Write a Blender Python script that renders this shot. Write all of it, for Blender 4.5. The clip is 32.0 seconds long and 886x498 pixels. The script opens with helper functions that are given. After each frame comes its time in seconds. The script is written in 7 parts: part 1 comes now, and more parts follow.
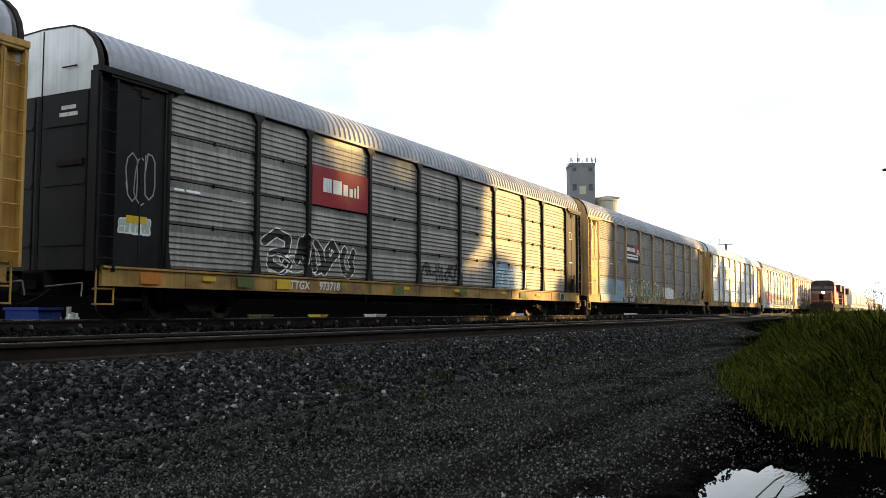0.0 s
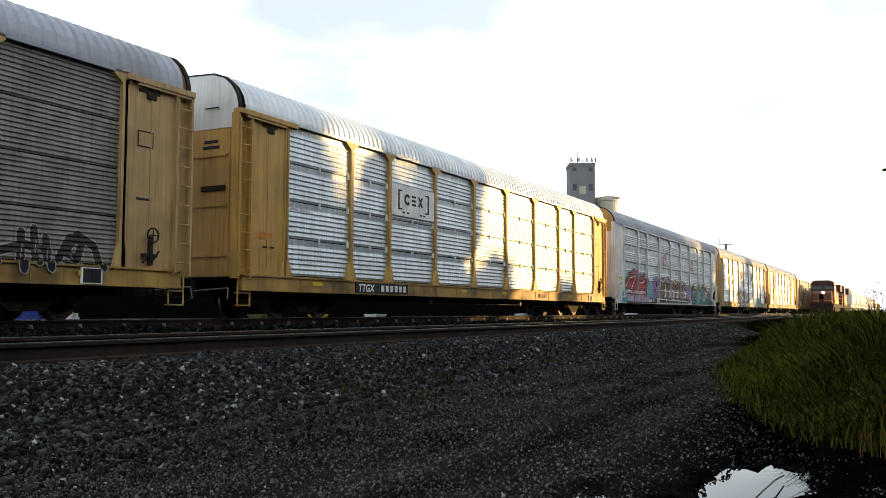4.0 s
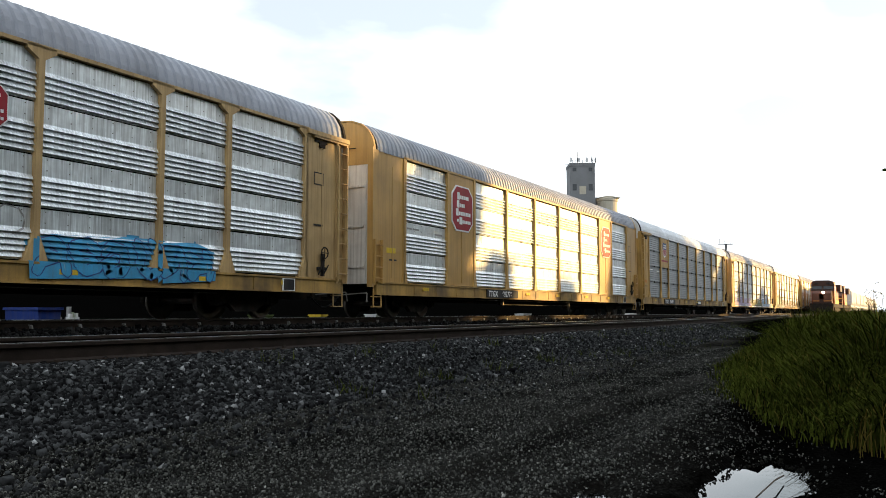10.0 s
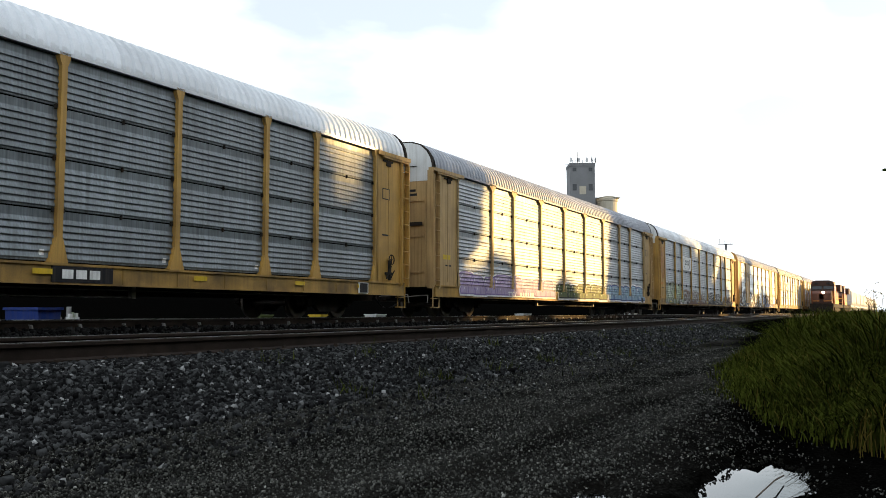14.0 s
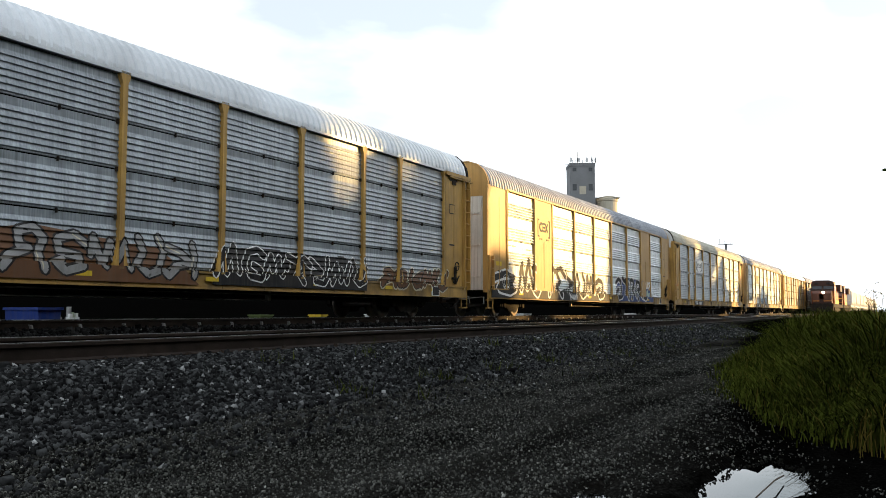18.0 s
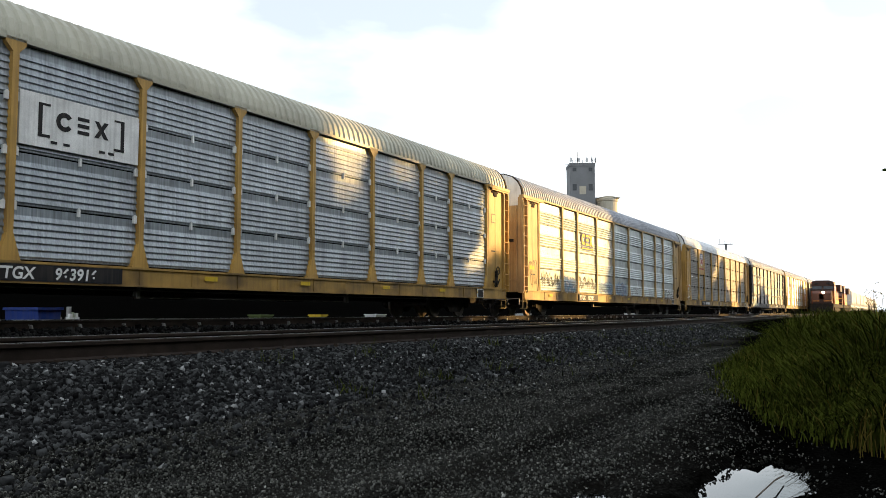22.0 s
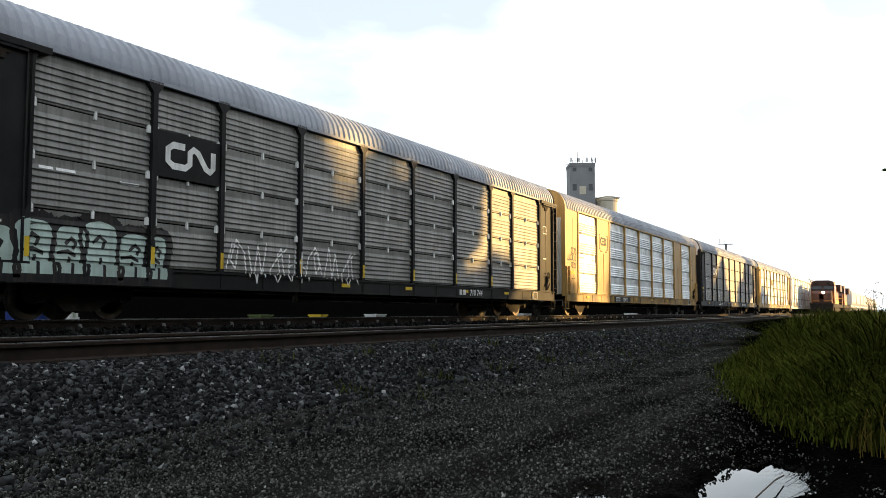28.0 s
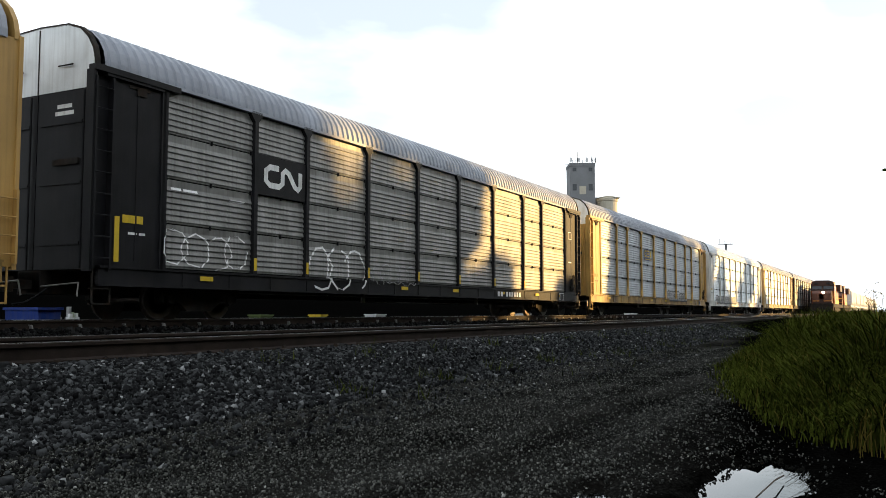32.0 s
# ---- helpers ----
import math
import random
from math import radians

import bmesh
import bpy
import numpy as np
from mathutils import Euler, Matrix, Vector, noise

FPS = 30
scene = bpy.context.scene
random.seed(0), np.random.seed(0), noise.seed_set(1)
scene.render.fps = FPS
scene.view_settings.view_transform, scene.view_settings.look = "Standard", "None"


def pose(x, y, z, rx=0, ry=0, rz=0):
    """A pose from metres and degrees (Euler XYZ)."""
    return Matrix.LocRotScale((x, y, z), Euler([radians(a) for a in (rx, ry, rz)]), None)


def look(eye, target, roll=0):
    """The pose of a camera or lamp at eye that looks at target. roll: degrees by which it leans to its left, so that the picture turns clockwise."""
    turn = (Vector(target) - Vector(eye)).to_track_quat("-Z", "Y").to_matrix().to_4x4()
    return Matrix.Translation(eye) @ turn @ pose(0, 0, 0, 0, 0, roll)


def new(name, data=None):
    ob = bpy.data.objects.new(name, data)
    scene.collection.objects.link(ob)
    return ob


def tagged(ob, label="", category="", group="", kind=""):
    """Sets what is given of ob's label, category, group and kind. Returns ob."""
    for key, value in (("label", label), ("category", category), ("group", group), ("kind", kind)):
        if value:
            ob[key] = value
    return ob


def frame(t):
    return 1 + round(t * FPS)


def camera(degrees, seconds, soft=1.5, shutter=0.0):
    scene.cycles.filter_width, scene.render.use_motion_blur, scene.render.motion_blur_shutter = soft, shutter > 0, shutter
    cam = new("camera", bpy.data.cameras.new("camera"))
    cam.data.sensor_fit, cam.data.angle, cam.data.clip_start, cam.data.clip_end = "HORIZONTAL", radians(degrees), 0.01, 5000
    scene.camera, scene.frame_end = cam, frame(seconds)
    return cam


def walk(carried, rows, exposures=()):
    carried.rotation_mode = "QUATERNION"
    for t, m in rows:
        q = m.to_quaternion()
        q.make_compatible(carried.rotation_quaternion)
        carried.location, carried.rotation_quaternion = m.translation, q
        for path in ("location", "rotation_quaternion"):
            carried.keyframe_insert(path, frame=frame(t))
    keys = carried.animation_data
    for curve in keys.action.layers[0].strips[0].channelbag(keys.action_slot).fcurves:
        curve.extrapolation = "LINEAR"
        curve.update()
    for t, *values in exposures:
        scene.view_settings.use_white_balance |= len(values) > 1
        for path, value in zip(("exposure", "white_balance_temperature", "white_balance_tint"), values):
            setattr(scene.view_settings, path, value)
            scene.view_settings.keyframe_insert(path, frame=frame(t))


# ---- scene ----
cam = camera(53.59, 32.0, soft=0.75)
EYE = Vector((0.0, 0.0, 0.165))
YAW, TILT = radians(27.72), radians(4.098)
AIM = EYE + Vector((math.cos(YAW) * math.cos(TILT), math.sin(YAW) * math.cos(TILT), math.sin(TILT)))
EXPOSURE = 1.08
walk(cam, [(0.0, look(EYE, AIM, 0.047)), (32.0, look(EYE, AIM, 0.047))], exposures=((0.0, EXPOSURE), (32.0, EXPOSURE)))

# ---- light ----
SUN_TURN, SUN_RISE = radians(50), radians(13)      # turn from -y towards +x
TO_SUN = Vector((math.sin(SUN_TURN) * math.cos(SUN_RISE), -math.cos(SUN_TURN) * math.cos(SUN_RISE), math.sin(SUN_RISE)))
lamp = bpy.data.lights.new("sun", "SUN")
lamp.energy, lamp.angle, lamp.color = 5.0, radians(0.9), (1.0, 0.62, 0.22)
sun = new("sun", lamp)
sun.matrix_world = look((0, 0, 60), Vector((0, 0, 60)) - TO_SUN)

world = bpy.data.worlds.new("sky")
scene.world = world
world.use_nodes = True
wt = world.node_tree
wt.nodes.clear()


def wnode(kind, **kw):
    n = wt.nodes.new(kind)
    for k, v in kw.items():
        n.inputs[k].default_value = v
    return n


w_out, w_bg, w_sky = wt.nodes.new("ShaderNodeOutputWorld"), wt.nodes.new("ShaderNodeBackground"), wt.nodes.new("ShaderNodeTexSky")
w_sky.sky_type, w_sky.sun_disc = "NISHITA", False
w_sky.sun_elevation, w_sky.sun_rotation = SUN_RISE, math.atan2(TO_SUN.x, TO_SUN.y)
w_co = wt.nodes.new("ShaderNodeTexCoord")
w_map = wnode("ShaderNodeMapping", Scale=(1.2, 1.2, 3.4), Location=(0.35, 0.2, 0.1))
w_noise = wnode("ShaderNodeTexNoise", Scale=2.1, Detail=7.0, Roughness=0.5)
w_ramp = wt.nodes.new("ShaderNodeValToRGB")
w_ramp.color_ramp.elements[0].position, w_ramp.color_ramp.elements[1].position = 0.36, 0.56
w_ramp.color_ramp.elements[0].color = (0.5, 0.5, 0.5, 1)
w_mix = wt.nodes.new("ShaderNodeMixRGB")
w_mix.inputs[2].default_value = (10.3, 11.0, 11.6, 1)          # thin bright cloud
wt.links.new(w_co.outputs["Generated"], w_map.inputs[0])
wt.links.new(w_map.outputs[0], w_noise.inputs[0])
wt.links.new(w_noise.outputs[0], w_ramp.inputs[0])
w_up = wt.nodes.new("ShaderNodeSeparateXYZ")          # the cloud thins out towards the zenith
w_thin = wt.nodes.new("ShaderNodeMapRange")
w_thin.inputs[1].default_value, w_thin.inputs[2].default_value, w_thin.inputs[3].default_value, w_thin.inputs[4].default_value = 0.40, 0.85, 1.0, 0.75
w_fac = wt.nodes.new("ShaderNodeMath")
w_fac.operation = "MULTIPLY"
wt.links.new(w_co.outputs["Generated"], w_up.inputs[0])
wt.links.new(w_up.outputs[2], w_thin.inputs[0])
wt.links.new(w_ramp.outputs[0], w_fac.inputs[0])
wt.links.new(w_thin.outputs[0], w_fac.inputs[1])
# breaks in the cloud where the blue shows faintly: (direction, inner and outer radius)
w_last = w_fac.outputs[0]
for way, near, wide, keep in (((0.760, 0.545, 0.355), 0.01, 0.13, 0.62), ((0.830, 0.440, 0.365), 0.01, 0.12, 0.66), ((0.655, 0.715, 0.26), 0.01, 0.09, 0.6), ((0.985, 0.085, 0.17), 0.02, 0.12, 0.5), ((0.945, 0.03, 0.335), 0.02, 0.10, 0.5)):
    w_dist = wt.nodes.new("ShaderNodeVectorMath")
    w_dist.operation = "DISTANCE"
    w_dist.inputs[1].default_value = way
    w_edge = wt.nodes.new("ShaderNodeMath")          # ragged rims
    w_edge.operation = "MULTIPLY_ADD"
    w_edge.inputs[1].default_value = 0.22
    w_open = wt.nodes.new("ShaderNodeMapRange")
    w_open.interpolation_type = "SMOOTHSTEP"
    for k, v in zip((1, 2, 3, 4), (near + 0.11, wide + 0.11, keep, 1.0)):
        w_open.inputs[k].default_value = v
    w_prod = wt.nodes.new("ShaderNodeMath")
    w_prod.operation = "MULTIPLY"
    wt.links.new(w_co.outputs["Generated"], w_dist.inputs[0])
    wt.links.new(w_noise.outputs[0], w_edge.inputs[0]), wt.links.new(w_dist.outputs["Value"], w_edge.inputs[2])
    wt.links.new(w_edge.outputs[0], w_open.inputs[0])
    wt.links.new(w_last, w_prod.inputs[0]), wt.links.new(w_open.outputs[0], w_prod.inputs[1])
    w_last = w_prod.outputs[0]
w_least = wt.nodes.new("ShaderNodeMath")
w_least.operation = "MAXIMUM"
w_least.inputs[1].default_value = 0.44
wt.links.new(w_last, w_least.inputs[0])
wt.links.new(w_least.outputs[0], w_mix.inputs[0])
wt.links.new(w_sky.outputs[0], w_mix.inputs[1])
wt.links.new(w_mix.outputs[0], w_bg.inputs[0])
wt.links.new(w_bg.outputs[0], w_out.inputs[0])
w_bg.inputs[1].default_value = 0.072

# ---- materials ----


def material(name, base, rough=0.7, metal=0.0, vary=0.25, scale=3.0, grain=60.0, bump=0.15, streak=0.0, dirt=(0.06, 0.045, 0.03), soil=0.2, spread=True, glow=0.0, spec=0.5):
    """Paint, metal, wood or stone: two scales of tone, vertical streaks, blotches of dirt and a fine relief."""
    m = bpy.data.materials.new(name)
    m.use_nodes = True
    nt = m.node_tree
    b = nt.nodes["Principled BSDF"]
    b.inputs["Roughness"].default_value, b.inputs["Metallic"].default_value = rough, metal
    b.inputs["Specular IOR Level"].default_value = spec
    co = nt.nodes.new("ShaderNodeTexCoord")
    info = nt.nodes.new("ShaderNodeObjectInfo")
    shift = nt.nodes.new("ShaderNodeVectorMath")
    shift.operation = "MULTIPLY_ADD"
    nt.links.new(info.outputs["Random"], shift.inputs[0])
    shift.inputs[1].default_value = (37.0, 19.0, 23.0) if spread else (0, 0, 0)
    nt.links.new(co.outputs["Object"], shift.inputs[2])

    def noisy(sc, detail, stretch=None):
        n = nt.nodes.new("ShaderNodeTexNoise")
        n.inputs["Scale"].default_value, n.inputs["Detail"].default_value = sc, detail
        src = shift.outputs[0]
        if stretch:
            mp = nt.nodes.new("ShaderNodeMapping")
            mp.inputs["Scale"].default_value = stretch
            nt.links.new(src, mp.inputs[0])
            src = mp.outputs[0]
        nt.links.new(src, n.inputs["Vector"])
        return n

    def ramp(src, lo, hi, a, c):
        r = nt.nodes.new("ShaderNodeMapRange")
        r.inputs[1].default_value, r.inputs[2].default_value, r.inputs[3].default_value, r.inputs[4].default_value = lo, hi, a, c
        nt.links.new(src, r.inputs[0])
        return r.outputs[0]

    def mixed(kind, fac, a, c):
        x = nt.nodes.new("ShaderNodeMixRGB")
        x.blend_type = kind
        for i, v in enumerate((fac, a, c)):
            if hasattr(v, "is_output"):
                nt.links.new(v, x.inputs[i])
            elif i == 0:
                x.inputs[0].default_value = v
            else:
                x.inputs[i].default_value = (*v, 1)
        return x.outputs[0]

    big, fine = noisy(scale, 4), noisy(grain, 3)
    tone = ramp(big.outputs[0], 0.3, 0.7, 1 - vary, 1 + vary)
    tone2 = ramp(fine.outputs[0], 0.25, 0.75, 1 - vary * 0.6, 1 + vary * 0.6)
    col = mixed("MULTIPLY", 1.0, base, mixed("MULTIPLY", 1.0, tone, tone2))
    if spread:
        col = mixed("MULTIPLY", 1.0, col, ramp(info.outputs["Random"], 0, 1, 0.9, 1.08))
    if soil:
        blot = noisy(scale * 0.7, 6)
        col = mixed("MIX", ramp(blot.outputs[0], 0.5, 0.72, 0.0, soil * 1.6), col, dirt)
    if streak:
        st = noisy(1.0, 5, (14.0, 14.0, 0.5))
        col = mixed("MIX", ramp(st.outputs[0], 0.46, 0.72, 0.0, streak), col, dirt)
    if streak and metal > 0.35:
        worn = noisy(1.0, 4, (26.0, 26.0, 1.1))
        col = mixed("MULTIPLY", 1.0, col, ramp(worn.outputs[0], 0.32, 0.68, 0.72, 1.22))
    nt.links.new(col, b.inputs["Base Color"])
    nt.links.new(ramp(fine.outputs[0], 0.2, 0.8, max(0.03, rough - 0.12), min(1, rough + 0.12)), b.inputs["Roughness"])
    if bump:
        bp = nt.nodes.new("ShaderNodeBump")
        bp.inputs["Strength"].default_value, bp.inputs["Distance"].default_value = bump, 0.02
        nt.links.new(fine.outputs[0], bp.inputs["Height"])
        nt.links.new(bp.outputs[0], b.inputs["Normal"])
    if glow:
        b.inputs["Emission Color"].default_value = (*base, 1)
        b.inputs["Emission Strength"].default_value = glow
    return m


RUST = (0.11, 0.05, 0.02)
YELLOW = material("yellow_paint", (0.47, 0.275, 0.062), 0.55, vary=0.2, scale=1.2, streak=0.45, dirt=RUST, soil=0.2, spread=False)
TAN = material("tan_paint", (0.45, 0.30, 0.125), 0.6, vary=0.18, scale=1.2, streak=0.45, dirt=RUST, soil=0.2, spread=False)
SILL_YELLOW = material("grimy_yellow_sill_paint", (0.37, 0.22, 0.05), 0.6, vary=0.35, scale=1.3, streak=0.3, dirt=(0.05, 0.032, 0.02), soil=0.55, spread=False)
ORANGE_YELLOW = material("orange_yellow_paint", (0.46, 0.27, 0.075), 0.5, vary=0.18, scale=0.8, streak=0.3, dirt=RUST, soil=0.1, spread=False)
BLACK = material("black_paint", (0.012, 0.012, 0.0135), 0.5, vary=0.4, scale=1.5, streak=0.2, dirt=(0.03, 0.027, 0.023), spread=False, spec=0.12)
OFFWHITE = material("white_paint", (0.72, 0.70, 0.65), 0.55, vary=0.12, scale=1.2, streak=0.4, dirt=(0.16, 0.11, 0.07), soil=0.14, spread=False)
SILVER = material("silver_paint", (0.62, 0.64, 0.64), 0.45, 0.3, vary=0.12, scale=1.4, streak=0.25, dirt=(0.2, 0.17, 0.13), spread=False)
GALV = material("galvanised_steel", (0.46, 0.515, 0.555), 0.40, 0.5, vary=0.14, scale=2.2, grain=9, bump=0.0, streak=0.2, dirt=(0.16, 0.155, 0.15), soil=0.12)
GALV_PALE = material("pale_zinc_steel", (0.74, 0.79, 0.81), 0.40, 0.55, vary=0.14, scale=2.2, grain=9, bump=0.0, streak=0.3, dirt=(0.2, 0.2, 0.19), soil=0.14)
GALV_BLUE = material("bluish_galvanised_steel", (0.30, 0.335, 0.365), 0.45, 0.4, vary=0.16, scale=2.2, grain=9, bump=0.0, streak=0.35, dirt=(0.1, 0.1, 0.1), soil=0.16)
GALV_SLATE = material("dull_slate_grey_steel", (0.17, 0.195, 0.21), 0.48, 0.4, vary=0.16, scale=2.2, grain=9, bump=0.0, streak=0.35, dirt=(0.06, 0.06, 0.06), soil=0.16)
GALV_TEAL = material("greenish_zinc_steel", (0.45, 0.51, 0.52), 0.42, 0.5, vary=0.16, scale=2.2, grain=9, bump=0.0, streak=0.35, dirt=(0.12, 0.13, 0.12), soil=0.16)
GALV_GREY = material("weathered_galvanised_steel", (0.54, 0.57, 0.585), 0.42, 0.45, vary=0.16, scale=2.0, grain=9, bump=0.0, streak=0.45, dirt=(0.10, 0.09, 0.08), soil=0.22)
GALV_BROWN = material("grimy_brown_grey_steel", (0.19, 0.175, 0.155), 0.6, 0.1, vary=0.25, scale=2.0, grain=10, bump=0.0, streak=0.5, dirt=(0.04, 0.032, 0.024), soil=0.3)
GALV_DARK = material("dark_grey_steel", (0.215, 0.213, 0.198), 0.52, 0.15, vary=0.25, scale=2.0, grain=10, bump=0.0, streak=0.5, dirt=(0.05, 0.044, 0.035), soil=0.3)
ROOF_GREY = material("grey_roof_steel", (0.30, 0.32, 0.365), 0.55, 0.0, vary=0.18, scale=1.0, streak=0.0, soil=0.15, dirt=(0.15, 0.13, 0.11))
ROOF_BRIGHT = material("bright_roof_steel", (0.60, 0.63, 0.66), 0.4, 0.3, vary=0.12, scale=1.0, soil=0.08, dirt=(0.3, 0.27, 0.22))
ROOF_CREAM = material("faded_roof_steel", (0.36, 0.35, 0.28), 0.5, 0.25, vary=0.14, scale=1.0, soil=0.12, dirt=(0.25, 0.2, 0.12))
UNDER = material("grimy_running_gear", (0.024, 0.021, 0.018), 0.8, 0.0, vary=0.4, scale=5, dirt=(0.06, 0.03, 0.015), soil=0.3, spread=False, spec=0.1)
ROD = material("worn_pipe_steel", (0.20, 0.19, 0.175), 0.5, 0.4, vary=0.3, scale=3, soil=0.2, spread=False)
WHEEL = material("wheel_steel", (0.10, 0.085, 0.075), 0.5, 0.6, vary=0.3, scale=5, dirt=RUST, soil=0.3, spread=False)
RAIL_SIDE = material("rusty_rail_steel", (0.03, 0.022, 0.018), 0.8, 0.0, vary=0.3, scale=4, spread=False, spec=0.1)
RAIL_TOP = material("worn_rail_head", (0.42, 0.42, 0.43), 0.28, 0.9, vary=0.1, scale=6, soil=0.05, bump=0.03, spread=False)
TIE = material("creosoted_wood", (0.03, 0.025, 0.021), 0.85, spec=0.1, vary=0.35, scale=4, grain=40, bump=0.5, soil=0.2)
DARK = material("seam_shade_black", (0.008, 0.008, 0.008), 0.9, soil=0, bump=0, spread=False, spec=0.0)
CONCRETE = material("weathered_concrete", (0.19, 0.195, 0.20), 0.9, vary=0.15, scale=0.2, grain=4, streak=0.3, dirt=(0.12, 0.12, 0.12), spread=False)
CONCRETE_PALE = material("pale_concrete", (0.50, 0.46, 0.36), 0.9, vary=0.12, scale=0.2, grain=4, streak=0.25, dirt=(0.3, 0.26, 0.2), spread=False)
GLASS = material("dark_glass", (0.02, 0.025, 0.03), 0.08, vary=0.1, soil=0, bump=0, spread=False)


def flat_paint(name, base, rough=0.55):
    return material(name, base, rough, spec=0.2, vary=0.15, scale=2.5, grain=50, bump=0.05, streak=0.25, dirt=(0.12, 0.1, 0.08), soil=0.1, spread=False)


PAINT = {n: flat_paint("sprayed_" + n, c) for n, c in {
    "red": (0.42, 0.035, 0.04), "dark_red": (0.30, 0.02, 0.03), "teal": (0.07, 0.36, 0.38), "pink": (0.62, 0.36, 0.45), "white": (0.80, 0.80, 0.78), "black": (0.012, 0.012, 0.014),
    "brown": (0.14, 0.065, 0.03), "purple": (0.24, 0.17, 0.36), "green": (0.025, 0.15, 0.11), "pale_green": (0.36, 0.43, 0.30), "sage": (0.105, 0.14, 0.045), "mint": (0.42, 0.53, 0.48), "sky_blue": (0.05, 0.30, 0.52),
    "ice_blue": (0.26, 0.40, 0.52), "navy": (0.03, 0.06, 0.20), "yellow": (0.66, 0.45, 0.03), "orange": (0.55, 0.20, 0.03), "olive": (0.50, 0.48, 0.30), "lilac": (0.42, 0.34, 0.50), "grey": (0.30, 0.30, 0.30), "cream": (0.62, 0.57, 0.42)}.items()}

# ---- mesh building ----


class Shape:
    """Collects vertices and faces of one mesh."""

    def __init__(self):
        self.v, self.f = [], []

    def box(self, x0, x1, y0, y1, z0, z1):
        return self.prism([(y0, z0), (y1, z0), (y1, z1), (y0, z1)], "x", x0, x1)

    def prism(self, outline, axis, a, b):
        n, k = len(outline), len(self.v)
        for w in (a, b):
            for p, q in outline:
                self.v.append({"x": (w, p, q), "y": (p, w, q), "z": (p, q, w)}[axis])
        self.f += [(k + i, k + (i + 1) % n, k + n + (i + 1) % n, k + n + i) for i in range(n)]
        self.f += [tuple(k + i for i in reversed(range(n))), tuple(k + n + i for i in range(n))]
        return self

    def tube(self, p0, p1, r, n=8, r1=None):
        p0, p1 = Vector(p0), Vector(p1)
        d = (p1 - p0).normalized()
        s = d.orthogonal().normalized()
        t = d.cross(s)
        k = len(self.v)
        for p, q in ((p0, r), (p1, r if r1 is None else r1)):
            for i in range(n):
                a = 2 * math.pi * i / n
                self.v.append(tuple(p + q * (math.cos(a) * s + math.sin(a) * t)))
        self.f += [(k + i, k + (i + 1) % n, k + n + (i + 1) % n, k + n + i) for i in range(n)]
        self.f += [tuple(k + i for i in reversed(range(n))), tuple(k + n + i for i in range(n))]
        return self

    def lathe(self, ring, centre, axis="y", n=20):
        """ring: (distance along the axis, radius) pairs."""
        k = len(self.v)
        cx, cy, cz = centre
        for d, r in ring:
            for i in range(n):
                a = 2 * math.pi * i / n
                p = {"y": (cx + r * math.cos(a), cy + d, cz + r * math.sin(a)), "x": (cx + d, cy + r * math.cos(a), cz + r * math.sin(a)), "z": (cx + r * math.cos(a), cy + r * math.sin(a), cz + d)}[axis]
                self.v.append(p)
        for j in range(len(ring) - 1):
            self.f += [(k + j * n + i, k + j * n + (i + 1) % n, k + (j + 1) * n + (i + 1) % n, k + (j + 1) * n + i) for i in range(n)]
        self.f += [tuple(k + i for i in range(n)), tuple(k + (len(ring) - 1) * n + i for i in reversed(range(n)))]
        return self

    def mesh(self, name):
        me = bpy.data.meshes.new(name)
        me.from_pydata(self.v, [], self.f)
        bm = bmesh.new()
        bm.from_mesh(me)
        bmesh.ops.recalc_face_normals(bm, faces=bm.faces)
        bm.to_mesh(me)
        bm.free()
        return me


def part(name, shape, mat, parent=None, label="", at=None, smooth=False):
    """One mesh object, under a thing or a part. shape: a Shape or a mesh to share."""
    me = shape.mesh(name) if isinstance(shape, Shape) else shape
    ob = new(name, me)
    if not me.materials:
        me.materials.append(mat)
    elif me.materials[0] != mat:
        ob.material_slots[0].link = "OBJECT"
        ob.material_slots[0].material = mat
    if smooth:
        me.polygons.foreach_set("use_smooth", [True] * len(me.polygons))
    ob.parent = parent
    if at:
        ob.location = at
    return tagged(ob, label)


def thing(name, label, category, group="", kind=""):
    return tagged(new(name), label, category, group, kind)


# ---- ground ----
TRACK_Y = 14.68            # centre of the train's track
RAIL_NEAR = -0.105          # rail heads of the empty track; the train's are at 0


def near_track(x):
    """The empty track's centre line, which draws in towards the train's track far off."""
    s = min(1.0, max(0.0, (x - 15) / 95))
    return 7.4 + 2.95 * s * s * (3 - 2 * s)


def step(a, b, x):
    s = min(1.0, max(0.0, (x - a) / (b - a)))
    return s * s * (3 - 2 * s)


PUDDLES = ((4.42, 0.635, 0.72, 0.235, 0.085), (3.74, 1.26, 0.24, 0.12, 0.06), (6.2, 0.65, 1.5, 0.6, 0.02))
WATER_LEVEL = -0.655


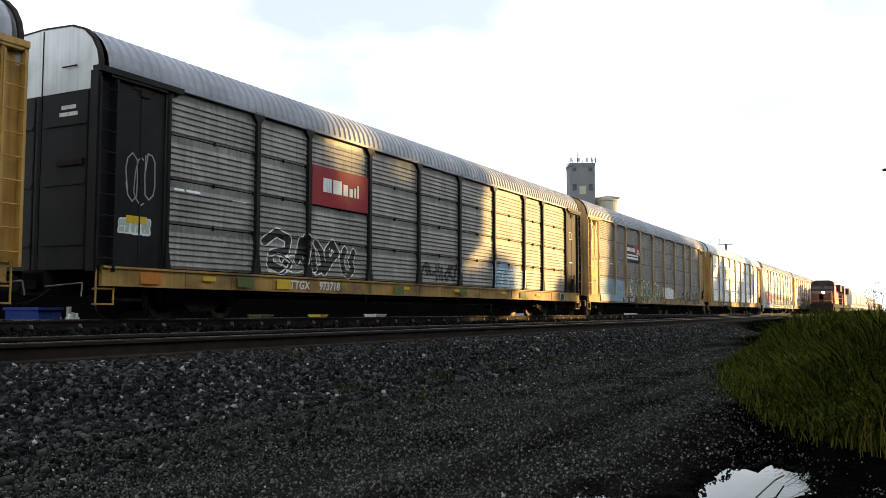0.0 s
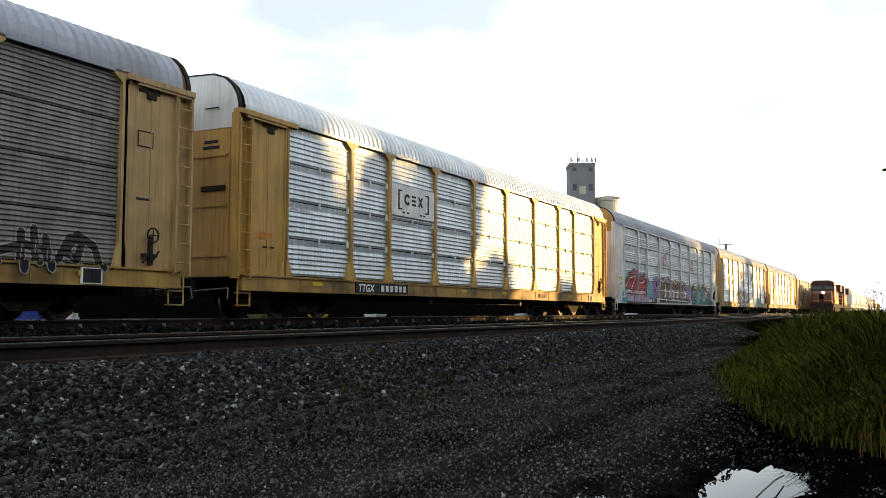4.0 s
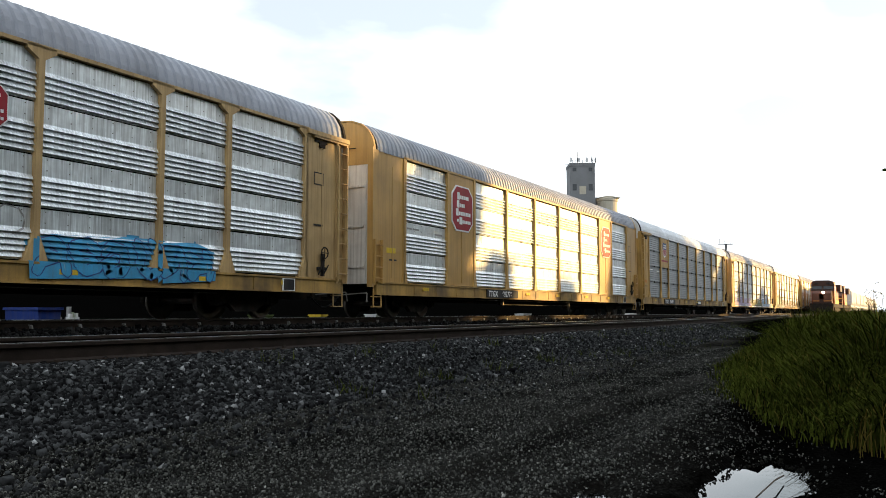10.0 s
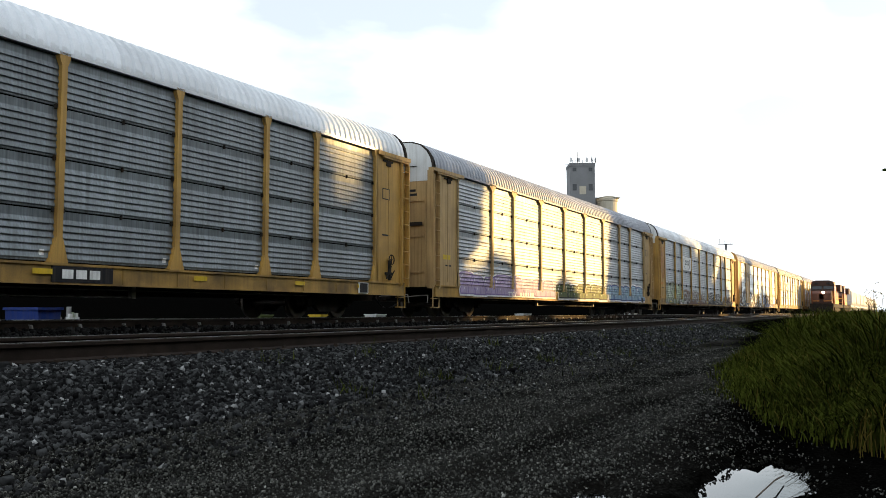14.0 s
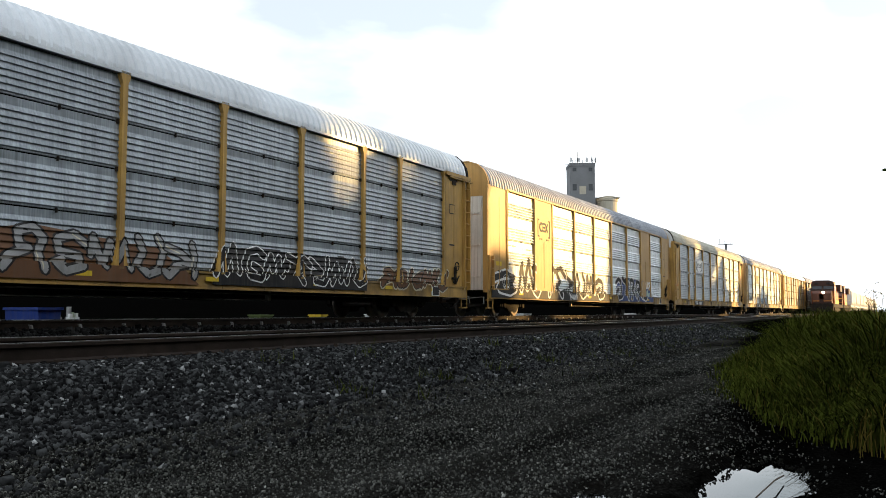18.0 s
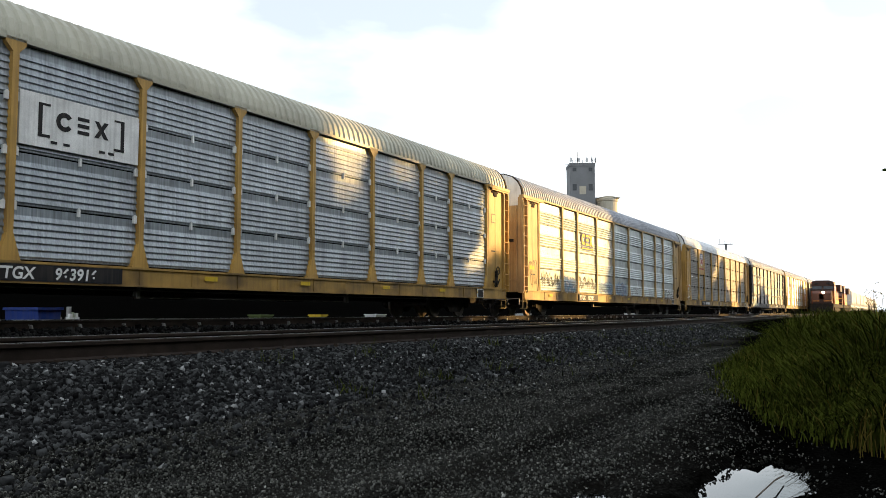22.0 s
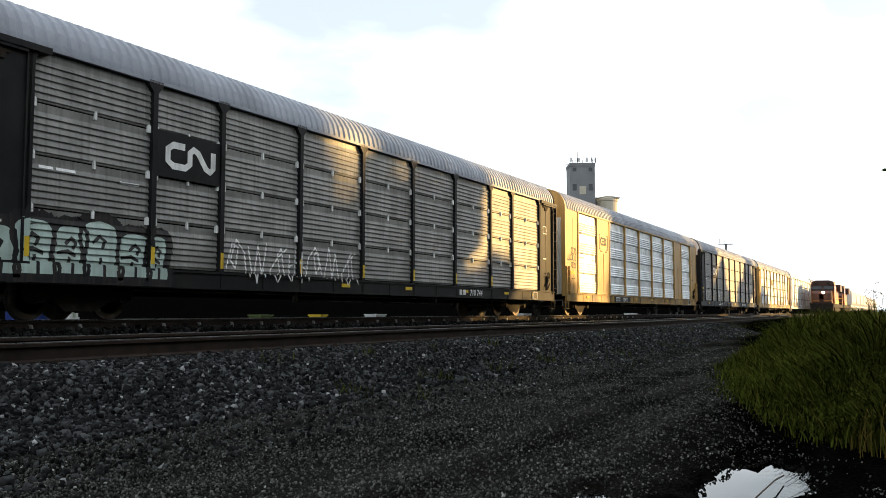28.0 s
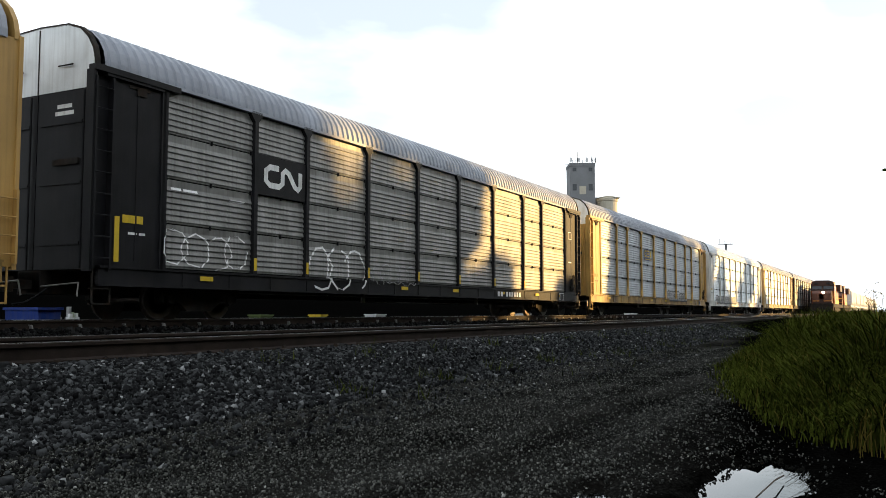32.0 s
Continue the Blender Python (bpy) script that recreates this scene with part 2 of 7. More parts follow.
def ground_height(x, y):
    d = y - near_track(x)
    n = noise.noise((x * 0.35, y * 0.35, 0)) * 0.05 + noise.noise((x * 1.7, y * 1.7, 4)) * 0.018
    fade = 1 - step(60, 140, abs(x))
    road = -0.60 + n * fade
    if d < 0:
        z = road + (-0.30 - road) * step(-3.2 - 0.25 * noise.noise((x * 0.5, 0, 7)), -1.65, d)
    else:
        z = -0.30
        if y > 11:
            z = -0.28 + 0.09 * step(11.9, 12.9, y)
            z = z + (-0.62 - z) * step(16.5, 18.3, y)
            z += 1.7 * step(22.3, 25.5, y)          # a low bank beyond the tracks
    if y < 5:
        z += 0.03 * noise.noise((x * 0.15, y * 2.2, 9)) * fade * step(4.6, 3.4, y) if y < 4.6 else 0
        for px, py, rx, ry, deep in PUDDLES:
            q = ((x - px) / rx) ** 2 + ((y - py) / ry) ** 2
            if q < 2.5:
                z -= deep * (1 - step(0.1, 1.9, q + 0.5 * noise.noise((x * 4, y * 4, 2)))) + 0.012 * noise.noise((x * 9, y * 9, 5))
    return z


def grid_steps(fine0, fine1, size, far, grow=1.16):
    out, s = [fine0 + i * size for i in range(int((fine1 - fine0) / size) + 1)], size
    a, b = out[0], out[-1]
    lo, hi = [], []
    while b < far:
        s *= grow
        b += s
        hi.append(b)
    s = size
    while a > -far:
        s *= grow
        a -= s
        lo.append(a)
    return lo[::-1] + out + hi


def build_ground():
    xs, ys = grid_steps(1.0, 24.0, 0.10, 4000), grid_steps(-1.0, 8.0, 0.08, 4000)
    nx, ny = len(xs), len(ys)
    verts = [(x, y, ground_height(x, y)) for y in ys for x in xs]
    faces = [(j * nx + i, j * nx + i + 1, (j + 1) * nx + i + 1, (j + 1) * nx + i) for j in range(ny - 1) for i in range(nx - 1)]
    me = bpy.data.meshes.new("ground")
    me.from_pydata(verts, [], faces)
    me.polygons.foreach_set("use_smooth", [True] * len(faces))
    m = bpy.data.materials.new("dark_gravel_and_earth")
    m.use_nodes = True
    nt = m.node_tree
    b = nt.nodes["Principled BSDF"]
    co = nt.nodes.new("ShaderNodeTexCoord")

    def tex(kind, sc, **kw):
        n = nt.nodes.new(kind)
        n.inputs["Scale"].default_value = sc
        for k, v in kw.items():
            n.inputs[k].default_value = v
        nt.links.new(co.outputs["Object"], n.inputs["Vector"])
        return n

    big, mid, fine, stones = tex("ShaderNodeTexNoise", 0.6, Detail=5.0), tex("ShaderNodeTexNoise", 5.0, Detail=6.0), tex("ShaderNodeTexNoise", 60.0, Detail=4.0), tex("ShaderNodeTexVoronoi", 42.0)
    r = nt.nodes.new("ShaderNodeValToRGB")
    r.color_ramp.elements[0].position, r.color_ramp.elements[0].color = 0.36, (0.0115, 0.0115, 0.0105, 1)
    r.color_ramp.elements[1].position, r.color_ramp.elements[1].color = 0.66, (0.050, 0.049, 0.044, 1)
    nt.links.new(big.outputs[0], r.inputs[0])
    r2 = nt.nodes.new("ShaderNodeValToRGB")
    r2.color_ramp.elements[0].position, r2.color_ramp.elements[0].color = 0.3, (0.55, 0.52, 0.5, 1)
    r2.color_ramp.elements[1].position, r2.color_ramp.elements[1].color = 0.75, (1.25, 1.25, 1.25, 1)
    nt.links.new(mid.outputs[0], r2.inputs[0])
    r3 = nt.nodes.new("ShaderNodeValToRGB")
    r3.color_ramp.elements[0].position, r3.color_ramp.elements[0].color = 0.0, (1.4, 1.4, 1.4, 1)
    r3.color_ramp.elements[1].position, r3.color_ramp.elements[1].color = 0.6, (0.5, 0.5, 0.5, 1)
    nt.links.new(stones.outputs["Distance"], r3.inputs[0])
    mx = nt.nodes.new("ShaderNodeMixRGB")
    mx.blend_type = "MULTIPLY"
    mx.inputs[0].default_value = 1
    mx2 = nt.nodes.new("ShaderNodeMixRGB")
    mx2.blend_type = "MULTIPLY"
    mx2.inputs[0].default_value = 1
    nt.links.new(r.outputs[0], mx.inputs[1]), nt.links.new(r2.outputs[0], mx.inputs[2])
    nt.links.new(mx.outputs[0], mx2.inputs[1]), nt.links.new(r3.outputs[0], mx2.inputs[2])
    # wheel tracks: streaks that run along the road
    mp, lane = nt.nodes.new("ShaderNodeMapping"), nt.nodes.new("ShaderNodeTexNoise")
    mp.inputs["Rotation"].default_value, mp.inputs["Scale"].default_value = (0, 0, radians(-4)), (0.05, 1.5, 1.0)
    lane.inputs["Scale"].default_value, lane.inputs["Detail"].default_value = 1.0, 4.0
    nt.links.new(co.outputs["Object"], mp.inputs[0]), nt.links.new(mp.outputs[0], lane.inputs["Vector"])
    worn = nt.nodes.new("ShaderNodeMapRange")
    worn.inputs[1].default_value, worn.inputs[2].default_value, worn.inputs[3].default_value, worn.inputs[4].default_value = 0.42, 0.6, 0.5, 1.35
    nt.links.new(lane.outputs[0], worn.inputs[0])
    mx3 = nt.nodes.new("ShaderNodeMixRGB")
    mx3.blend_type, mx3.inputs[0].default_value = "MULTIPLY", 1
    nt.links.new(mx2.outputs[0], mx3.inputs[1]), nt.links.new(worn.outputs[0], mx3.inputs[2])
    # black wet mud round the puddle; along the grass its shade is painted in
    at, wet, mud_shade = nt.nodes.new("ShaderNodeSeparateXYZ"), nt.nodes.new("ShaderNodeMath"), nt.nodes.new("ShaderNodeMapRange")
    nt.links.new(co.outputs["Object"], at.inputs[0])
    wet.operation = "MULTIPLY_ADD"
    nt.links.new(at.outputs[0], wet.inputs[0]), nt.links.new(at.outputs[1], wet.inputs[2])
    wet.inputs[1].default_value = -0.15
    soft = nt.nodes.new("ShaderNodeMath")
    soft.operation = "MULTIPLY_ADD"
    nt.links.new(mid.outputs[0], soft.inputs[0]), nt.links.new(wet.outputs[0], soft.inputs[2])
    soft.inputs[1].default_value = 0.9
    nt.links.new(soft.outputs[0], mud_shade.inputs[0])
    mud_shade.inputs[1].default_value, mud_shade.inputs[2].default_value, mud_shade.inputs[3].default_value, mud_shade.inputs[4].default_value = 0.45, 1.0, 0.12, 1.0
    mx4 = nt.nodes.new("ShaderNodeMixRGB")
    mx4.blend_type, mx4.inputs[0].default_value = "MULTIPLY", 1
    nt.links.new(mx3.outputs[0], mx4.inputs[1]), nt.links.new(mud_shade.outputs[0], mx4.inputs[2])
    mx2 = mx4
    # gravel on this side; under and beyond the train, shade put into the colour
    sep = nt.nodes.new("ShaderNodeSeparateXYZ")
    nt.links.new(co.outputs["Object"], sep.inputs[0])
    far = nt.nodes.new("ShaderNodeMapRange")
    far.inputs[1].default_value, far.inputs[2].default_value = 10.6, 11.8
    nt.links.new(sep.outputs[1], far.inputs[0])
    bed_shade = nt.nodes.new("ShaderNodeMixRGB")
    bed_shade.inputs[2].default_value = (0.002, 0.002, 0.0018, 1)
    nt.links.new(far.outputs[0], bed_shade.inputs[0]), nt.links.new(mx2.outputs[0], bed_shade.inputs[1])
    nt.links.new(bed_shade.outputs[0], b.inputs["Base Color"])
    b.inputs["Roughness"].default_value = 0.8
    b.inputs["Specular IOR Level"].default_value = 0.0
    bp = nt.nodes.new("ShaderNodeBump")
    bp.inputs["Strength"].default_value, bp.inputs["Distance"].default_value = 1.0, 0.02
    nt.links.new(stones.outputs["Distance"], bp.inputs["Height"])
    bp.invert = True
    bp2 = nt.nodes.new("ShaderNodeBump")
    bp2.inputs["Strength"].default_value, bp2.inputs["Distance"].default_value = 0.6, 0.01
    nt.links.new(fine.outputs[0], bp2.inputs["Height"]), nt.links.new(bp.outputs[0], bp2.inputs["Normal"])
    nt.links.new(bp2.outputs[0], b.inputs["Normal"])
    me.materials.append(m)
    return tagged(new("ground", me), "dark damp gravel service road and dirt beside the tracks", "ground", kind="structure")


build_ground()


def build_water():
    s = Shape()
    for px, py, rx, ry, deep in PUDDLES[:2]:
        k = len(s.v)
        n = 240
        for i in range(n):                       # a ragged shore
            a = 2 * math.pi * i / n
            c, d = math.cos(a), math.sin(a)
            f = 0.9 + 0.34 * noise.noise((c * 2.2, d * 2.2, px)) + 0.14 * noise.noise((c * 7, d * 7, 3 + px)) + 0.05 * noise.noise((c * 16, d * 16, 6 + px))
            s.v.append((px + f * rx * c, py + f * ry * d, WATER_LEVEL))
        s.f.append(tuple(range(k, k + n)))
    m = bpy.data.materials.new("still_water")
    m.use_nodes = True
    b = m.node_tree.nodes["Principled BSDF"]
    b.inputs["Base Color"].default_value, b.inputs["Roughness"].default_value, b.inputs["IOR"].default_value = (0.01, 0.011, 0.012, 1), 0.02, 1.33
    tagged(part("puddle_water", s, m), "still rain puddle mirroring the bright sky", "puddle", kind="structure")


build_water()

# ---- tracks ----
RAIL_OUTLINE = ((-0.07, 0.0), (0.07, 0.0), (0.07, 0.012), (0.014, 0.03), (0.011, 0.125), (0.036, 0.138), (0.036, 0.165), (0.028, 0.172), (-0.028, 0.172), (-0.036, 0.165), (-0.036, 0.138), (-0.011, 0.125), (-0.014, 0.03), (-0.07, 0.012))


def rail(track, centre, offset, top, xs):
    """A rail that follows the track's centre line, with its worn top as a strip of its own."""
    s, head = Shape(), Shape()
    n = len(RAIL_OUTLINE)
    for x in xs:
        y = centre(x) + offset
        s.v += [(x, y + p, top - 0.172 + q) for p, q in RAIL_OUTLINE]
        head.v += [(x, y - 0.027, top + 0.001), (x, y + 0.027, top + 0.001), (x, y + 0.027, top + 0.004), (x, y - 0.027, top + 0.004)]
    for k in range(len(xs) - 1):
        s.f += [(k * n + i, k * n + (i + 1) % n, (k + 1) * n + (i + 1) % n, (k + 1) * n + i) for i in range(n)]
        head.f += [(k * 4 + i, k * 4 + (i + 1) % 4, (k + 1) * 4 + (i + 1) % 4, (k + 1) * 4 + i) for i in range(4)]
    r = part("rail", s, RAIL_SIDE, track, "rusty rail with a worn bright top")
    part("rail_head", head, RAIL_TOP, r)


def build_track(label, centre, top, first, last):
    track = thing("railway_track", label, "railway track", kind="structure")
    xs = [-60 + 2.0 * i for i in range(160)] + [260 + 20 * i for i in range(40)]
    for side in (-0.753, 0.753):
        rail(track, centre, side, top, xs)
    rng = random.Random(3)
    tie_mesh, plate = Shape().box(-0.115, 0.115, -1.3, 1.3, -0.17, 0.0).mesh("tie"), Shape()
    plate.box(-0.09, 0.09, -0.17, 0.17, 0.0, 0.014).box(-0.075, -0.04, 0.075, 0.11, 0.014, 0.05).box(0.04, 0.075, -0.11, -0.075, 0.014, 0.05)
    plate_mesh = plate.mesh("tie_plate")
    x = first
    while x < last:
        t = part("tie", tie_mesh, TIE, track, at=(x, centre(x), top - 0.19 + rng.uniform(-0.012, 0.004)))
        t.rotation_euler = (rng.uniform(-0.01, 0.01), 0, rng.uniform(-0.02, 0.02))
        if x < 30:
            for side in (-0.753, 0.753):
                part("tie_plate", plate_mesh, RAIL_SIDE, t, at=(0, side, 0.002))
        x += 0.53
    far = Shape()
    while x < 170:
        far.box(x - 0.115, x + 0.115, centre(x) - 1.3, centre(x) + 1.3, top - 0.36, top - 0.19)
        x += 0.53
    tagged(part("far_ties", far, TIE, track), kind="stuff")
    return track


build_track("empty track with rusty rails on dark ballast", near_track, RAIL_NEAR, 2.0, 70.0)
main = build_track("main track under the passing train", lambda x: TRACK_Y, 0.0, 4.0, 60.0)
# pale rail anchors clipped against every other tie of the train's near rail
ANCHOR = Shape().prism([(-0.022, -0.215), (0.022, -0.215), (0.028, -0.13), (0.012, -0.075), (-0.03, -0.07), (-0.03, -0.09), (-0.004, -0.10)], "y", -0.03, 0.03).mesh("rail_anchor")
ZINC = material("pale_worn_steel", (0.34, 0.33, 0.32), 0.5, 0.4, vary=0.2, scale=9)
for k in range(44):
    part("rail_anchor", ANCHOR, ZINC, main, at=(4.13 + 1.06 * k, TRACK_Y - 0.753 - 0.105, 0.0))

# ---- the train: autorack cars ----
HALF = 13.925                    # half the length of a car body as drawn
LONG, TALL = 0.9795, 0.952       # from the drawing to the true size
PITCH = 28.6                     # from car to car
POSTS = (1.85, 4.72, 6.74, 9.62, 12.50, 15.35, 18.23, 21.11, 23.13, 26.0)      # from the car's leading corner
SKIN, PROUD = -1.50, -1.60       # the panels' plane and the posts' face on the near side
Z0, Z1, ROWS = 1.08, 4.94, 4
ROW = (Z1 - Z0) / ROWS


def ribs_of(style):
    """One panel row's section: (how far it stands out, height) from the row's foot."""
    pts = [(-0.035, 0.016), (0.0, 0.018)]
    if style == "plain":
        first, pitch, count, depth, span = 0.060, 0.128, 6, 0.025, 0.104
    elif style == "fine":
        first, pitch, count, depth, span = 0.05, 0.092, 10, 0.022, 0.08
    else:                        # "banded": deep ribs, then a flat band
        first, pitch, count, depth, span = 0.045, 0.112, 5, 0.050, 0.100
    for i in range(count):
        for t, out in ((0.0, 0.0), (0.02, 0.86), (0.07, 1.0), (0.20, 0.92), (0.60, 0.42), (0.90, 0.06), (1.0, 0.0)):
            pts.append((depth * out, first + pitch * i + span * t))
    return pts + [(0.0, ROW - 0.014), (-0.035, ROW - 0.012)]


RIBS = {s: ribs_of(s) for s in ("plain", "fine", "banded")}
SHARED = {}


def shared(key, build):
    """A mesh that alike pieces share."""
    if key not in SHARED:
        SHARED[key] = build().mesh(key[0])
    return SHARED[key]


def panel_shape(style, width):
    s = Shape()
    for out, z in RIBS[style]:
        s.v += [(-width / 2, -out, z), (width / 2, -out, z)]
    s.f = [(2 * i, 2 * i + 1, 2 * i + 3, 2 * i + 2) for i in range(len(RIBS[style]) - 1)]
    return s


def post_shape(head, foot):
    w = 0.062
    o = [(-w, 1.55), (-w, 4.75), (-head, 4.90), (-head, 5.0), (head, 5.0), (head, 4.90), (w, 4.75), (w, 1.55), (foot, 1.06), (-foot, 1.06)]
    s = Shape().prism(o, "y", PROUD, SKIN + 0.03)
    return s


def wye_post_shape():
    o = [(-0.05, 1.0), (-0.05, 4.66), (-0.24, 4.92), (-0.17, 4.96), (0.0, 4.84), (0.17, 4.96), (0.24, 4.92), (0.05, 4.66), (0.05, 1.0)]
    return Shape().prism(o, "y", PROUD, SKIN + 0.03)


ROOF_HALF = [(1.56, 4.96), (1.555, 5.10), (1.50, 5.32), (1.36, 5.56), (1.14, 5.76), (0.80, 5.88), (0.0, 5.92)]
ROOF = [(-y, z) for y, z in ROOF_HALF] + ROOF_HALF[-2::-1]


def roof_shape(length, pitch=0.25):
    """A roof sheet with ribs across it."""
    s, x, rows = Shape(), 0.0, []
    while x < length - 0.01:
        rows += [(x, 0), (x + pitch * 0.28, 0), (x + pitch * 0.42, 1), (x + pitch * 0.86, 1)]
        x += pitch
    rows.append((length, 0))
    n = len(ROOF)
    for x, up in rows:
        for y, z in ROOF:
            k = 1 + 0.022 * up
            s.v.append((x, y * k, z + 0.03 * up * min(1.0, (z - 4.9) / 0.4)))
    for j in range(len(rows) - 1):
        s.f += [(j * n + i, j * n + i + 1, (j + 1) * n + i + 1, (j + 1) * n + i) for i in range(n - 1)]
    return s


def end_cap_shape(x0, x1, low):
    return Shape().prism([(y * 0.985, max(z, low)) for y, z in ROOF[1:-1]] + [(1.5, low), (-1.5, low)], "x", x0, x1)


def frame_hoop_shape(x0, x1):
    """The hoop round the roof's end."""
    s = Shape()
    n = len(ROOF)
    for x in (x0, x1):
        for k in (0.985, 1.014):
            s.v += [(x, y * k, 4.9 + (z - 4.9) * k + (0.0 if k < 1 else 0.02)) for y, z in ROOF]
    for i in range(n - 1):
        a, b, c, d = i, n + i, 2 * n + i, 3 * n + i
        s.f += [(a, a + 1, b + 1, b), (c, c + 1, d + 1, d), (b, b + 1, d + 1, d), (a, a + 1, c + 1, c)]
    return s


def ladder_shape(z0, z1, n, width=0.40):
    s = Shape()
    for x in (0.0, width):
        s.box(x - 0.022, x + 0.022, -0.05, 0.05, z0, z1)
    for i in range(n):
        z = z0 + (i + 0.5) * (z1 - z0) / n
        s.tube((0, -0.045, z), (width, -0.045, z), 0.014, 6)
    return s


def side_frame_shape():
    o = [(-1.18, 0.60), (-1.18, 0.40), (-0.98, 0.30), (-0.78, 0.40), (-0.58, 0.34), (-0.36, 0.17), (0.36, 0.17), (0.58, 0.34), (0.78, 0.40), (0.98, 0.30), (1.18, 0.40), (1.18, 0.60), (0.92, 0.68), (0.40, 0.80), (-0.40, 0.80), (-0.92, 0.68)]
    s = Shape().prism(o, "y", -0.07, 0.07)
    s.box(-1.08, -0.70, -0.11, 0.11, 0.36, 0.52).box(0.70, 1.08, -0.11, 0.11, 0.36, 0.52)
    s.tube((-0.89, -0.16, 0.42), (-0.89, 0.0, 0.42), 0.10, 10).tube((0.89, -0.16, 0.42), (0.89, 0.0, 0.42), 0.10, 10)
    return s


def springs_shape():
    s = Shape()
    for x in (-0.2, 0.0, 0.2):
        for z in np.arange(0.24, 0.50, 0.045):
            s.lathe([(0.0, 0.062), (0.014, 0.078), (0.028, 0.062)], (x, 0, float(z)), "z", 10)
    return s


def wheelset_shape():
    s = Shape().tube((0, -1.05, 0), (0, 1.05, 0), 0.075, 12)
    for side in (-1, 1):
        s.lathe([(side * 0.79, 0.30), (side * 0.79, 0.40), (side * 0.785, 0.415), (side * 0.715, 0.42), (side * 0.705, 0.445), (side * 0.685, 0.445), (side * 0.68, 0.34), (side * 0.70, 0.16), (side * 0.66, 0.11)], (0, 0, 0), "y", 24)
        s.lathe([(side * 0.79, 0.30), (side * 0.755, 0.27), (side * 0.75, 0.16), (side * 0.80, 0.12), (side * 0.80, 0.06)], (0, 0, 0), "y", 24)
        for a in range(3):                    # lugs that show the wheel turning
            s.box(0.19 * math.cos(a * 2.09) - 0.025, 0.19 * math.cos(a * 2.09) + 0.025, side * 0.76 - 0.02, side * 0.76 + 0.02, 0.19 * math.sin(a * 2.09) - 0.025, 0.19 * math.sin(a * 2.09) + 0.025)
    return s


WHEELSETS = []


def add_truck(car, x):
    t = part("truck", shared(("truck_bolster",), lambda: Shape().box(-0.22, 0.22, -1.1, 1.1, 0.42, 0.74).box(-0.45, 0.45, -0.4, 0.4, 0.5, 0.86).box(-1.0, 1.0, -0.5, -0.42, 0.3, 0.38)), UNDER, car, at=(x, 0, 0))
    for y in (-1.02, 1.02):
        f = part("side_frame", shared(("side_frame",), side_frame_shape), UNDER, t, at=(0, y, 0))
        if y > 0:
            f.rotation_euler = (0, 0, math.pi)
    part("spring_group", shared(("spring_group",), springs_shape), UNDER, t, at=(0, -1.02, 0))
    for dx in (-0.89, 0.89):
        w = part("wheelset", shared(("wheelset",), wheelset_shape), WHEEL, t, at=(dx, 0, 0.42))
        WHEELSETS.append(w)


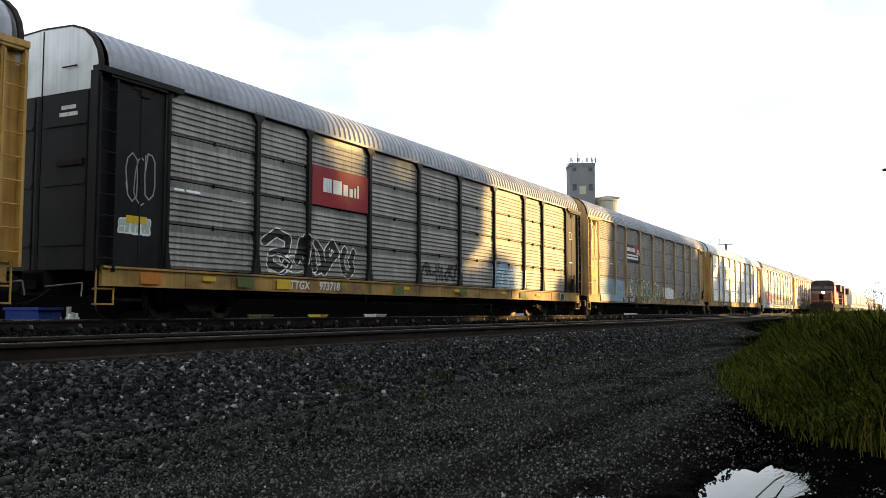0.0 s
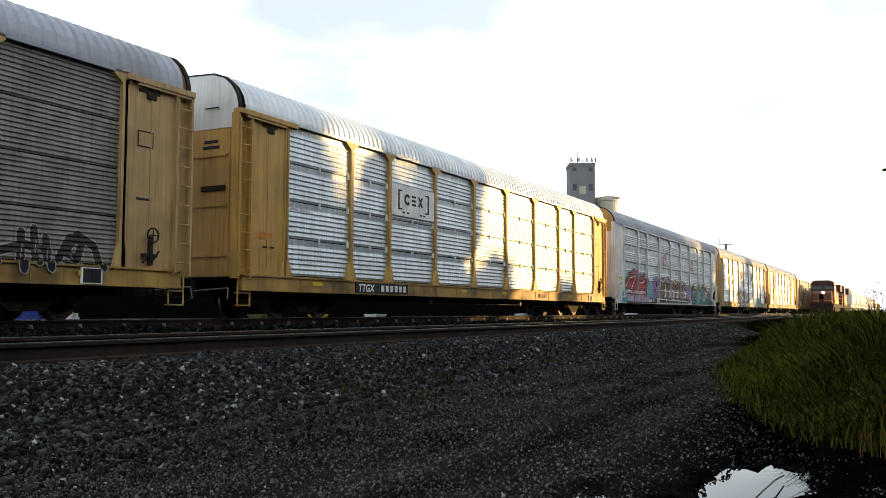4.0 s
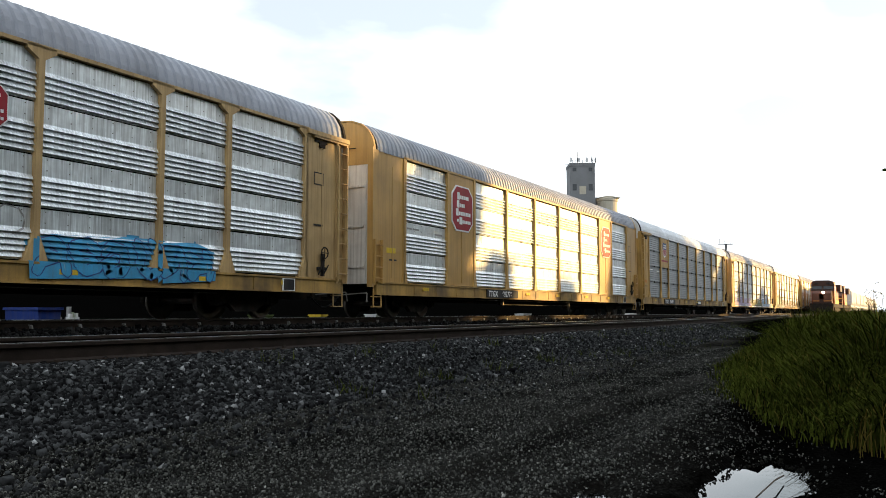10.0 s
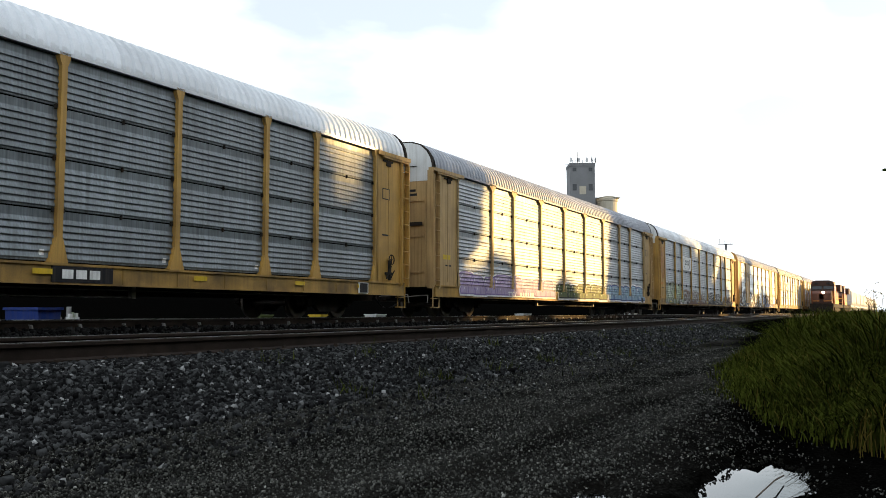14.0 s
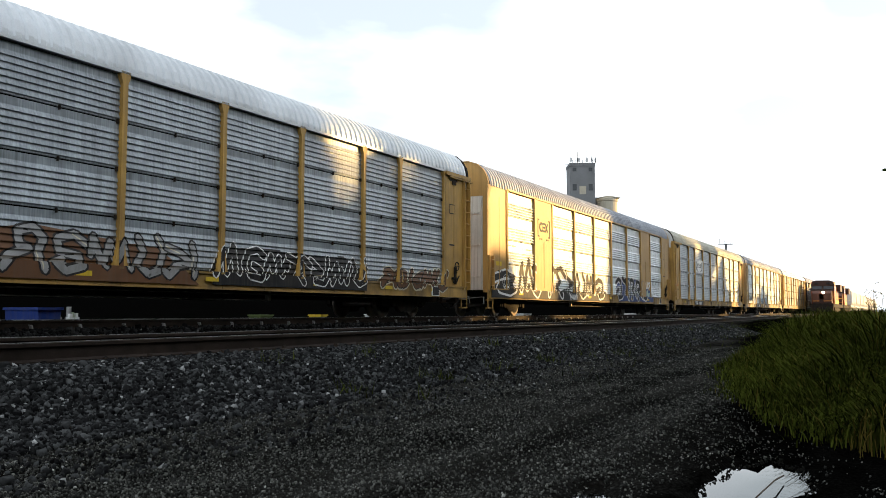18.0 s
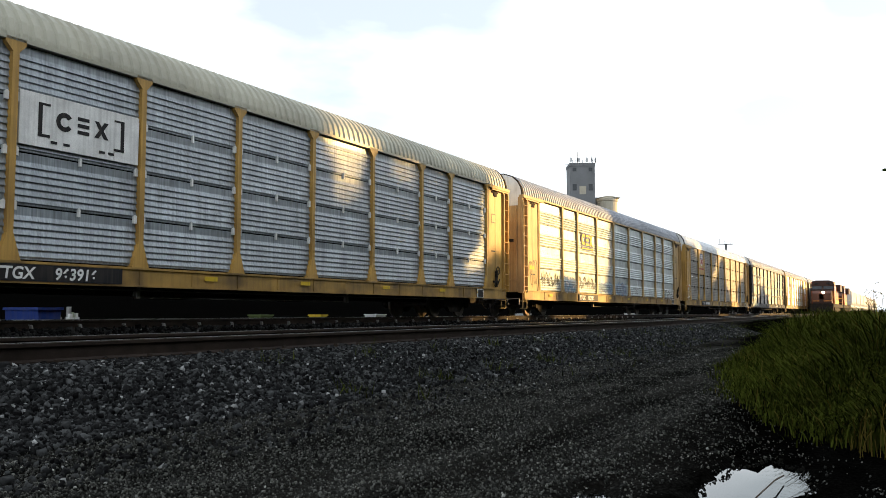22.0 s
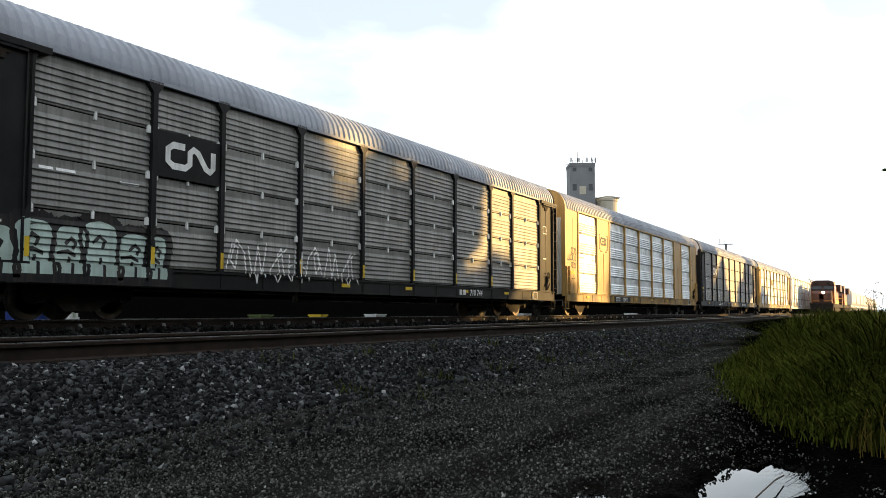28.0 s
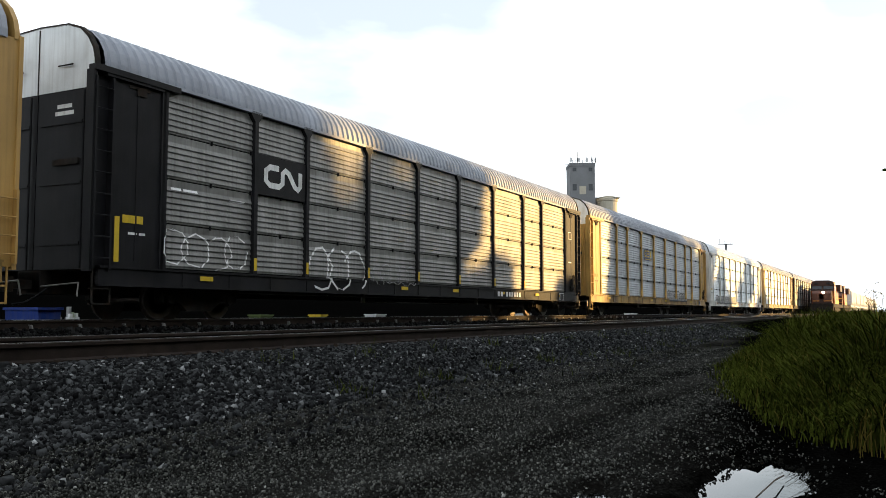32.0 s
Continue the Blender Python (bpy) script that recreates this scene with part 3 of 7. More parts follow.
def add_underframe(car, sill_mat):
    H = HALF
    sill = Shape().box(-H + 0.25, H - 0.25, -1.585, -1.50, 0.68, 1.04).box(-H + 0.25, H - 0.25, -1.62, -1.50, 1.02, 1.065).box(-H + 0.25, H - 0.25, -1.61, -1.50, 0.67, 0.70)
    for x in np.arange(-11.5, 11.6, 1.44):
        sill.box(float(x) - 0.012, float(x) + 0.012, -1.60, -1.58, 0.70, 1.02)
    part("side_sill", shared(("side_sill",), lambda: sill), SILL_YELLOW if sill_mat in (YELLOW, TAN, ORANGE_YELLOW) else sill_mat, car)
    part("far_sill", shared(("far_sill",), lambda: Shape().box(-H + 0.25, H - 0.25, 1.50, 1.585, 0.68, 1.04)), sill_mat, car)
    deck = Shape().box(-H + 0.15, H - 0.15, -1.50, 1.50, 0.98, 1.06).box(-H, H, -0.32, 0.32, 0.52, 0.98)
    for x in np.arange(-12.6, 12.7, 2.8):
        deck.prism([(-1.5, 0.80), (1.5, 0.80), (1.5, 0.98), (-1.5, 0.98)], "x", float(x) - 0.06, float(x) + 0.06)
    part("deck", shared(("deck",), lambda: deck), UNDER, car)
    gear = Shape().tube((-8.8, -0.95, 0.62), (8.8, -0.95, 0.62), 0.025, 6).tube((-6.5, -1.2, 0.60), (4.0, -1.2, 0.60), 0.018, 6).tube((1.1, -0.8, 0.62), (2.0, -0.8, 0.62), 0.19, 12)
    gear.box(2.6, 3.1, -1.1, -0.6, 0.48, 0.86).tube((-3.4, -0.9, 0.58), (-2.4, -0.9, 0.58), 0.15, 12).box(-5.4, -5.0, -1.0, -0.7, 0.5, 0.8)
    part("brake_pipe", shared(("brake_pipe",), lambda: Shape().tube((-9.4, -1.30, 0.615), (9.2, -1.30, 0.60), 0.017, 6).tube((-4.0, -1.25, 0.46), (3.4, -1.25, 0.46), 0.014, 6).box(-4.1, -4.0, -1.3, -1.2, 0.44, 0.8).box(3.4, 3.5, -1.3, -1.2, 0.44, 0.8)), ROD, car)
    part("brake_gear", shared(("brake_gear",), lambda: gear), UNDER, car)
    for s in (-1, 1):
        cp = Shape().box(s * (H - 0.1) - 0.1, s * (H - 0.1) + 0.1, -0.3, 0.3, 0.55, 0.95).box(H, H + 0.56, -0.085, 0.085, 0.62, 0.80) if s > 0 else Shape().box(-H, -H + 0.2, -0.3, 0.3, 0.55, 0.95).box(-H - 0.56, -H, -0.085, 0.085, 0.62, 0.80)
        cp.prism([(H + 0.46, -0.16), (H + 0.66, -0.10), (H + 0.66, 0.12), (H + 0.46, 0.18)] if s > 0 else [(-H - 0.46, -0.18), (-H - 0.46, 0.16), (-H - 0.66, 0.10), (-H - 0.66, -0.12)], "z", 0.56, 0.86)
        part("coupler", shared(("coupler", s), lambda c=cp: c), UNDER, car)
        hose = Shape()
        p = [(s * (H - 0.05), -0.45, 0.62), (s * (H + 0.18), -0.44, 0.46), (s * (H + 0.42), -0.42, 0.34), (s * (H + 0.64), -0.40, 0.31)]
        for a, b in zip(p, p[1:]):
            hose.tube(a, b, 0.022, 6)
        part("air_hose", shared(("air_hose", s), lambda c=hose: c), BLACK, car)
        # uncoupling lever along the end
        part("uncoupling_lever", shared(("uncoupling_lever", s), lambda c=Shape().tube((s * (H + 0.12), -1.5, 0.72), (s * (H + 0.12), -0.5, 0.66), 0.016, 6).tube((s * (H + 0.12), -1.5, 0.72), (s * (H + 0.16), -1.52, 0.46), 0.016, 6): c), ROD, car)
        step_ = Shape()
        for z in (0.32, 0.62):
            step_.box(s * (H - 0.35) - 0.22, s * (H - 0.35) + 0.22, -1.56, -1.46, z - 0.015, z + 0.015)
        for dx in (-0.22, 0.20):
            step_.box(s * (H - 0.35) + dx, s * (H - 0.35) + dx + 0.025, -1.56, -1.53, 0.30, 1.0)
        part("stirrup_step", shared(("stirrup_step", s), lambda c=step_: c), UNDER if sill_mat is BLACK else sill_mat, car)
        add_truck(car, s * 10.45)


def skin_out(style, x, z, post_half):
    """How far out the side stands at x (from the leading corner) and height z."""
    if z < 1.02:
        return -1.622
    for p in POSTS:
        if abs(x - p) < post_half:
            return PROUD
    if x < POSTS[0] or x > POSTS[-1]:
        return -1.565
    if not Z0 < z < Z1:
        return -1.62 if z < 1.065 else PROUD
    t = (z - Z0) % ROW
    r = RIBS[style]
    for (o0, a), (o1, b) in zip(r, r[1:]):
        if a <= t <= b:
            return SKIN - (o0 + (o1 - o0) * (t - a) / max(b - a, 1e-6))
    return SKIN


def painted(name, polys, mat, car, style, lift=0.003, flat=None):
    """A coat of paint on the car's side: outlines (x from the leading corner, height), laid over the ribs and posts."""
    levels = sorted({round(Z0 + ROW * k + z, 4) for k in range(ROWS) for _, z in RIBS[style]} | {Z0, Z1, 0.70, 0.86, 1.02, 1.065, 1.074})
    s = Shape()
    ph = 0.06
    base_lift = lift
    for order, poly in enumerate(polys):
        lift = base_lift + 0.00013 * (order % 7)          # overlapping coats never share a plane
        zs = [p[1] for p in poly]
        lo, hi = max(min(zs), 0.69), min(max(zs), 4.93)
        if hi - lo < 0.004:
            continue
        cut = [lo] + [z for z in levels if lo + 0.002 < z < hi - 0.002] + [hi]
        lv = []
        for a, b in zip(cut, cut[1:]):
            n = max(1, int((b - a) / 0.05))
            lv += [a + (b - a) * i / n for i in range(n)]
        lv.append(hi)
        n = len(poly)

        def crossings(z):
            out = []
            for i in range(n):
                (xa, za), (xb, zb) = poly[i], poly[(i + 1) % n]
                if (za > z) != (zb > z):
                    out.append(xa + (xb - xa) * (z - za) / (zb - za))
            return sorted(out)

        for a, b in zip(lv, lv[1:]):
            e = (b - a) * 0.02
            ca, cb = crossings(a + e), crossings(b - e)
            if len(ca) != len(cb):
                ca = cb = crossings((a + b) / 2)
            for i in range(0, len(ca) - 1, 2):
                l0, r0, l1, r1 = ca[i], ca[i + 1], cb[i], cb[i + 1]
                edges = [p + d for p in POSTS for d in (-ph, ph) if min(l0, l1) < p + d < max(r0, r1)]
                bounds = [None] + edges + [None]
                for m in range(len(bounds) - 1):
                    u, w = bounds[m], bounds[m + 1]
                    q = [max(l0, u) if u is not None else l0, min(r0, w) if w is not None else r0, max(l1, u) if u is not None else l1, min(r1, w) if w is not None else r1]
                    if q[1] <= q[0] and q[3] <= q[2]:
                        continue
                    mx = (q[0] + q[1] + q[2] + q[3]) / 4
                    ya = (flat if flat else skin_out(style, mx, a + 0.0004, ph)) - lift
                    yb = (flat if flat else skin_out(style, mx, b - 0.0004, ph)) - lift
                    k = len(s.v)
                    s.v += [(q[0] - HALF, ya, a), (max(q[0], q[1]) - HALF, ya, a), (max(q[2], q[3]) - HALF, yb, b), (q[2] - HALF, yb, b)]
                    s.f.append((k, k + 1, k + 2, k + 3))
    if s.f:
        return part(name, s, mat, car)


def stroke(points, w, closed=False):
    """A thick line as short quads."""
    out = []
    pts = list(points) + ([points[0]] if closed else [])
    for (xa, za), (xb, zb) in zip(pts, pts[1:]):
        d = Vector((xb - xa, zb - za))
        if d.length < 1e-4:
            continue
        d.normalize()
        nx, nz, e = -d.y * w / 2, d.x * w / 2, w * 0.45
        xa, za, xb, zb = xa - d.x * e, za - d.y * e, xb + d.x * e, zb + d.y * e
        out.append([(xa + nx, za + nz), (xb + nx, zb + nz), (xb - nx, zb - nz), (xa - nx, za - nz)])
    return out


def bubble(rng, x0, x1, z0, z1):
    """A swollen shape with an arched top and a pinched waist, and the creases drawn inside it."""
    w, h, cx = x1 - x0, z1 - z0, (x0 + x1) / 2
    pinch, slant = rng.uniform(-0.05, 0.10) * w, rng.uniform(-0.1, 0.14) * w
    o = [(x0, z0), (x0 - 0.03 * w, z0 + 0.16 * h), (x0 + pinch, z0 + 0.40 * h), (x0 - 0.02 * w + slant * 0.6, z0 + 0.6 * h)]
    for k in range(9):
        a = math.pi * (1 - k / 8)
        c = math.cos(a)
        o.append((cx + slant + 0.52 * w * (abs(c) ** 0.7) * (1 if c > 0 else -1), z0 + h * (0.70 + 0.30 * math.sin(a) ** 0.7)))
    o += [(x1 + 0.02 * w + slant * 0.6, z0 + 0.58 * h), (x1 - pinch, z0 + 0.38 * h), (x1 + 0.04 * w, z0 + 0.14 * h), (x1, z0)]
    creases = [[(cx - 0.16 * w + slant, z0 + 0.62 * h), (cx + slant, z0 + 0.72 * h), (cx + 0.15 * w + slant, z0 + 0.64 * h), (cx + 0.08 * w + slant, z0 + 0.54 * h)], [(cx + 0.02 * w, z0), (cx + rng.uniform(-0.06, 0.06) * w, z0 + 0.34 * h)]]
    if rng.random() < 0.6:
        creases.append([(cx - 0.3 * w, z0 + 0.44 * h), (cx - 0.02 * w, z0 + 0.47 * h), (cx + 0.2 * w, z0 + 0.40 * h)])
    return o, creases


def graffiti(car, style, x0, x1, z0, z1, letters, fill, line, glint=None, back=None, second=None, seed=1, width=0.07, lean=0.1, outer=None, widths=None, tops=None):
    """A sprayed piece of unreadable letter-like shapes with inner and outer outlines."""
    rng = random.Random(seed)
    h = z1 - z0
    widths = widths or [rng.uniform(0.7, 1.3) for _ in range(letters)]
    unit = (x1 - x0) / sum(widths)
    fills, lines, rims, glints, seconds = [], [], [], [], []
    if back:
        top = [(x0 - 0.3 + (x1 - x0 + 0.6) * i / 14, z1 + 0.12 + rng.uniform(-0.18, 0.22)) for i in range(15)]
        low = [(x1 + 0.3 - (x1 - x0 + 0.6) * i / 8, z0 - 0.02 + rng.uniform(-0.05, 0.03)) for i in range(9)]
        painted("graffiti_background", [top + low], PAINT[back], car, style, 0.003)
    x = x0
    for i, wd in enumerate(widths):
        w = wd * unit
        top = z0 + h * (tops[i] if tops else rng.uniform(0.78, 1.0))
        poly, creases = bubble(rng, x - 0.02 * w, x + 1.06 * w, z0 + rng.uniform(0, 0.05) * h, top)
        fills.append(poly)
        rims += stroke(poly, width * 3.3, True)
        lines += stroke(poly, width, True)
        for c in creases:
            lines += stroke(c, width * 0.8)
        if second:
            cut = z0 + (top - z0) * 0.42
            seconds.append([(px, min(pz, cut + 0.05 * math.sin(px * 5))) for px, pz in poly])
        if glint:
            a = (x + 0.16 * w, z0 + (top - z0) * 0.62)
            glints += stroke([a, (a[0] + 0.08 * w, a[1] + 0.16 * h), (a[0] + 0.22 * w, a[1] + 0.24 * h)], width * 0.6)
            glints += stroke([(x + 0.2 * w, z0 + 0.2 * h), (x + 0.3 * w, z0 + 0.3 * h)], width * 0.6)
        x += w
    if outer or glint:
        painted("graffiti_rim", rims, PAINT[outer or glint], car, style, 0.0042)
    painted("graffiti_letters", fills, PAINT[fill], car, style, 0.0055)
    if second:
        painted("graffiti_shading", seconds, PAINT[second], car, style, 0.0065)
    painted("graffiti_outline", lines, PAINT[line], car, style, 0.0078)
    if glints:
        painted("graffiti_highlights", glints, PAINT[glint], car, style, 0.009)


# spines of unreadable letter-like forms in a unit box
FORMS = {
    "arch": (((-0.05, 0), (0.1, 0.45), (0.02, 0.75), (0.35, 1.0), (0.72, 0.9), (0.6, 0.55), (0.35, 0.5), (0.9, 0.3), (1.1, 0.02)),),
    "snake": (((1.05, 0.72), (0.6, 1), (0.08, 0.85), (0.2, 0.52), (0.8, 0.42), (0.9, 0.14), (0.4, 0), (0.1, 0.2), (0.35, 0.3)),),
    "fork": (((0.1, 0), (-0.02, 0.6), (0.2, 1)), ((1.1, 0.85), (0.6, 0.7), (0.15, 0.4), (0.7, 0.3), (1.0, -0.02), (1.2, 0.12))),
    "cross": (((-0.05, 0.95), (0.4, 0.62), (0.55, 0.3), (1.1, 0.05)), ((0.8, 1.02), (0.7, 0.55), (0.15, 0.3), (0.1, -0.02))),
    "hook": (((1.1, 0.8), (0.7, 1.0), (0.2, 0.9), (0.1, 0.5), (0.35, 0.1), (0.9, 0.02), (1.05, 0.3), (0.6, 0.48)),),
    "cup": (((0.25, 1.05), (-0.02, 0.7), (0.1, 0.15), (0.5, 0), (0.9, 0.25), (0.7, 0.6), (0.95, 1.0)),),
    "table": (((-0.15, 0.7), (0.3, 1.0), (0.75, 0.85), (1.2, 1.02)), ((0.6, 0.9), (0.35, 0.5), (0.6, 0.3), (0.3, -0.02))),
    "knee": (((0.15, -0.02), (0.0, 0.5), (0.3, 1.0), (0.85, 0.95), (0.9, 0.6), (0.4, 0.55), (0.75, 0.3), (1.15, 0.1)),),
    "saw": (((-0.1, 0.15), (0.15, 0.95), (0.35, 0.4), (0.6, 0.9), (0.72, 0.2), (1.1, 1.0), (1.15, 0.5)),),
    "eye": (((0.6, 0.05), (0.1, 0.2), (0.05, 0.7), (0.5, 1), (0.95, 0.75), (0.8, 0.35), (0.4, 0.4), (0.5, 0.65)),),
    "curl": (((0, 0.3), (0.3, 0.9), (0.6, 0.8), (0.45, 0.3), (0.2, 0.5), (0.5, 1.0), (0.95, 0.7), (1.1, 0.1)),),
    "comb": (((0, 0.05), (0.05, 0.8)), ((0.3, 0.2), (0.38, 1.0)), ((0.62, 0), (0.66, 0.9)), ((-0.05, 0.45), (0.5, 0.6), (1.1, 0.4))),
    "loop": (((1.05, 0.95), (0.5, 0.7), (0.05, 0.3), (0.3, 0), (0.6, 0.3), (0.45, 0.75), (0.7, 0.95), (0.85, 0.3), (1.1, 0.05)),),
    "spike": (((0, 0.1), (0.25, 0.9), (0.45, 0.15), (0.75, 1.05), (1.05, 0.2)),),
}


def rounded(points, w):
    """A thick line as quads with a round joint at each point."""
    out = []
    for (xa, za), (xb, zb) in zip(points, points[1:]):
        d = Vector((xb - xa, zb - za))
        if d.length > 1e-4:
            d.normalize()
            nx, nz = -d.y * w / 2, d.x * w / 2
            out.append([(xa + nx, za + nz), (xb + nx, zb + nz), (xb - nx, zb - nz), (xa - nx, za - nz)])
    return out + [[(px + w / 2 * math.cos(a * math.pi / 4 + 0.2), pz + w / 2 * math.sin(a * math.pi / 4 + 0.2)) for a in range(8)] for px, pz in points]


def piece(car, style, x0, x1, z0, z1, forms, fill, line, rim=None, glint=None, seed=1, fat=0.3, edge=0.05, widths=None, tops=None, lean=0.0, crease=True):
    """A sprayed piece: thick strokes along each form's spine, edged and rimmed."""
    rng = random.Random(seed)
    widths = widths or [1.0] * len(forms)
    unit = (x1 - x0) / sum(widths)
    rims, turn_ = [], random.Random(seed + 1000)
    x = x0
    for i, (f, wd) in enumerate(zip(forms, widths)):
        w = wd * unit
        bands = {"edge": [], "fill": [], "glint": [], "crease": []}
        flip, upset = turn_.random() < 0.55, turn_.random() < 0.25          # forms stand turned about, so that no word shows
        b = min(fat, w * 0.34)
        lo, hi = z0 + b / 2 + rng.uniform(0, 0.05), z0 + (z1 - z0) * (tops[i] if tops else rng.uniform(0.86, 1.0)) - b / 2
        for spine in FORMS[f]:
            pts = [(x + w * 0.1 + (w * 0.86 - b * 0.4) * px + lean * (hi - lo) * pz + rng.uniform(-0.03, 0.03) * w, lo + (hi - lo) * pz) for px, pz in ((1 - a if flip else a, 1 - c if upset else c) for a, c in spine)]
            if rim:
                rims += rounded(pts, b + 4.6 * edge)
            bands["edge"] += rounded(pts, b + 2 * edge)
            bands["fill"] += rounded(pts, b)
            if crease:
                a, c = pts[len(pts) // 2 - 1], pts[len(pts) // 2]
                bands["crease"] += stroke([((a[0] * 2 + c[0]) / 3, (a[1] * 2 + c[1]) / 3 - b * 0.2), ((a[0] + c[0] * 2) / 3 + b * 0.2, (a[1] + c[1] * 2) / 3)], edge * 0.8)
            if glint:
                bands["glint"] += stroke([(pts[0][0] - b * 0.2, pts[0][1] + b * 0.1), (pts[1][0] - b * 0.2, pts[1][1])], edge * 0.7)
        x += w
        for name, key, color, lift in (("graffiti_outline", "edge", line, 0.0055), ("graffiti_letter", "fill", fill, 0.0066), ("graffiti_crease", "crease", line, 0.0075), ("graffiti_glint", "glint", glint, 0.0082)):
            if color and bands[key]:
                painted(name, bands[key], PAINT[color], car, style, lift + 0.0042 * (i % 2))
    if rim:
        painted("graffiti_rim", rims, PAINT[rim], car, style, 0.0042)


def scrawl(car, style, x0, x1, z0, z1, color, seed=1, width=0.045, strokes=7):
    """A one-line tag of loops and slashes, unreadable."""
    rng = random.Random(seed)
    out = []
    for i in range(strokes):
        cx = x0 + (x1 - x0) * (i + 0.5) / strokes
        w, h = (x1 - x0) / strokes * 0.75, (z1 - z0) / 2
        cz, ph = (z0 + z1) / 2 + rng.uniform(-0.15, 0.15) * h, rng.uniform(0, 6)
        turns = rng.uniform(0.5, 1.1)
        out += stroke([(cx + w * math.cos(ph + turns * 2 * math.pi * k / 9) * rng.uniform(0.7, 1.05), cz + h * math.sin(ph + turns * 2 * math.pi * k / 9 + rng.uniform(-0.2, 0.2))) for k in range(10)], width)
    painted("graffiti_tag", out, PAINT[color], car, style, 0.008)


def bars(car, style, x, z, widths, h, color, gap=0.05, name="lettering", flat=None):
    """Plain bars in place of lettering."""
    for w in widths:
        painted(name, [[(x, z), (x + w, z), (x + w, z + h), (x, z + h)]], PAINT[color], car, style, 0.009, flat)
        x += w + gap


def digits(car, text, x, z, size, mat, y=-1.626, name="car_number"):
    cu = bpy.data.curves.new(name, "FONT")
    cu.body, cu.size, cu.offset, cu.shear, cu.space_character = text, size * 1.38, 0.008, 0.12, 1.04
    ob = bpy.data.objects.new(name, cu)
    me = bpy.data.meshes.new_from_object(ob)
    bpy.data.objects.remove(ob)
    p = part(name, me, mat, car, "white painted " + name.replace("_", " "), at=(x - HALF, y, z))
    p.rotation_euler = (math.pi / 2, 0, 0)


def plate(car, name, x0, x1, z0, z1, mat, y=-1.57, label=""):
    """A flat signboard fixed over the ribs."""
    return part(name, Shape().box(x0 - HALF, x1 - HALF, y, -1.49, z0, z1), mat, car, label)


def decal(parent, name, polys, mat, y):
    s = Shape()
    for k, o in enumerate(polys):
        s.prism([(px - HALF, pz) for px, pz in o], "y", y - 0.0007 * (k % 4), y + 0.006)
    return part(name, s, mat, parent)


def ring(cx, cz, r0, r1, a0=0.0, a1=360.0, n=20):
    """Quads round a ring, from angle a0 to a1."""
    out = []
    for i in range(n):
        a, b = radians(a0 + (a1 - a0) * i / n), radians(a0 + (a1 - a0) * (i + 1) / n)
        out.append([(cx + r * math.cos(t), cz + r * math.sin(t)) for r, t in ((r0, a), (r1, a), (r1, b), (r0, b))])
    return out


def ribbon(points, w):
    """A band of even width along a line, as quads that meet edge to edge."""
    side = []
    for i, (px, pz) in enumerate(points):
        (ax, az), (bx, bz) = points[max(i - 1, 0)], points[min(i + 1, len(points) - 1)]
        d = Vector((bx - ax, bz - az)).normalized()
        side.append(((px - d.y * w / 2, pz + d.x * w / 2), (px + d.y * w / 2, pz - d.x * w / 2)))
    return [[a[0], b[0], b[1], a[1]] for a, b in zip(side, side[1:])]


def octagon(cx, cz, rx, rz):
    return [(cx + sx * rx, cz + sz * rz) for sx, sz in ((-0.6, -1), (0.6, -1), (1, -0.62), (1, 0.62), (0.6, 1), (-0.6, 1), (-1, 0.62), (-1, -0.62))]


def rect(x0, x1, z0, z1):
    return [(x0, z0), (x1, z0), (x1, z1), (x0, z1)]


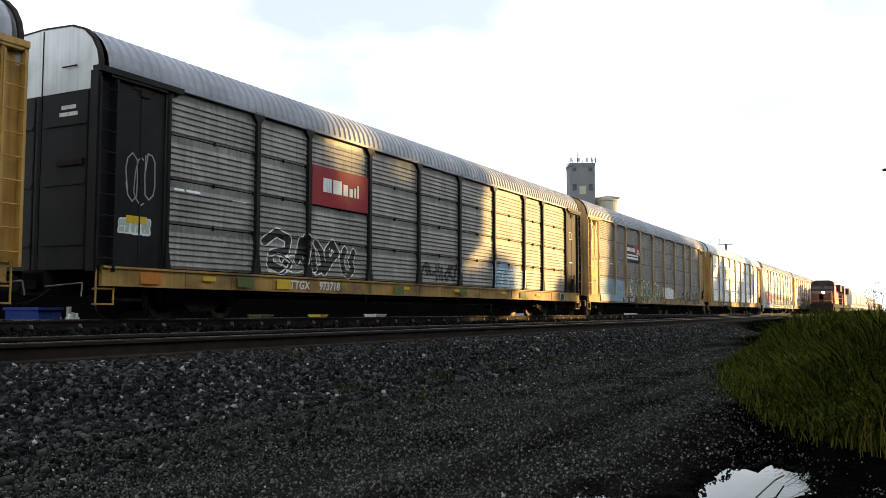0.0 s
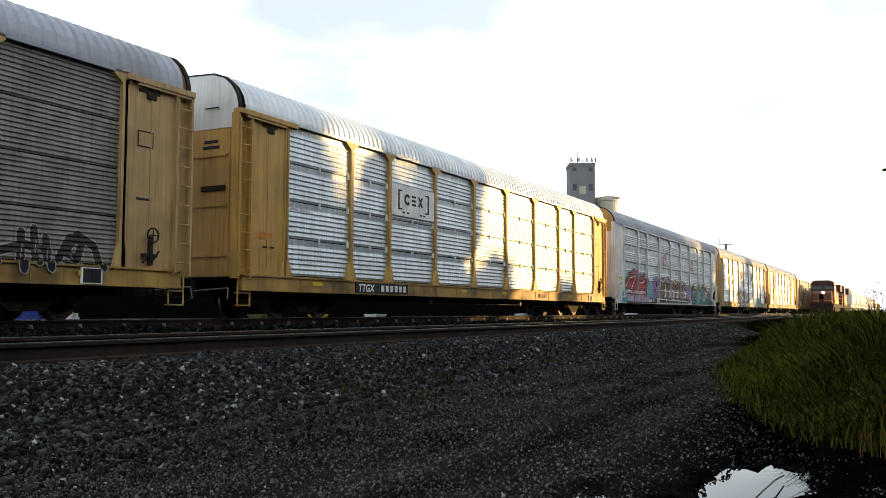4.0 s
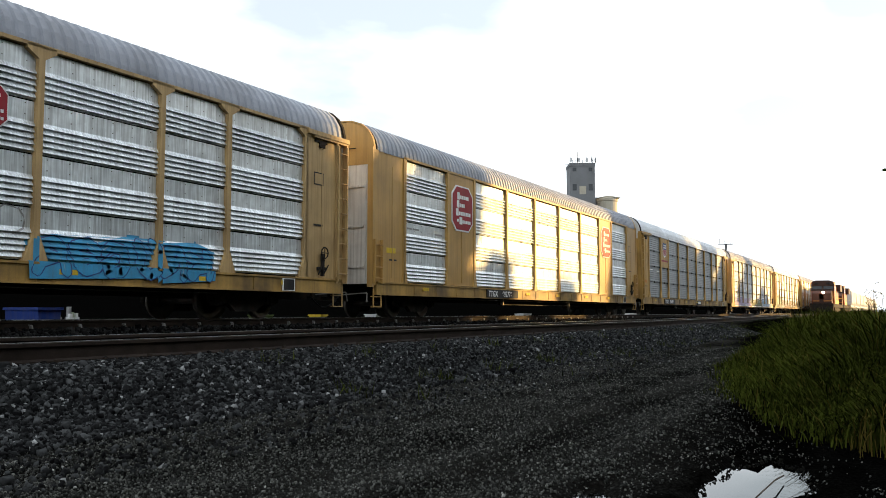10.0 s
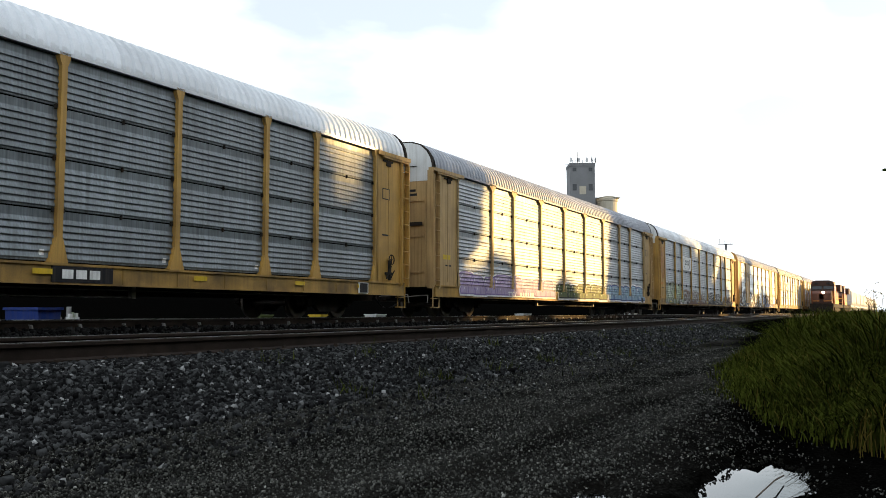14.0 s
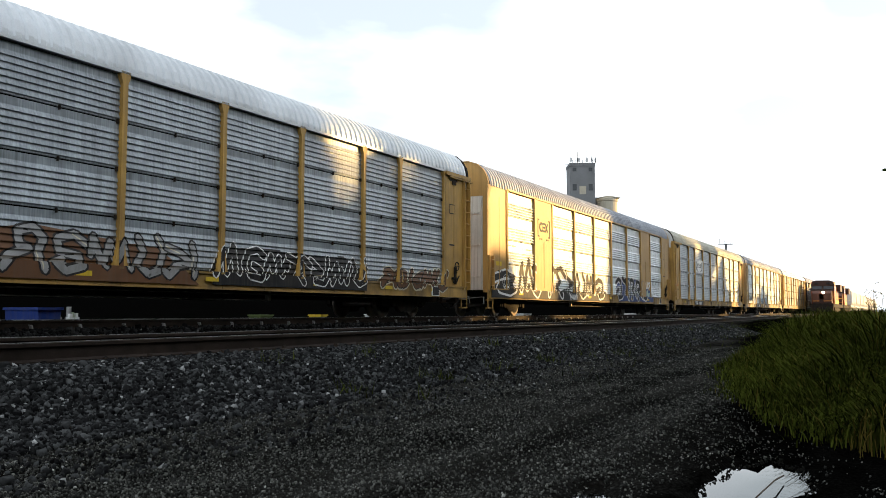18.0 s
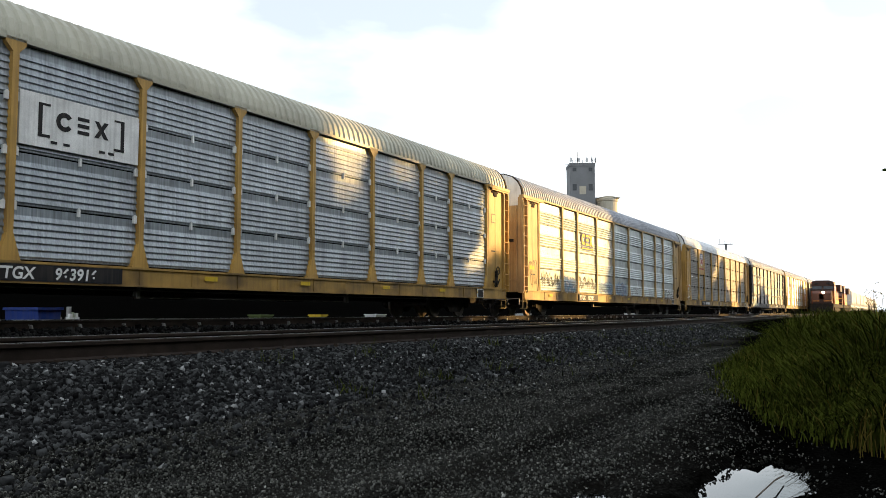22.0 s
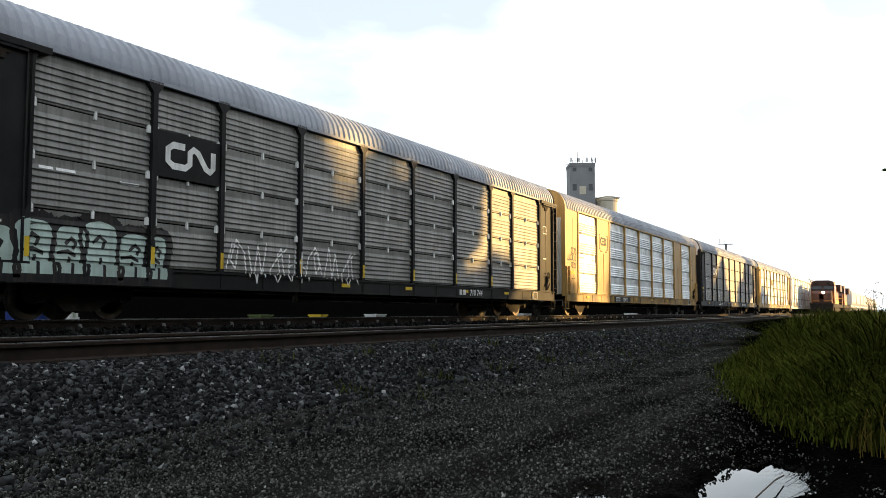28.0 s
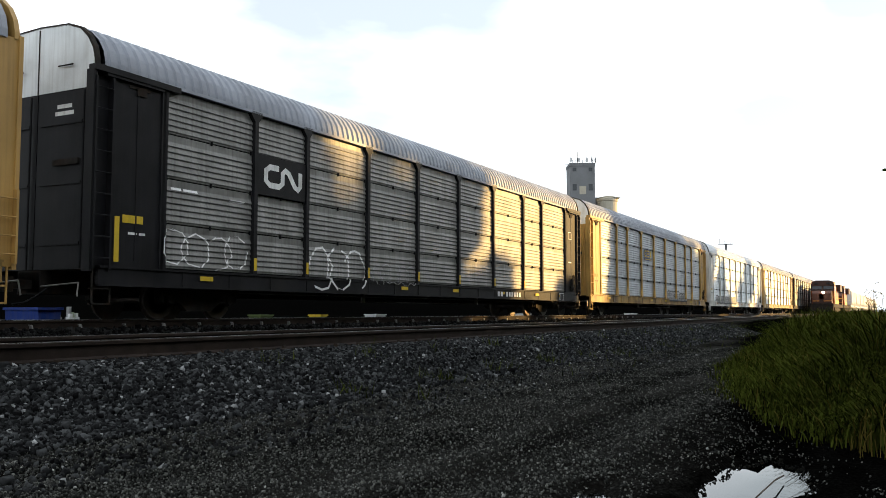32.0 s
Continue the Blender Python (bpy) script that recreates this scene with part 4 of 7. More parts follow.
def logo(car, kind, x0, x1, z0, z1, y=-1.57):
    """Signboards with plain shapes in their colours."""
    w, h, cx, cz = x1 - x0, z1 - z0, (x0 + x1) / 2, (z0 + z1) / 2
    f = y - 0.007
    if kind == "red_board":
        p = plate(car, "signboard", x0, x1, z0, z1, PAINT["dark_red"], y, "red signboard with white shapes")
        decal(p, "emblem", [rect(x0 + w * a, x0 + w * b, z0 + h * 0.36, z0 + h * c) for a, b, c in ((0.18, 0.32, 0.72), (0.35, 0.50, 0.72), (0.53, 0.61, 0.66), (0.64, 0.70, 0.58), (0.73, 0.76, 0.62), (0.785, 0.815, 0.70))], PAINT["white"], f)
    elif kind == "striped_board":
        p = plate(car, "signboard", x0, x1, z0, z1, PAINT["black"], y, "dark signboard with white stripes")
        decal(p, "red_fade", [rect(x0 + w * 0.5, x1, z0 + h * 0.5, z1)], PAINT["dark_red"], f + 0.003)
        decal(p, "emblem", [rect(x0, x0 + w * 0.86, z0 + h * 0.10, z0 + h * 0.22), rect(x0, x0 + w * 0.86, z0 + h * 0.30, z0 + h * 0.40)] + ring(x0 + w * 0.86, z0 + h * 0.42, h * 0.16, h * 0.22, 0, 200) + ring(x0 + w * 0.86, z0 + h * 0.42, h * 0.28, h * 0.36, 0, 200) + [rect(x0 + w * (0.02 + 0.085 * i), x0 + w * (0.085 + 0.085 * i), z0 + h * 0.58, z0 + h * 0.82) for i in range(7)], PAINT["white"], f)
    elif kind == "shield":
        p = plate(car, "signboard", x0, x1, z0, z1, YELLOW, y, "yellow signboard with a striped shield")
        a, b, lo, hi = x0 + w * 0.27, x0 + w * 0.73, z0 + h * 0.34, z0 + h * 0.86
        sh = [(a, lo + h * 0.1), (cx, lo), (b, lo + h * 0.1), (b + w * 0.03, hi - h * 0.1), (b, hi), (cx, hi - h * 0.03), (a, hi), (a - w * 0.03, hi - h * 0.1)]
        decal(p, "shield", [sh], PAINT["white"], f)
        decal(p, "shield_top", [[(a - w * 0.02, lo + h * 0.28), (b + w * 0.02, lo + h * 0.28), (b + w * 0.03, hi - h * 0.1), (b, hi), (cx, hi - h * 0.03), (a, hi), (a - w * 0.03, hi - h * 0.1)]], PAINT["navy"], f - 0.006)
        decal(p, "striped_field", [rect(a + w * 0.46 * (i + 0.25) / 6, a + w * 0.46 * (i + 0.7) / 6, lo + h * 0.08, lo + h * 0.27) for i in range(6)], PAINT["red"], f - 0.006)
        decal(p, "shield_lettering", [rect(a + w * 0.05, b - w * 0.05, lo + h * 0.40, lo + h * 0.45), rect(a + w * 0.03, b - w * 0.03, lo + h * 0.32, lo + h * 0.37)], PAINT["white"], f - 0.012)
        decal(p, "caption", [rect(x0 + w * 0.06, x0 + w * 0.5, z0 + h * 0.2, z0 + h * 0.26), rect(x0 + w * 0.55, x0 + w * 0.94, z0 + h * 0.2, z0 + h * 0.26)], PAINT["dark_red"], f)
    elif kind == "octagon":
        p = part("emblem_board", Shape().prism([(px - HALF, pz) for px, pz in octagon(cx, cz, w / 2, h / 2)], "y", y, -1.49), PAINT["white"], car, "red octagonal emblem with white border")
        decal(p, "emblem_field", [octagon(cx, cz, w / 2 * 0.93, h / 2 * 0.94)], PAINT["dark_red"], f)
        decal(p, "emblem_lettering", [rect(cx - w * a, cx + w * b, cz + h * c, cz + h * d) for a, b, c, d in [(0.26, -0.15, 0.19, 0.35), (0.28, -0.17, 0.01, 0.17), (0.32, -0.21, -0.17, -0.01), (0.16, -0.03, -0.35, -0.19)] + [(0.13 - 0.085 * i, -0.065 + 0.085 * i, 0.21, 0.29) for i in range(5)] + [(0.15 - 0.085 * i, -0.085 + 0.085 * i, 0.03, 0.11) for i in range(3)] + [(0.19 - 0.082 * i, -0.125 + 0.082 * i, -0.15, -0.07) for i in range(7)] + [(0.02 - 0.082 * i, 0.045 + 0.082 * i, -0.32, -0.25) for i in range(5)] + [(0.27, -0.20, -0.30, -0.24)]], PAINT["white"], f - 0.006)
    elif kind in ("bracket_white", "bracket_plain", "letters_yellow"):
        ink = PAINT["yellow"] if kind == "letters_yellow" else PAINT["black"]
        p = plate(car, "signboard", x0, x1, z0, z1, PAINT["white"], y, "white signboard with dark shapes") if kind == "bracket_white" else car
        yy = f if kind == "bracket_white" else y
        o = []
        if kind != "letters_yellow":
            for s in (-1, 1):
                o += [rect(*sorted((cx + s * w * 0.36, cx + s * w * 0.33)), z0 + h * 0.2, z0 + h * 0.84), rect(*sorted((cx + s * w * 0.36, cx + s * w * 0.27)), z0 + h * 0.8, z0 + h * 0.84), rect(*sorted((cx + s * w * 0.36, cx + s * w * 0.27)), z0 + h * 0.2, z0 + h * 0.25)]
            o += [rect(cx + w * a, cx + w * (a + 0.05), z0 + h * 0.1, z0 + h * 0.15) for a in (-0.26, -0.16, 0.14, 0.22)]
        r = h * (0.155 if kind == "letters_yellow" else 0.165)
        t, u, mid = r * 0.42, w * 0.155, cz + h * 0.06
        marks_ = ring(cx - u, mid, r - t, r + 0.02, 35, 325, 12)                       # three plain shapes: an open ring, stacked bars and a saltire
        marks_ += [rect(cx - r * 0.8, cx + r * 0.8, mid + r * k - t / 2, mid + r * k + t / 2) for k in (-0.8, 0.0, 0.8)]
        marks_ += [[(cx + u - r, mid + q * r), (cx + u - r + t * 1.4, mid + q * r), (cx + u + r, mid - q * r), (cx + u + r - t * 1.4, mid - q * r)] for q in (1, -1)]
        if kind == "letters_yellow":
            rim = [[(px + ((px > mx_) - 0.5) * 0.09, pz + ((pz > mz_) - 0.5) * 0.09) for px, pz in q] for q in marks_ + [rect(cx - u - r, cx + u + r, mid - r * 1.75, mid - r * 1.5)] for mx_, mz_ in [(sum(a for a, _ in q) / 4, sum(b for _, b in q) / 4)]]
            decal(car, "emblem_rim", rim, PAINT["navy"], yy + 0.007)
            o += [rect(cx - u - r, cx + u + r, mid - r * 1.75, mid - r * 1.5)]
        o += marks_
        decal(p, "emblem", o, ink, yy)
    elif kind == "ribbon":
        p = plate(car, "signboard", x0, x1, z0, z1, BLACK, y, "black signboard with a white ribbon shape")
        way = ((0.42, 0.73), (0.24, 0.73), (0.16, 0.63), (0.16, 0.37), (0.24, 0.27), (0.43, 0.27), (0.5, 0.37), (0.5, 0.63), (0.56, 0.72), (0.63, 0.66), (0.76, 0.34), (0.83, 0.28), (0.88, 0.37), (0.88, 0.74))
        o = ribbon([(x0 + w * a, z0 + h * b) for a, b in way], h * 0.15)
        decal(p, "emblem", o, PAINT["white"], f)


def autorack(label, skin, trim, sill, roof, style="plain", head=0.26, foot=0.17, top=None, wye=False, solid=(), ladder=True, clips="dark"):
    """A covered car carrier. Its near side faces -y; x runs from the leading end."""
    car = thing("autorack_car", label, "railway car", "cars of the train")
    H = HALF
    # near-black backing: the shade in the panel seams is put into its colour
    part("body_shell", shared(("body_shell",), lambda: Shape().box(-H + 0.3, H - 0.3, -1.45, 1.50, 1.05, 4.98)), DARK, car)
    # panels and posts
    edges = list(POSTS)
    for a, b in zip(edges, edges[1:]):
        width = b - a
        if any(s0 <= (a + b) / 2 <= s1 for s0, s1 in solid):
            sp = Shape().box(-width / 2 + 0.02, width / 2 - 0.02, -0.07, 0.0, 0, Z1 - Z0 + 0.1)
            sp.box(-0.02, 0.02, -0.085, -0.07, 0.1, 2.1)
            part("side_sheet", sp, trim, car, "plain painted sheet", at=((a + b) / 2 - H, SKIN, Z0))
            continue
        me = shared(("panel", style, round(width, 2)), lambda: panel_shape(style, width - 0.1))
        for r in range(ROWS):
            part("panel", me, skin, car, at=((a + b) / 2 - H, SKIN, Z0 + r * ROW))
    post = shared(("post", "wye"), wye_post_shape) if wye else shared(("post", head, foot), lambda: post_shape(head, foot))
    for p in edges:
        part("post", post, trim, car, at=(p - H, 0, 0))
    # fixing clips along the panel seams
    if style == "plain":
        big = clips == "white"
        wide, tall = (0.038, 0.085) if big else (0.018, 0.048)
        clip = Shape()
        for a, b in zip(edges, edges[1:]):
            if any(s0 <= (a + b) / 2 <= s1 for s0, s1 in solid):
                continue
            for r in range(1, ROWS):
                z = Z0 + r * ROW
                for x in (a + 0.11, (a + b) / 2, b - 0.11):
                    k = 0.6 if x == (a + b) / 2 else 1.0
                    clip.prism([(x - H - wide * k, z - tall), (x - H + wide * k, z - tall), (x - H + wide * k, z + tall * 0.7), (x - H, z + tall), (x - H - wide * k, z + tall * 0.7)], "y", SKIN - 0.05, SKIN)
        tagged(part("seam_clips", shared(("seam_clips", bool(solid), big), lambda: clip), PAINT["white"] if big else BLACK if trim is BLACK else UNDER, car), "", kind="stuff")
    else:                         # rows of rivets on the flat bands
        rivets = Shape()
        for a, b in zip(edges, edges[1:]):
            if style != "banded" or any(s0 <= (a + b) / 2 <= s1 for s0, s1 in solid):
                continue
            n = int((b - a) / 0.42)
            for r in range(ROWS):
                for i in range(n):
                    x, z = a + (b - a) * (i + 0.5) / n - H, Z0 + r * ROW + 0.70
                    for dz in (0.0, 0.20):
                        rivets.prism([(x - 0.009, z + dz - 0.009), (x + 0.009, z + dz - 0.009), (x + 0.009, z + dz + 0.009), (x - 0.009, z + dz + 0.009)], "y", SKIN - 0.008, SKIN)
        if rivets.f:
            tagged(part("rivets", shared(("rivets", bool(solid)), lambda: rivets), ROD, car), "", kind="stuff")
    part("eave_rail", shared(("eave_rail",), lambda: Shape().box(POSTS[0] - H - 0.1, POSTS[-1] - H + 0.1, -1.60, -1.44, 4.95, 5.02).box(-H + 0.3, H - 0.3, 1.44, 1.58, 4.9, 5.0)), trim if style == "banded" else roof, car)
    for sgn in (-1, 1):
        lead = sgn < 0
        x0, x1 = (-H, POSTS[0] - H) if lead else (POSTS[-1] - H, H)
        corner, inner = (x0, x0 + 0.52) if lead else (x1 - 0.52, x1)
        a, b = (inner, x1) if lead else (x0, corner)
        sheet = Shape().box(a, b, -1.565, -1.45, 1.05, 4.84 if ladder else 4.97)
        mid = (a + b) / 2
        sheet = part("end_side_sheet", sheet, trim, car)
        part("edge_strip", Shape().box(*((b - 0.10, b) if lead else (a, a + 0.10)), -1.60, -1.562, 1.05, 4.84), trim, sheet)
        part("sheet_seam", Shape().box(mid + 0.05 * sgn - 0.02, mid + 0.05 * sgn + 0.02, -1.575, -1.562, 1.2, 4.6), trim, sheet)
        cs = Shape()
        if ladder:
            cs.box(corner, corner + 0.07, -1.62, -1.42, 0.95, 4.88).box(inner - 0.07, inner, -1.62, -1.45, 0.95, 4.88).box(corner + 0.07, inner - 0.07, -1.50, -1.45, 0.95, 4.88)
            part("corner_post", cs, trim, car)
            part("ladder", shared(("ladder",), lambda: ladder_shape(1.0, 4.75, 9)), trim, car, at=(corner + 0.06, -1.60, 0))
            part("header_rail", Shape().box(min(x0, x1) + 0.02, max(x0, x1) + (0.35 if lead else 0.0), -1.66, -1.45, 4.86, 4.98).box(min(x0, x1) + 0.3, max(x0, x1) - 0.1, -1.64, -1.56, 4.80, 4.86), trim, car)
            part("door_latch", Shape().box(mid - 0.10, mid + 0.14, -1.60, -1.56, 4.58, 4.74).box(mid - 0.3, mid + 0.25, -1.59, -1.56, 4.70, 4.76), UNDER, car, "dark latch")
        else:
            cs.box(corner + (0.01 if lead else 0.0), inner - (0.0 if lead else 0.01), -1.565, -1.45, 0.95, 5.0).box(corner if lead else inner - 0.08, corner + 0.08 if lead else inner, -1.60, -1.42, 0.9, 5.05)
            part("corner_post", cs, trim, car)
            part("ladder", shared(("short_ladder",), lambda: ladder_shape(1.0, 2.3, 4)), trim, car, at=(corner + 0.06, -1.62, 0))
        if not lead:
            lev = Shape().box(mid + 0.02, mid + 0.10, -1.64, -1.56, 1.12, 1.72).box(mid - 0.16, mid + 0.22, -1.63, -1.57, 1.28, 1.36).tube((mid + 0.06, -1.66, 1.55), (mid - 0.18, -1.65, 1.16), 0.022, 6).tube((mid + 0.06, -1.66, 1.2), (mid + 0.24, -1.66, 1.42), 0.018, 6)
            for a in range(10):
                p, q = a * math.pi / 5, (a + 1) * math.pi / 5
                lev.tube((mid + 0.06 + 0.15 * math.cos(p), -1.67, 1.74 + 0.15 * math.sin(p)), (mid + 0.06 + 0.15 * math.cos(q), -1.67, 1.74 + 0.15 * math.sin(q)), 0.017, 5)
            lev.tube((mid - 0.09, -1.67, 1.74), (mid + 0.21, -1.67, 1.74), 0.012, 5).tube((mid + 0.06, -1.67, 1.59), (mid + 0.06, -1.67, 1.89), 0.012, 5)
            part("brake_lever", shared(("brake_lever",), lambda: lev), UNDER, car)
            part("data_plate", shared(("data_plate",), lambda: Shape().box(H - 2.75, H - 2.35, -1.632, -1.60, 0.72, 0.99)), PAINT["black"], car, "black data plate with white border")
            part("data_plate_border", shared(("data_border",), lambda: Shape().box(H - 2.79, H - 2.31, -1.627, -1.60, 0.70, 1.01)), PAINT["white"], car)
        # end doors in two leaves, silver above
        ex = -H + 0.12 if lead else H - 0.12
        for y0, y1 in ((-1.46, -0.012), (0.012, 1.46)):
            leaf = Shape().box(ex - 0.04, ex + 0.04, y0, y1, 1.0, 4.55)
            leaf = part("end_door", leaf, OFFWHITE if wye or trim is ORANGE_YELLOW else trim, car)
            for z in (1.5, 2.7, 3.9):
                part("door_rib", Shape().box(ex + sgn * 0.04 - 0.03, ex + sgn * 0.04 + 0.03, y0 + 0.2, y1 - 0.1, z - 0.03, z + 0.03), OFFWHITE if wye or trim is ORANGE_YELLOW else trim, leaf)
            part("lock_rod", Shape().tube((ex + sgn * 0.09, y0 + 0.12, 1.0), (ex + sgn * 0.09, y0 + 0.12, 4.5), 0.022, 6), OFFWHITE if wye or trim is ORANGE_YELLOW else trim, leaf)
        cap = part("end_cap", shared(("end_cap", lead), lambda: end_cap_shape(ex - 0.05, ex + 0.05, 4.55)), top or SILVER, car)
        capd = Shape().box(ex + sgn * 0.05 - 0.01, ex + sgn * 0.05 + 0.01, -0.012, 0.012, 4.55, 5.88)
        for y in (-0.8, 0.6):
            capd.tube((ex + sgn * 0.09, y - 0.2, 5.05), (ex + sgn * 0.09, y + 0.2, 5.05), 0.015, 6)
        part("cap_seam", capd, UNDER, cap)
        part("roof_hoop", shared(("roof_hoop", lead), lambda: frame_hoop_shape(ex - 0.05, ex + 0.05)), UNDER if trim is not ORANGE_YELLOW else trim, car)
        if ladder:
            ns = part("number_panel", Shape().box(ex + sgn * 0.03, ex + sgn * 0.045, -0.95, -0.55, 4.2, 4.28).box(ex + sgn * 0.03, ex + sgn * 0.045, -1.0, -0.5, 4.06, 4.14), PAINT["white"] if trim is BLACK else PAINT["black"], car)
            part("grab_handle", Shape().box(ex + sgn * 0.04, ex + sgn * 0.09, -1.2, -0.5, 3.05, 3.17), UNDER, car)
    # roof in ten sheets
    length = (2 * H - 0.6) / 10
    me = shared(("roof_sheet",), lambda: roof_shape(length))
    for i in range(10):
        part("roof_sheet", me, roof, car, at=(-H + 0.3 + i * length, 0, 0))
    add_underframe(car, sill)
    # small markings every car carries
    ink = "white" if trim is BLACK else "black"
    bars(car, style, 0.95, 1.72, (0.22, 0.16), 0.05, ink, 0.05, "stencil_line", -1.565)
    bars(car, style, 0.80, 1.95, (0.52,), 0.16, "yellow" if trim is not YELLOW else "orange", 0.05, "warning_plate", -1.565)
    bars(car, style, 26.35, 3.55, (0.42,), 0.34, ink, 0.05, "notice_frame", -1.565)
    painted("notice_field", [rect(26.38, 26.74, 3.58, 3.86)], trim, car, style, 0.010, -1.566)
    if trim is OFFWHITE:
        bars(car, style, 26.3, 2.3, (0.5,), 0.17, "yellow", 0.05, "warning_plate", -1.565)
    reflector = shared(("reflector",), lambda: Shape().box(-0.2, 0.2, -0.004, 0.0, 0.0, 0.10))
    for rx in (3.1, 11.6, 15.0, 18.9, 22.4, 25.2):
        part("reflector", reflector, PAINT["orange" if trim is OFFWHITE else "yellow"], car, at=(rx - H, -1.6215, 0.85))
    bars(car, style, 26.35, 2.45, (0.4,), 0.05, ink, 0.05, "stencil_line", -1.565)
    bars(car, style, 2.1, 2.78, (0.3, 0.42), 0.055, "grey" if skin in (GALV, GALV_BLUE, GALV_PALE) else "white", 0.06, "stencil_line")
    bars(car, style, 3.9, 2.72, (0.5,), 0.05, "grey" if skin in (GALV, GALV_BLUE, GALV_PALE) else "white", 0.06, "stencil_line")
    return car


CARS = []                         # (car, its leading corner at t = 0)
LEAD = 11.374                     # the leading corner of the second car at the start


def add_car(index, car, slack=0.0):
    CARS.append((car, LEAD + PITCH * (index - 1) + slack))
    car.location = (LEAD + PITCH * (index - 1) + slack + HALF * LONG, TRACK_Y, 0)
    return car


def reporting(car, number, x=7.0, board=True, ink="white", marks="TTGX"):
    """The car's letters and number on the sill; plain bars where the number cannot be read."""
    if board:
        part("number_board", Shape().box(x - 0.1 - HALF, x + 2.75 - HALF, -1.626, -1.58, 0.71, 1.01), PAINT["black"], car, "black number board on the sill")
    y = -1.627
    if marks:
        digits(car, marks, x, 0.755, 0.215, PAINT[ink], y - 0.004, "car_letters")
    else:
        painted("reporting_mark", [rect(x + 0.42, x + 0.62, 0.77, 0.95), rect(x + 0.70, x + 0.90, 0.77, 0.95)], PAINT[ink], car, "plain", 0.004, y)
    if number:
        digits(car, number, x + 1.22, 0.755, 0.215, PAINT[ink], y - 0.004)
    else:
        painted("reporting_number", [rect(x + 1.2 + 0.25 * i, x + 1.2 + 0.25 * i + 0.16, 0.77, 0.95) for i in range(6)], PAINT[ink], car, "plain", 0.004, y)


def build_train():
    # 0: the car just leaving
    add_car(0, autorack("yellow autorack with grey panels and silver roof", GALV_BLUE, YELLOW, YELLOW, ROOF_GREY))
    # 1
    c = add_car(1, autorack("grimy black autorack with dark ribbed panels and yellow sill", GALV_DARK, BLACK, YELLOW, ROOF_GREY, head=0.19, foot=0.14), 0.14)
    logo(c, "red_board", 6.86, 9.52, 3.02, 4.08)
    reporting(c, "973718", 5.9, False)
    for i, (a, col) in enumerate(((0.15, "orange"), (3.0, "sage"), (4.4, "yellow"), (9.9, "sage"), (14.2, "sage"), (19.5, "sage"))):
        bars(c, "plain", a + 1.0, 0.74, (0.55,), 0.24, col, 0, "sill_patch", -1.622)
    piece(c, "plain", 5.0, 9.0, 1.1, 2.25, ("snake", "curl", "loop", "cup"), "black", "white", fat=0.2, edge=0.035, seed=4, widths=(1.3, 0.9, 1.2, 0.8), tops=(1, 0.95, 0.9, 0.75))
    scrawl(c, "plain", 5.1, 6.6, 1.15, 1.6, "white", 18, 0.035, 2)
    scrawl(c, "plain", 3.3, 4.5, 1.3, 1.95, "grey", 8, 0.03, 3)
    piece(c, "plain", 12.7, 15.7, 1.15, 1.9, ("curl", "comb", "loop", "spike"), "black", "grey", fat=0.14, edge=0.02, seed=9)
    graffiti(c, "plain", 18.4, 20.9, 1.12, 1.85, 4, "ice_blue", "white", seed=5, back="ice_blue", width=0.03)
    scrawl(c, "plain", 0.8, 1.5, 2.4, 3.4, "grey", 11, 0.03, 3)
    graffiti(c, "plain", 0.62, 1.4, 1.75, 2.1, 3, "mint", "white", seed=6, width=0.03)
    # 2
    c = add_car(2, autorack("tan autorack with grimy brown panels and graffiti", GALV_BROWN, TAN, TAN, ROOF_GREY, "fine", top=TAN), -0.19)
    logo(c, "striped_board", 6.86, 9.52, 3.1, 4.0)
    reporting(c, "964407", 5.9)
    scrawl(c, "fine", 0.75, 1.7, 1.6, 4.4, "black", 2, 0.055, 1)
    scrawl(c, "fine", 0.75, 1.65, 2.8, 4.5, "black", 3, 0.05, 2)
    painted("graffiti_background", [[(1.95, 0.74), (1.98, 1.9), (4.6, 1.95), (6.55, 1.88), (6.62, 1.2), (6.5, 0.74)]], PAINT["ice_blue"], c, "fine", 0.003)
    graffiti(c, "fine", 2.3, 6.3, 1.1, 1.8, 6, "ice_blue", "sky_blue", "mint", seed=12, width=0.03)
    piece(c, "fine", 8.9, 14.5, 0.74, 2.12, ("hook", "arch", "arch", "eye", "snake", "cup"), "sage", "white", fat=0.29, edge=0.032, seed=13, widths=(1.5, 1.15, 1.15, 0.55, 1.05, 0.9), tops=(1.0, 0.96, 0.93, 0.86, 0.88, 0.8))
    painted("graffiti_spots", sum((ring(px, pz, r * 0.5, r, n=10) for px, pz, r in ((8.0, 1.95, 0.11), (8.5, 2.1, 0.07), (7.7, 1.55, 0.13), (7.75, 1.38, 0.15), (8.15, 1.55, 0.08), (8.0, 1.12, 0.14), (8.45, 1.75, 0.06), (12.0, 2.1, 0.06), (13.3, 2.0, 0.06))), []), PAINT["white"], c, "fine", 0.006)
    painted("graffiti_background", [[(15.1, 1.02), (15.05, 1.75), (15.7, 1.78), (16.0, 1.68), (16.5, 1.82), (17.0, 1.7), (17.4, 1.75), (17.95, 1.62), (17.9, 1.02)]], PAINT["white"], c, "fine", 0.003)
    piece(c, "fine", 15.2, 17.9, 1.06, 1.72, ("saw", "snake", "fork", "arch"), "white", "grey", fat=0.17, edge=0.022, seed=14)
    piece(c, "fine", 20.2, 25.6, 0.82, 1.75, ("curl", "loop", "spike", "comb", "curl"), "black", "grey", fat=0.16, edge=0.025, seed=15)
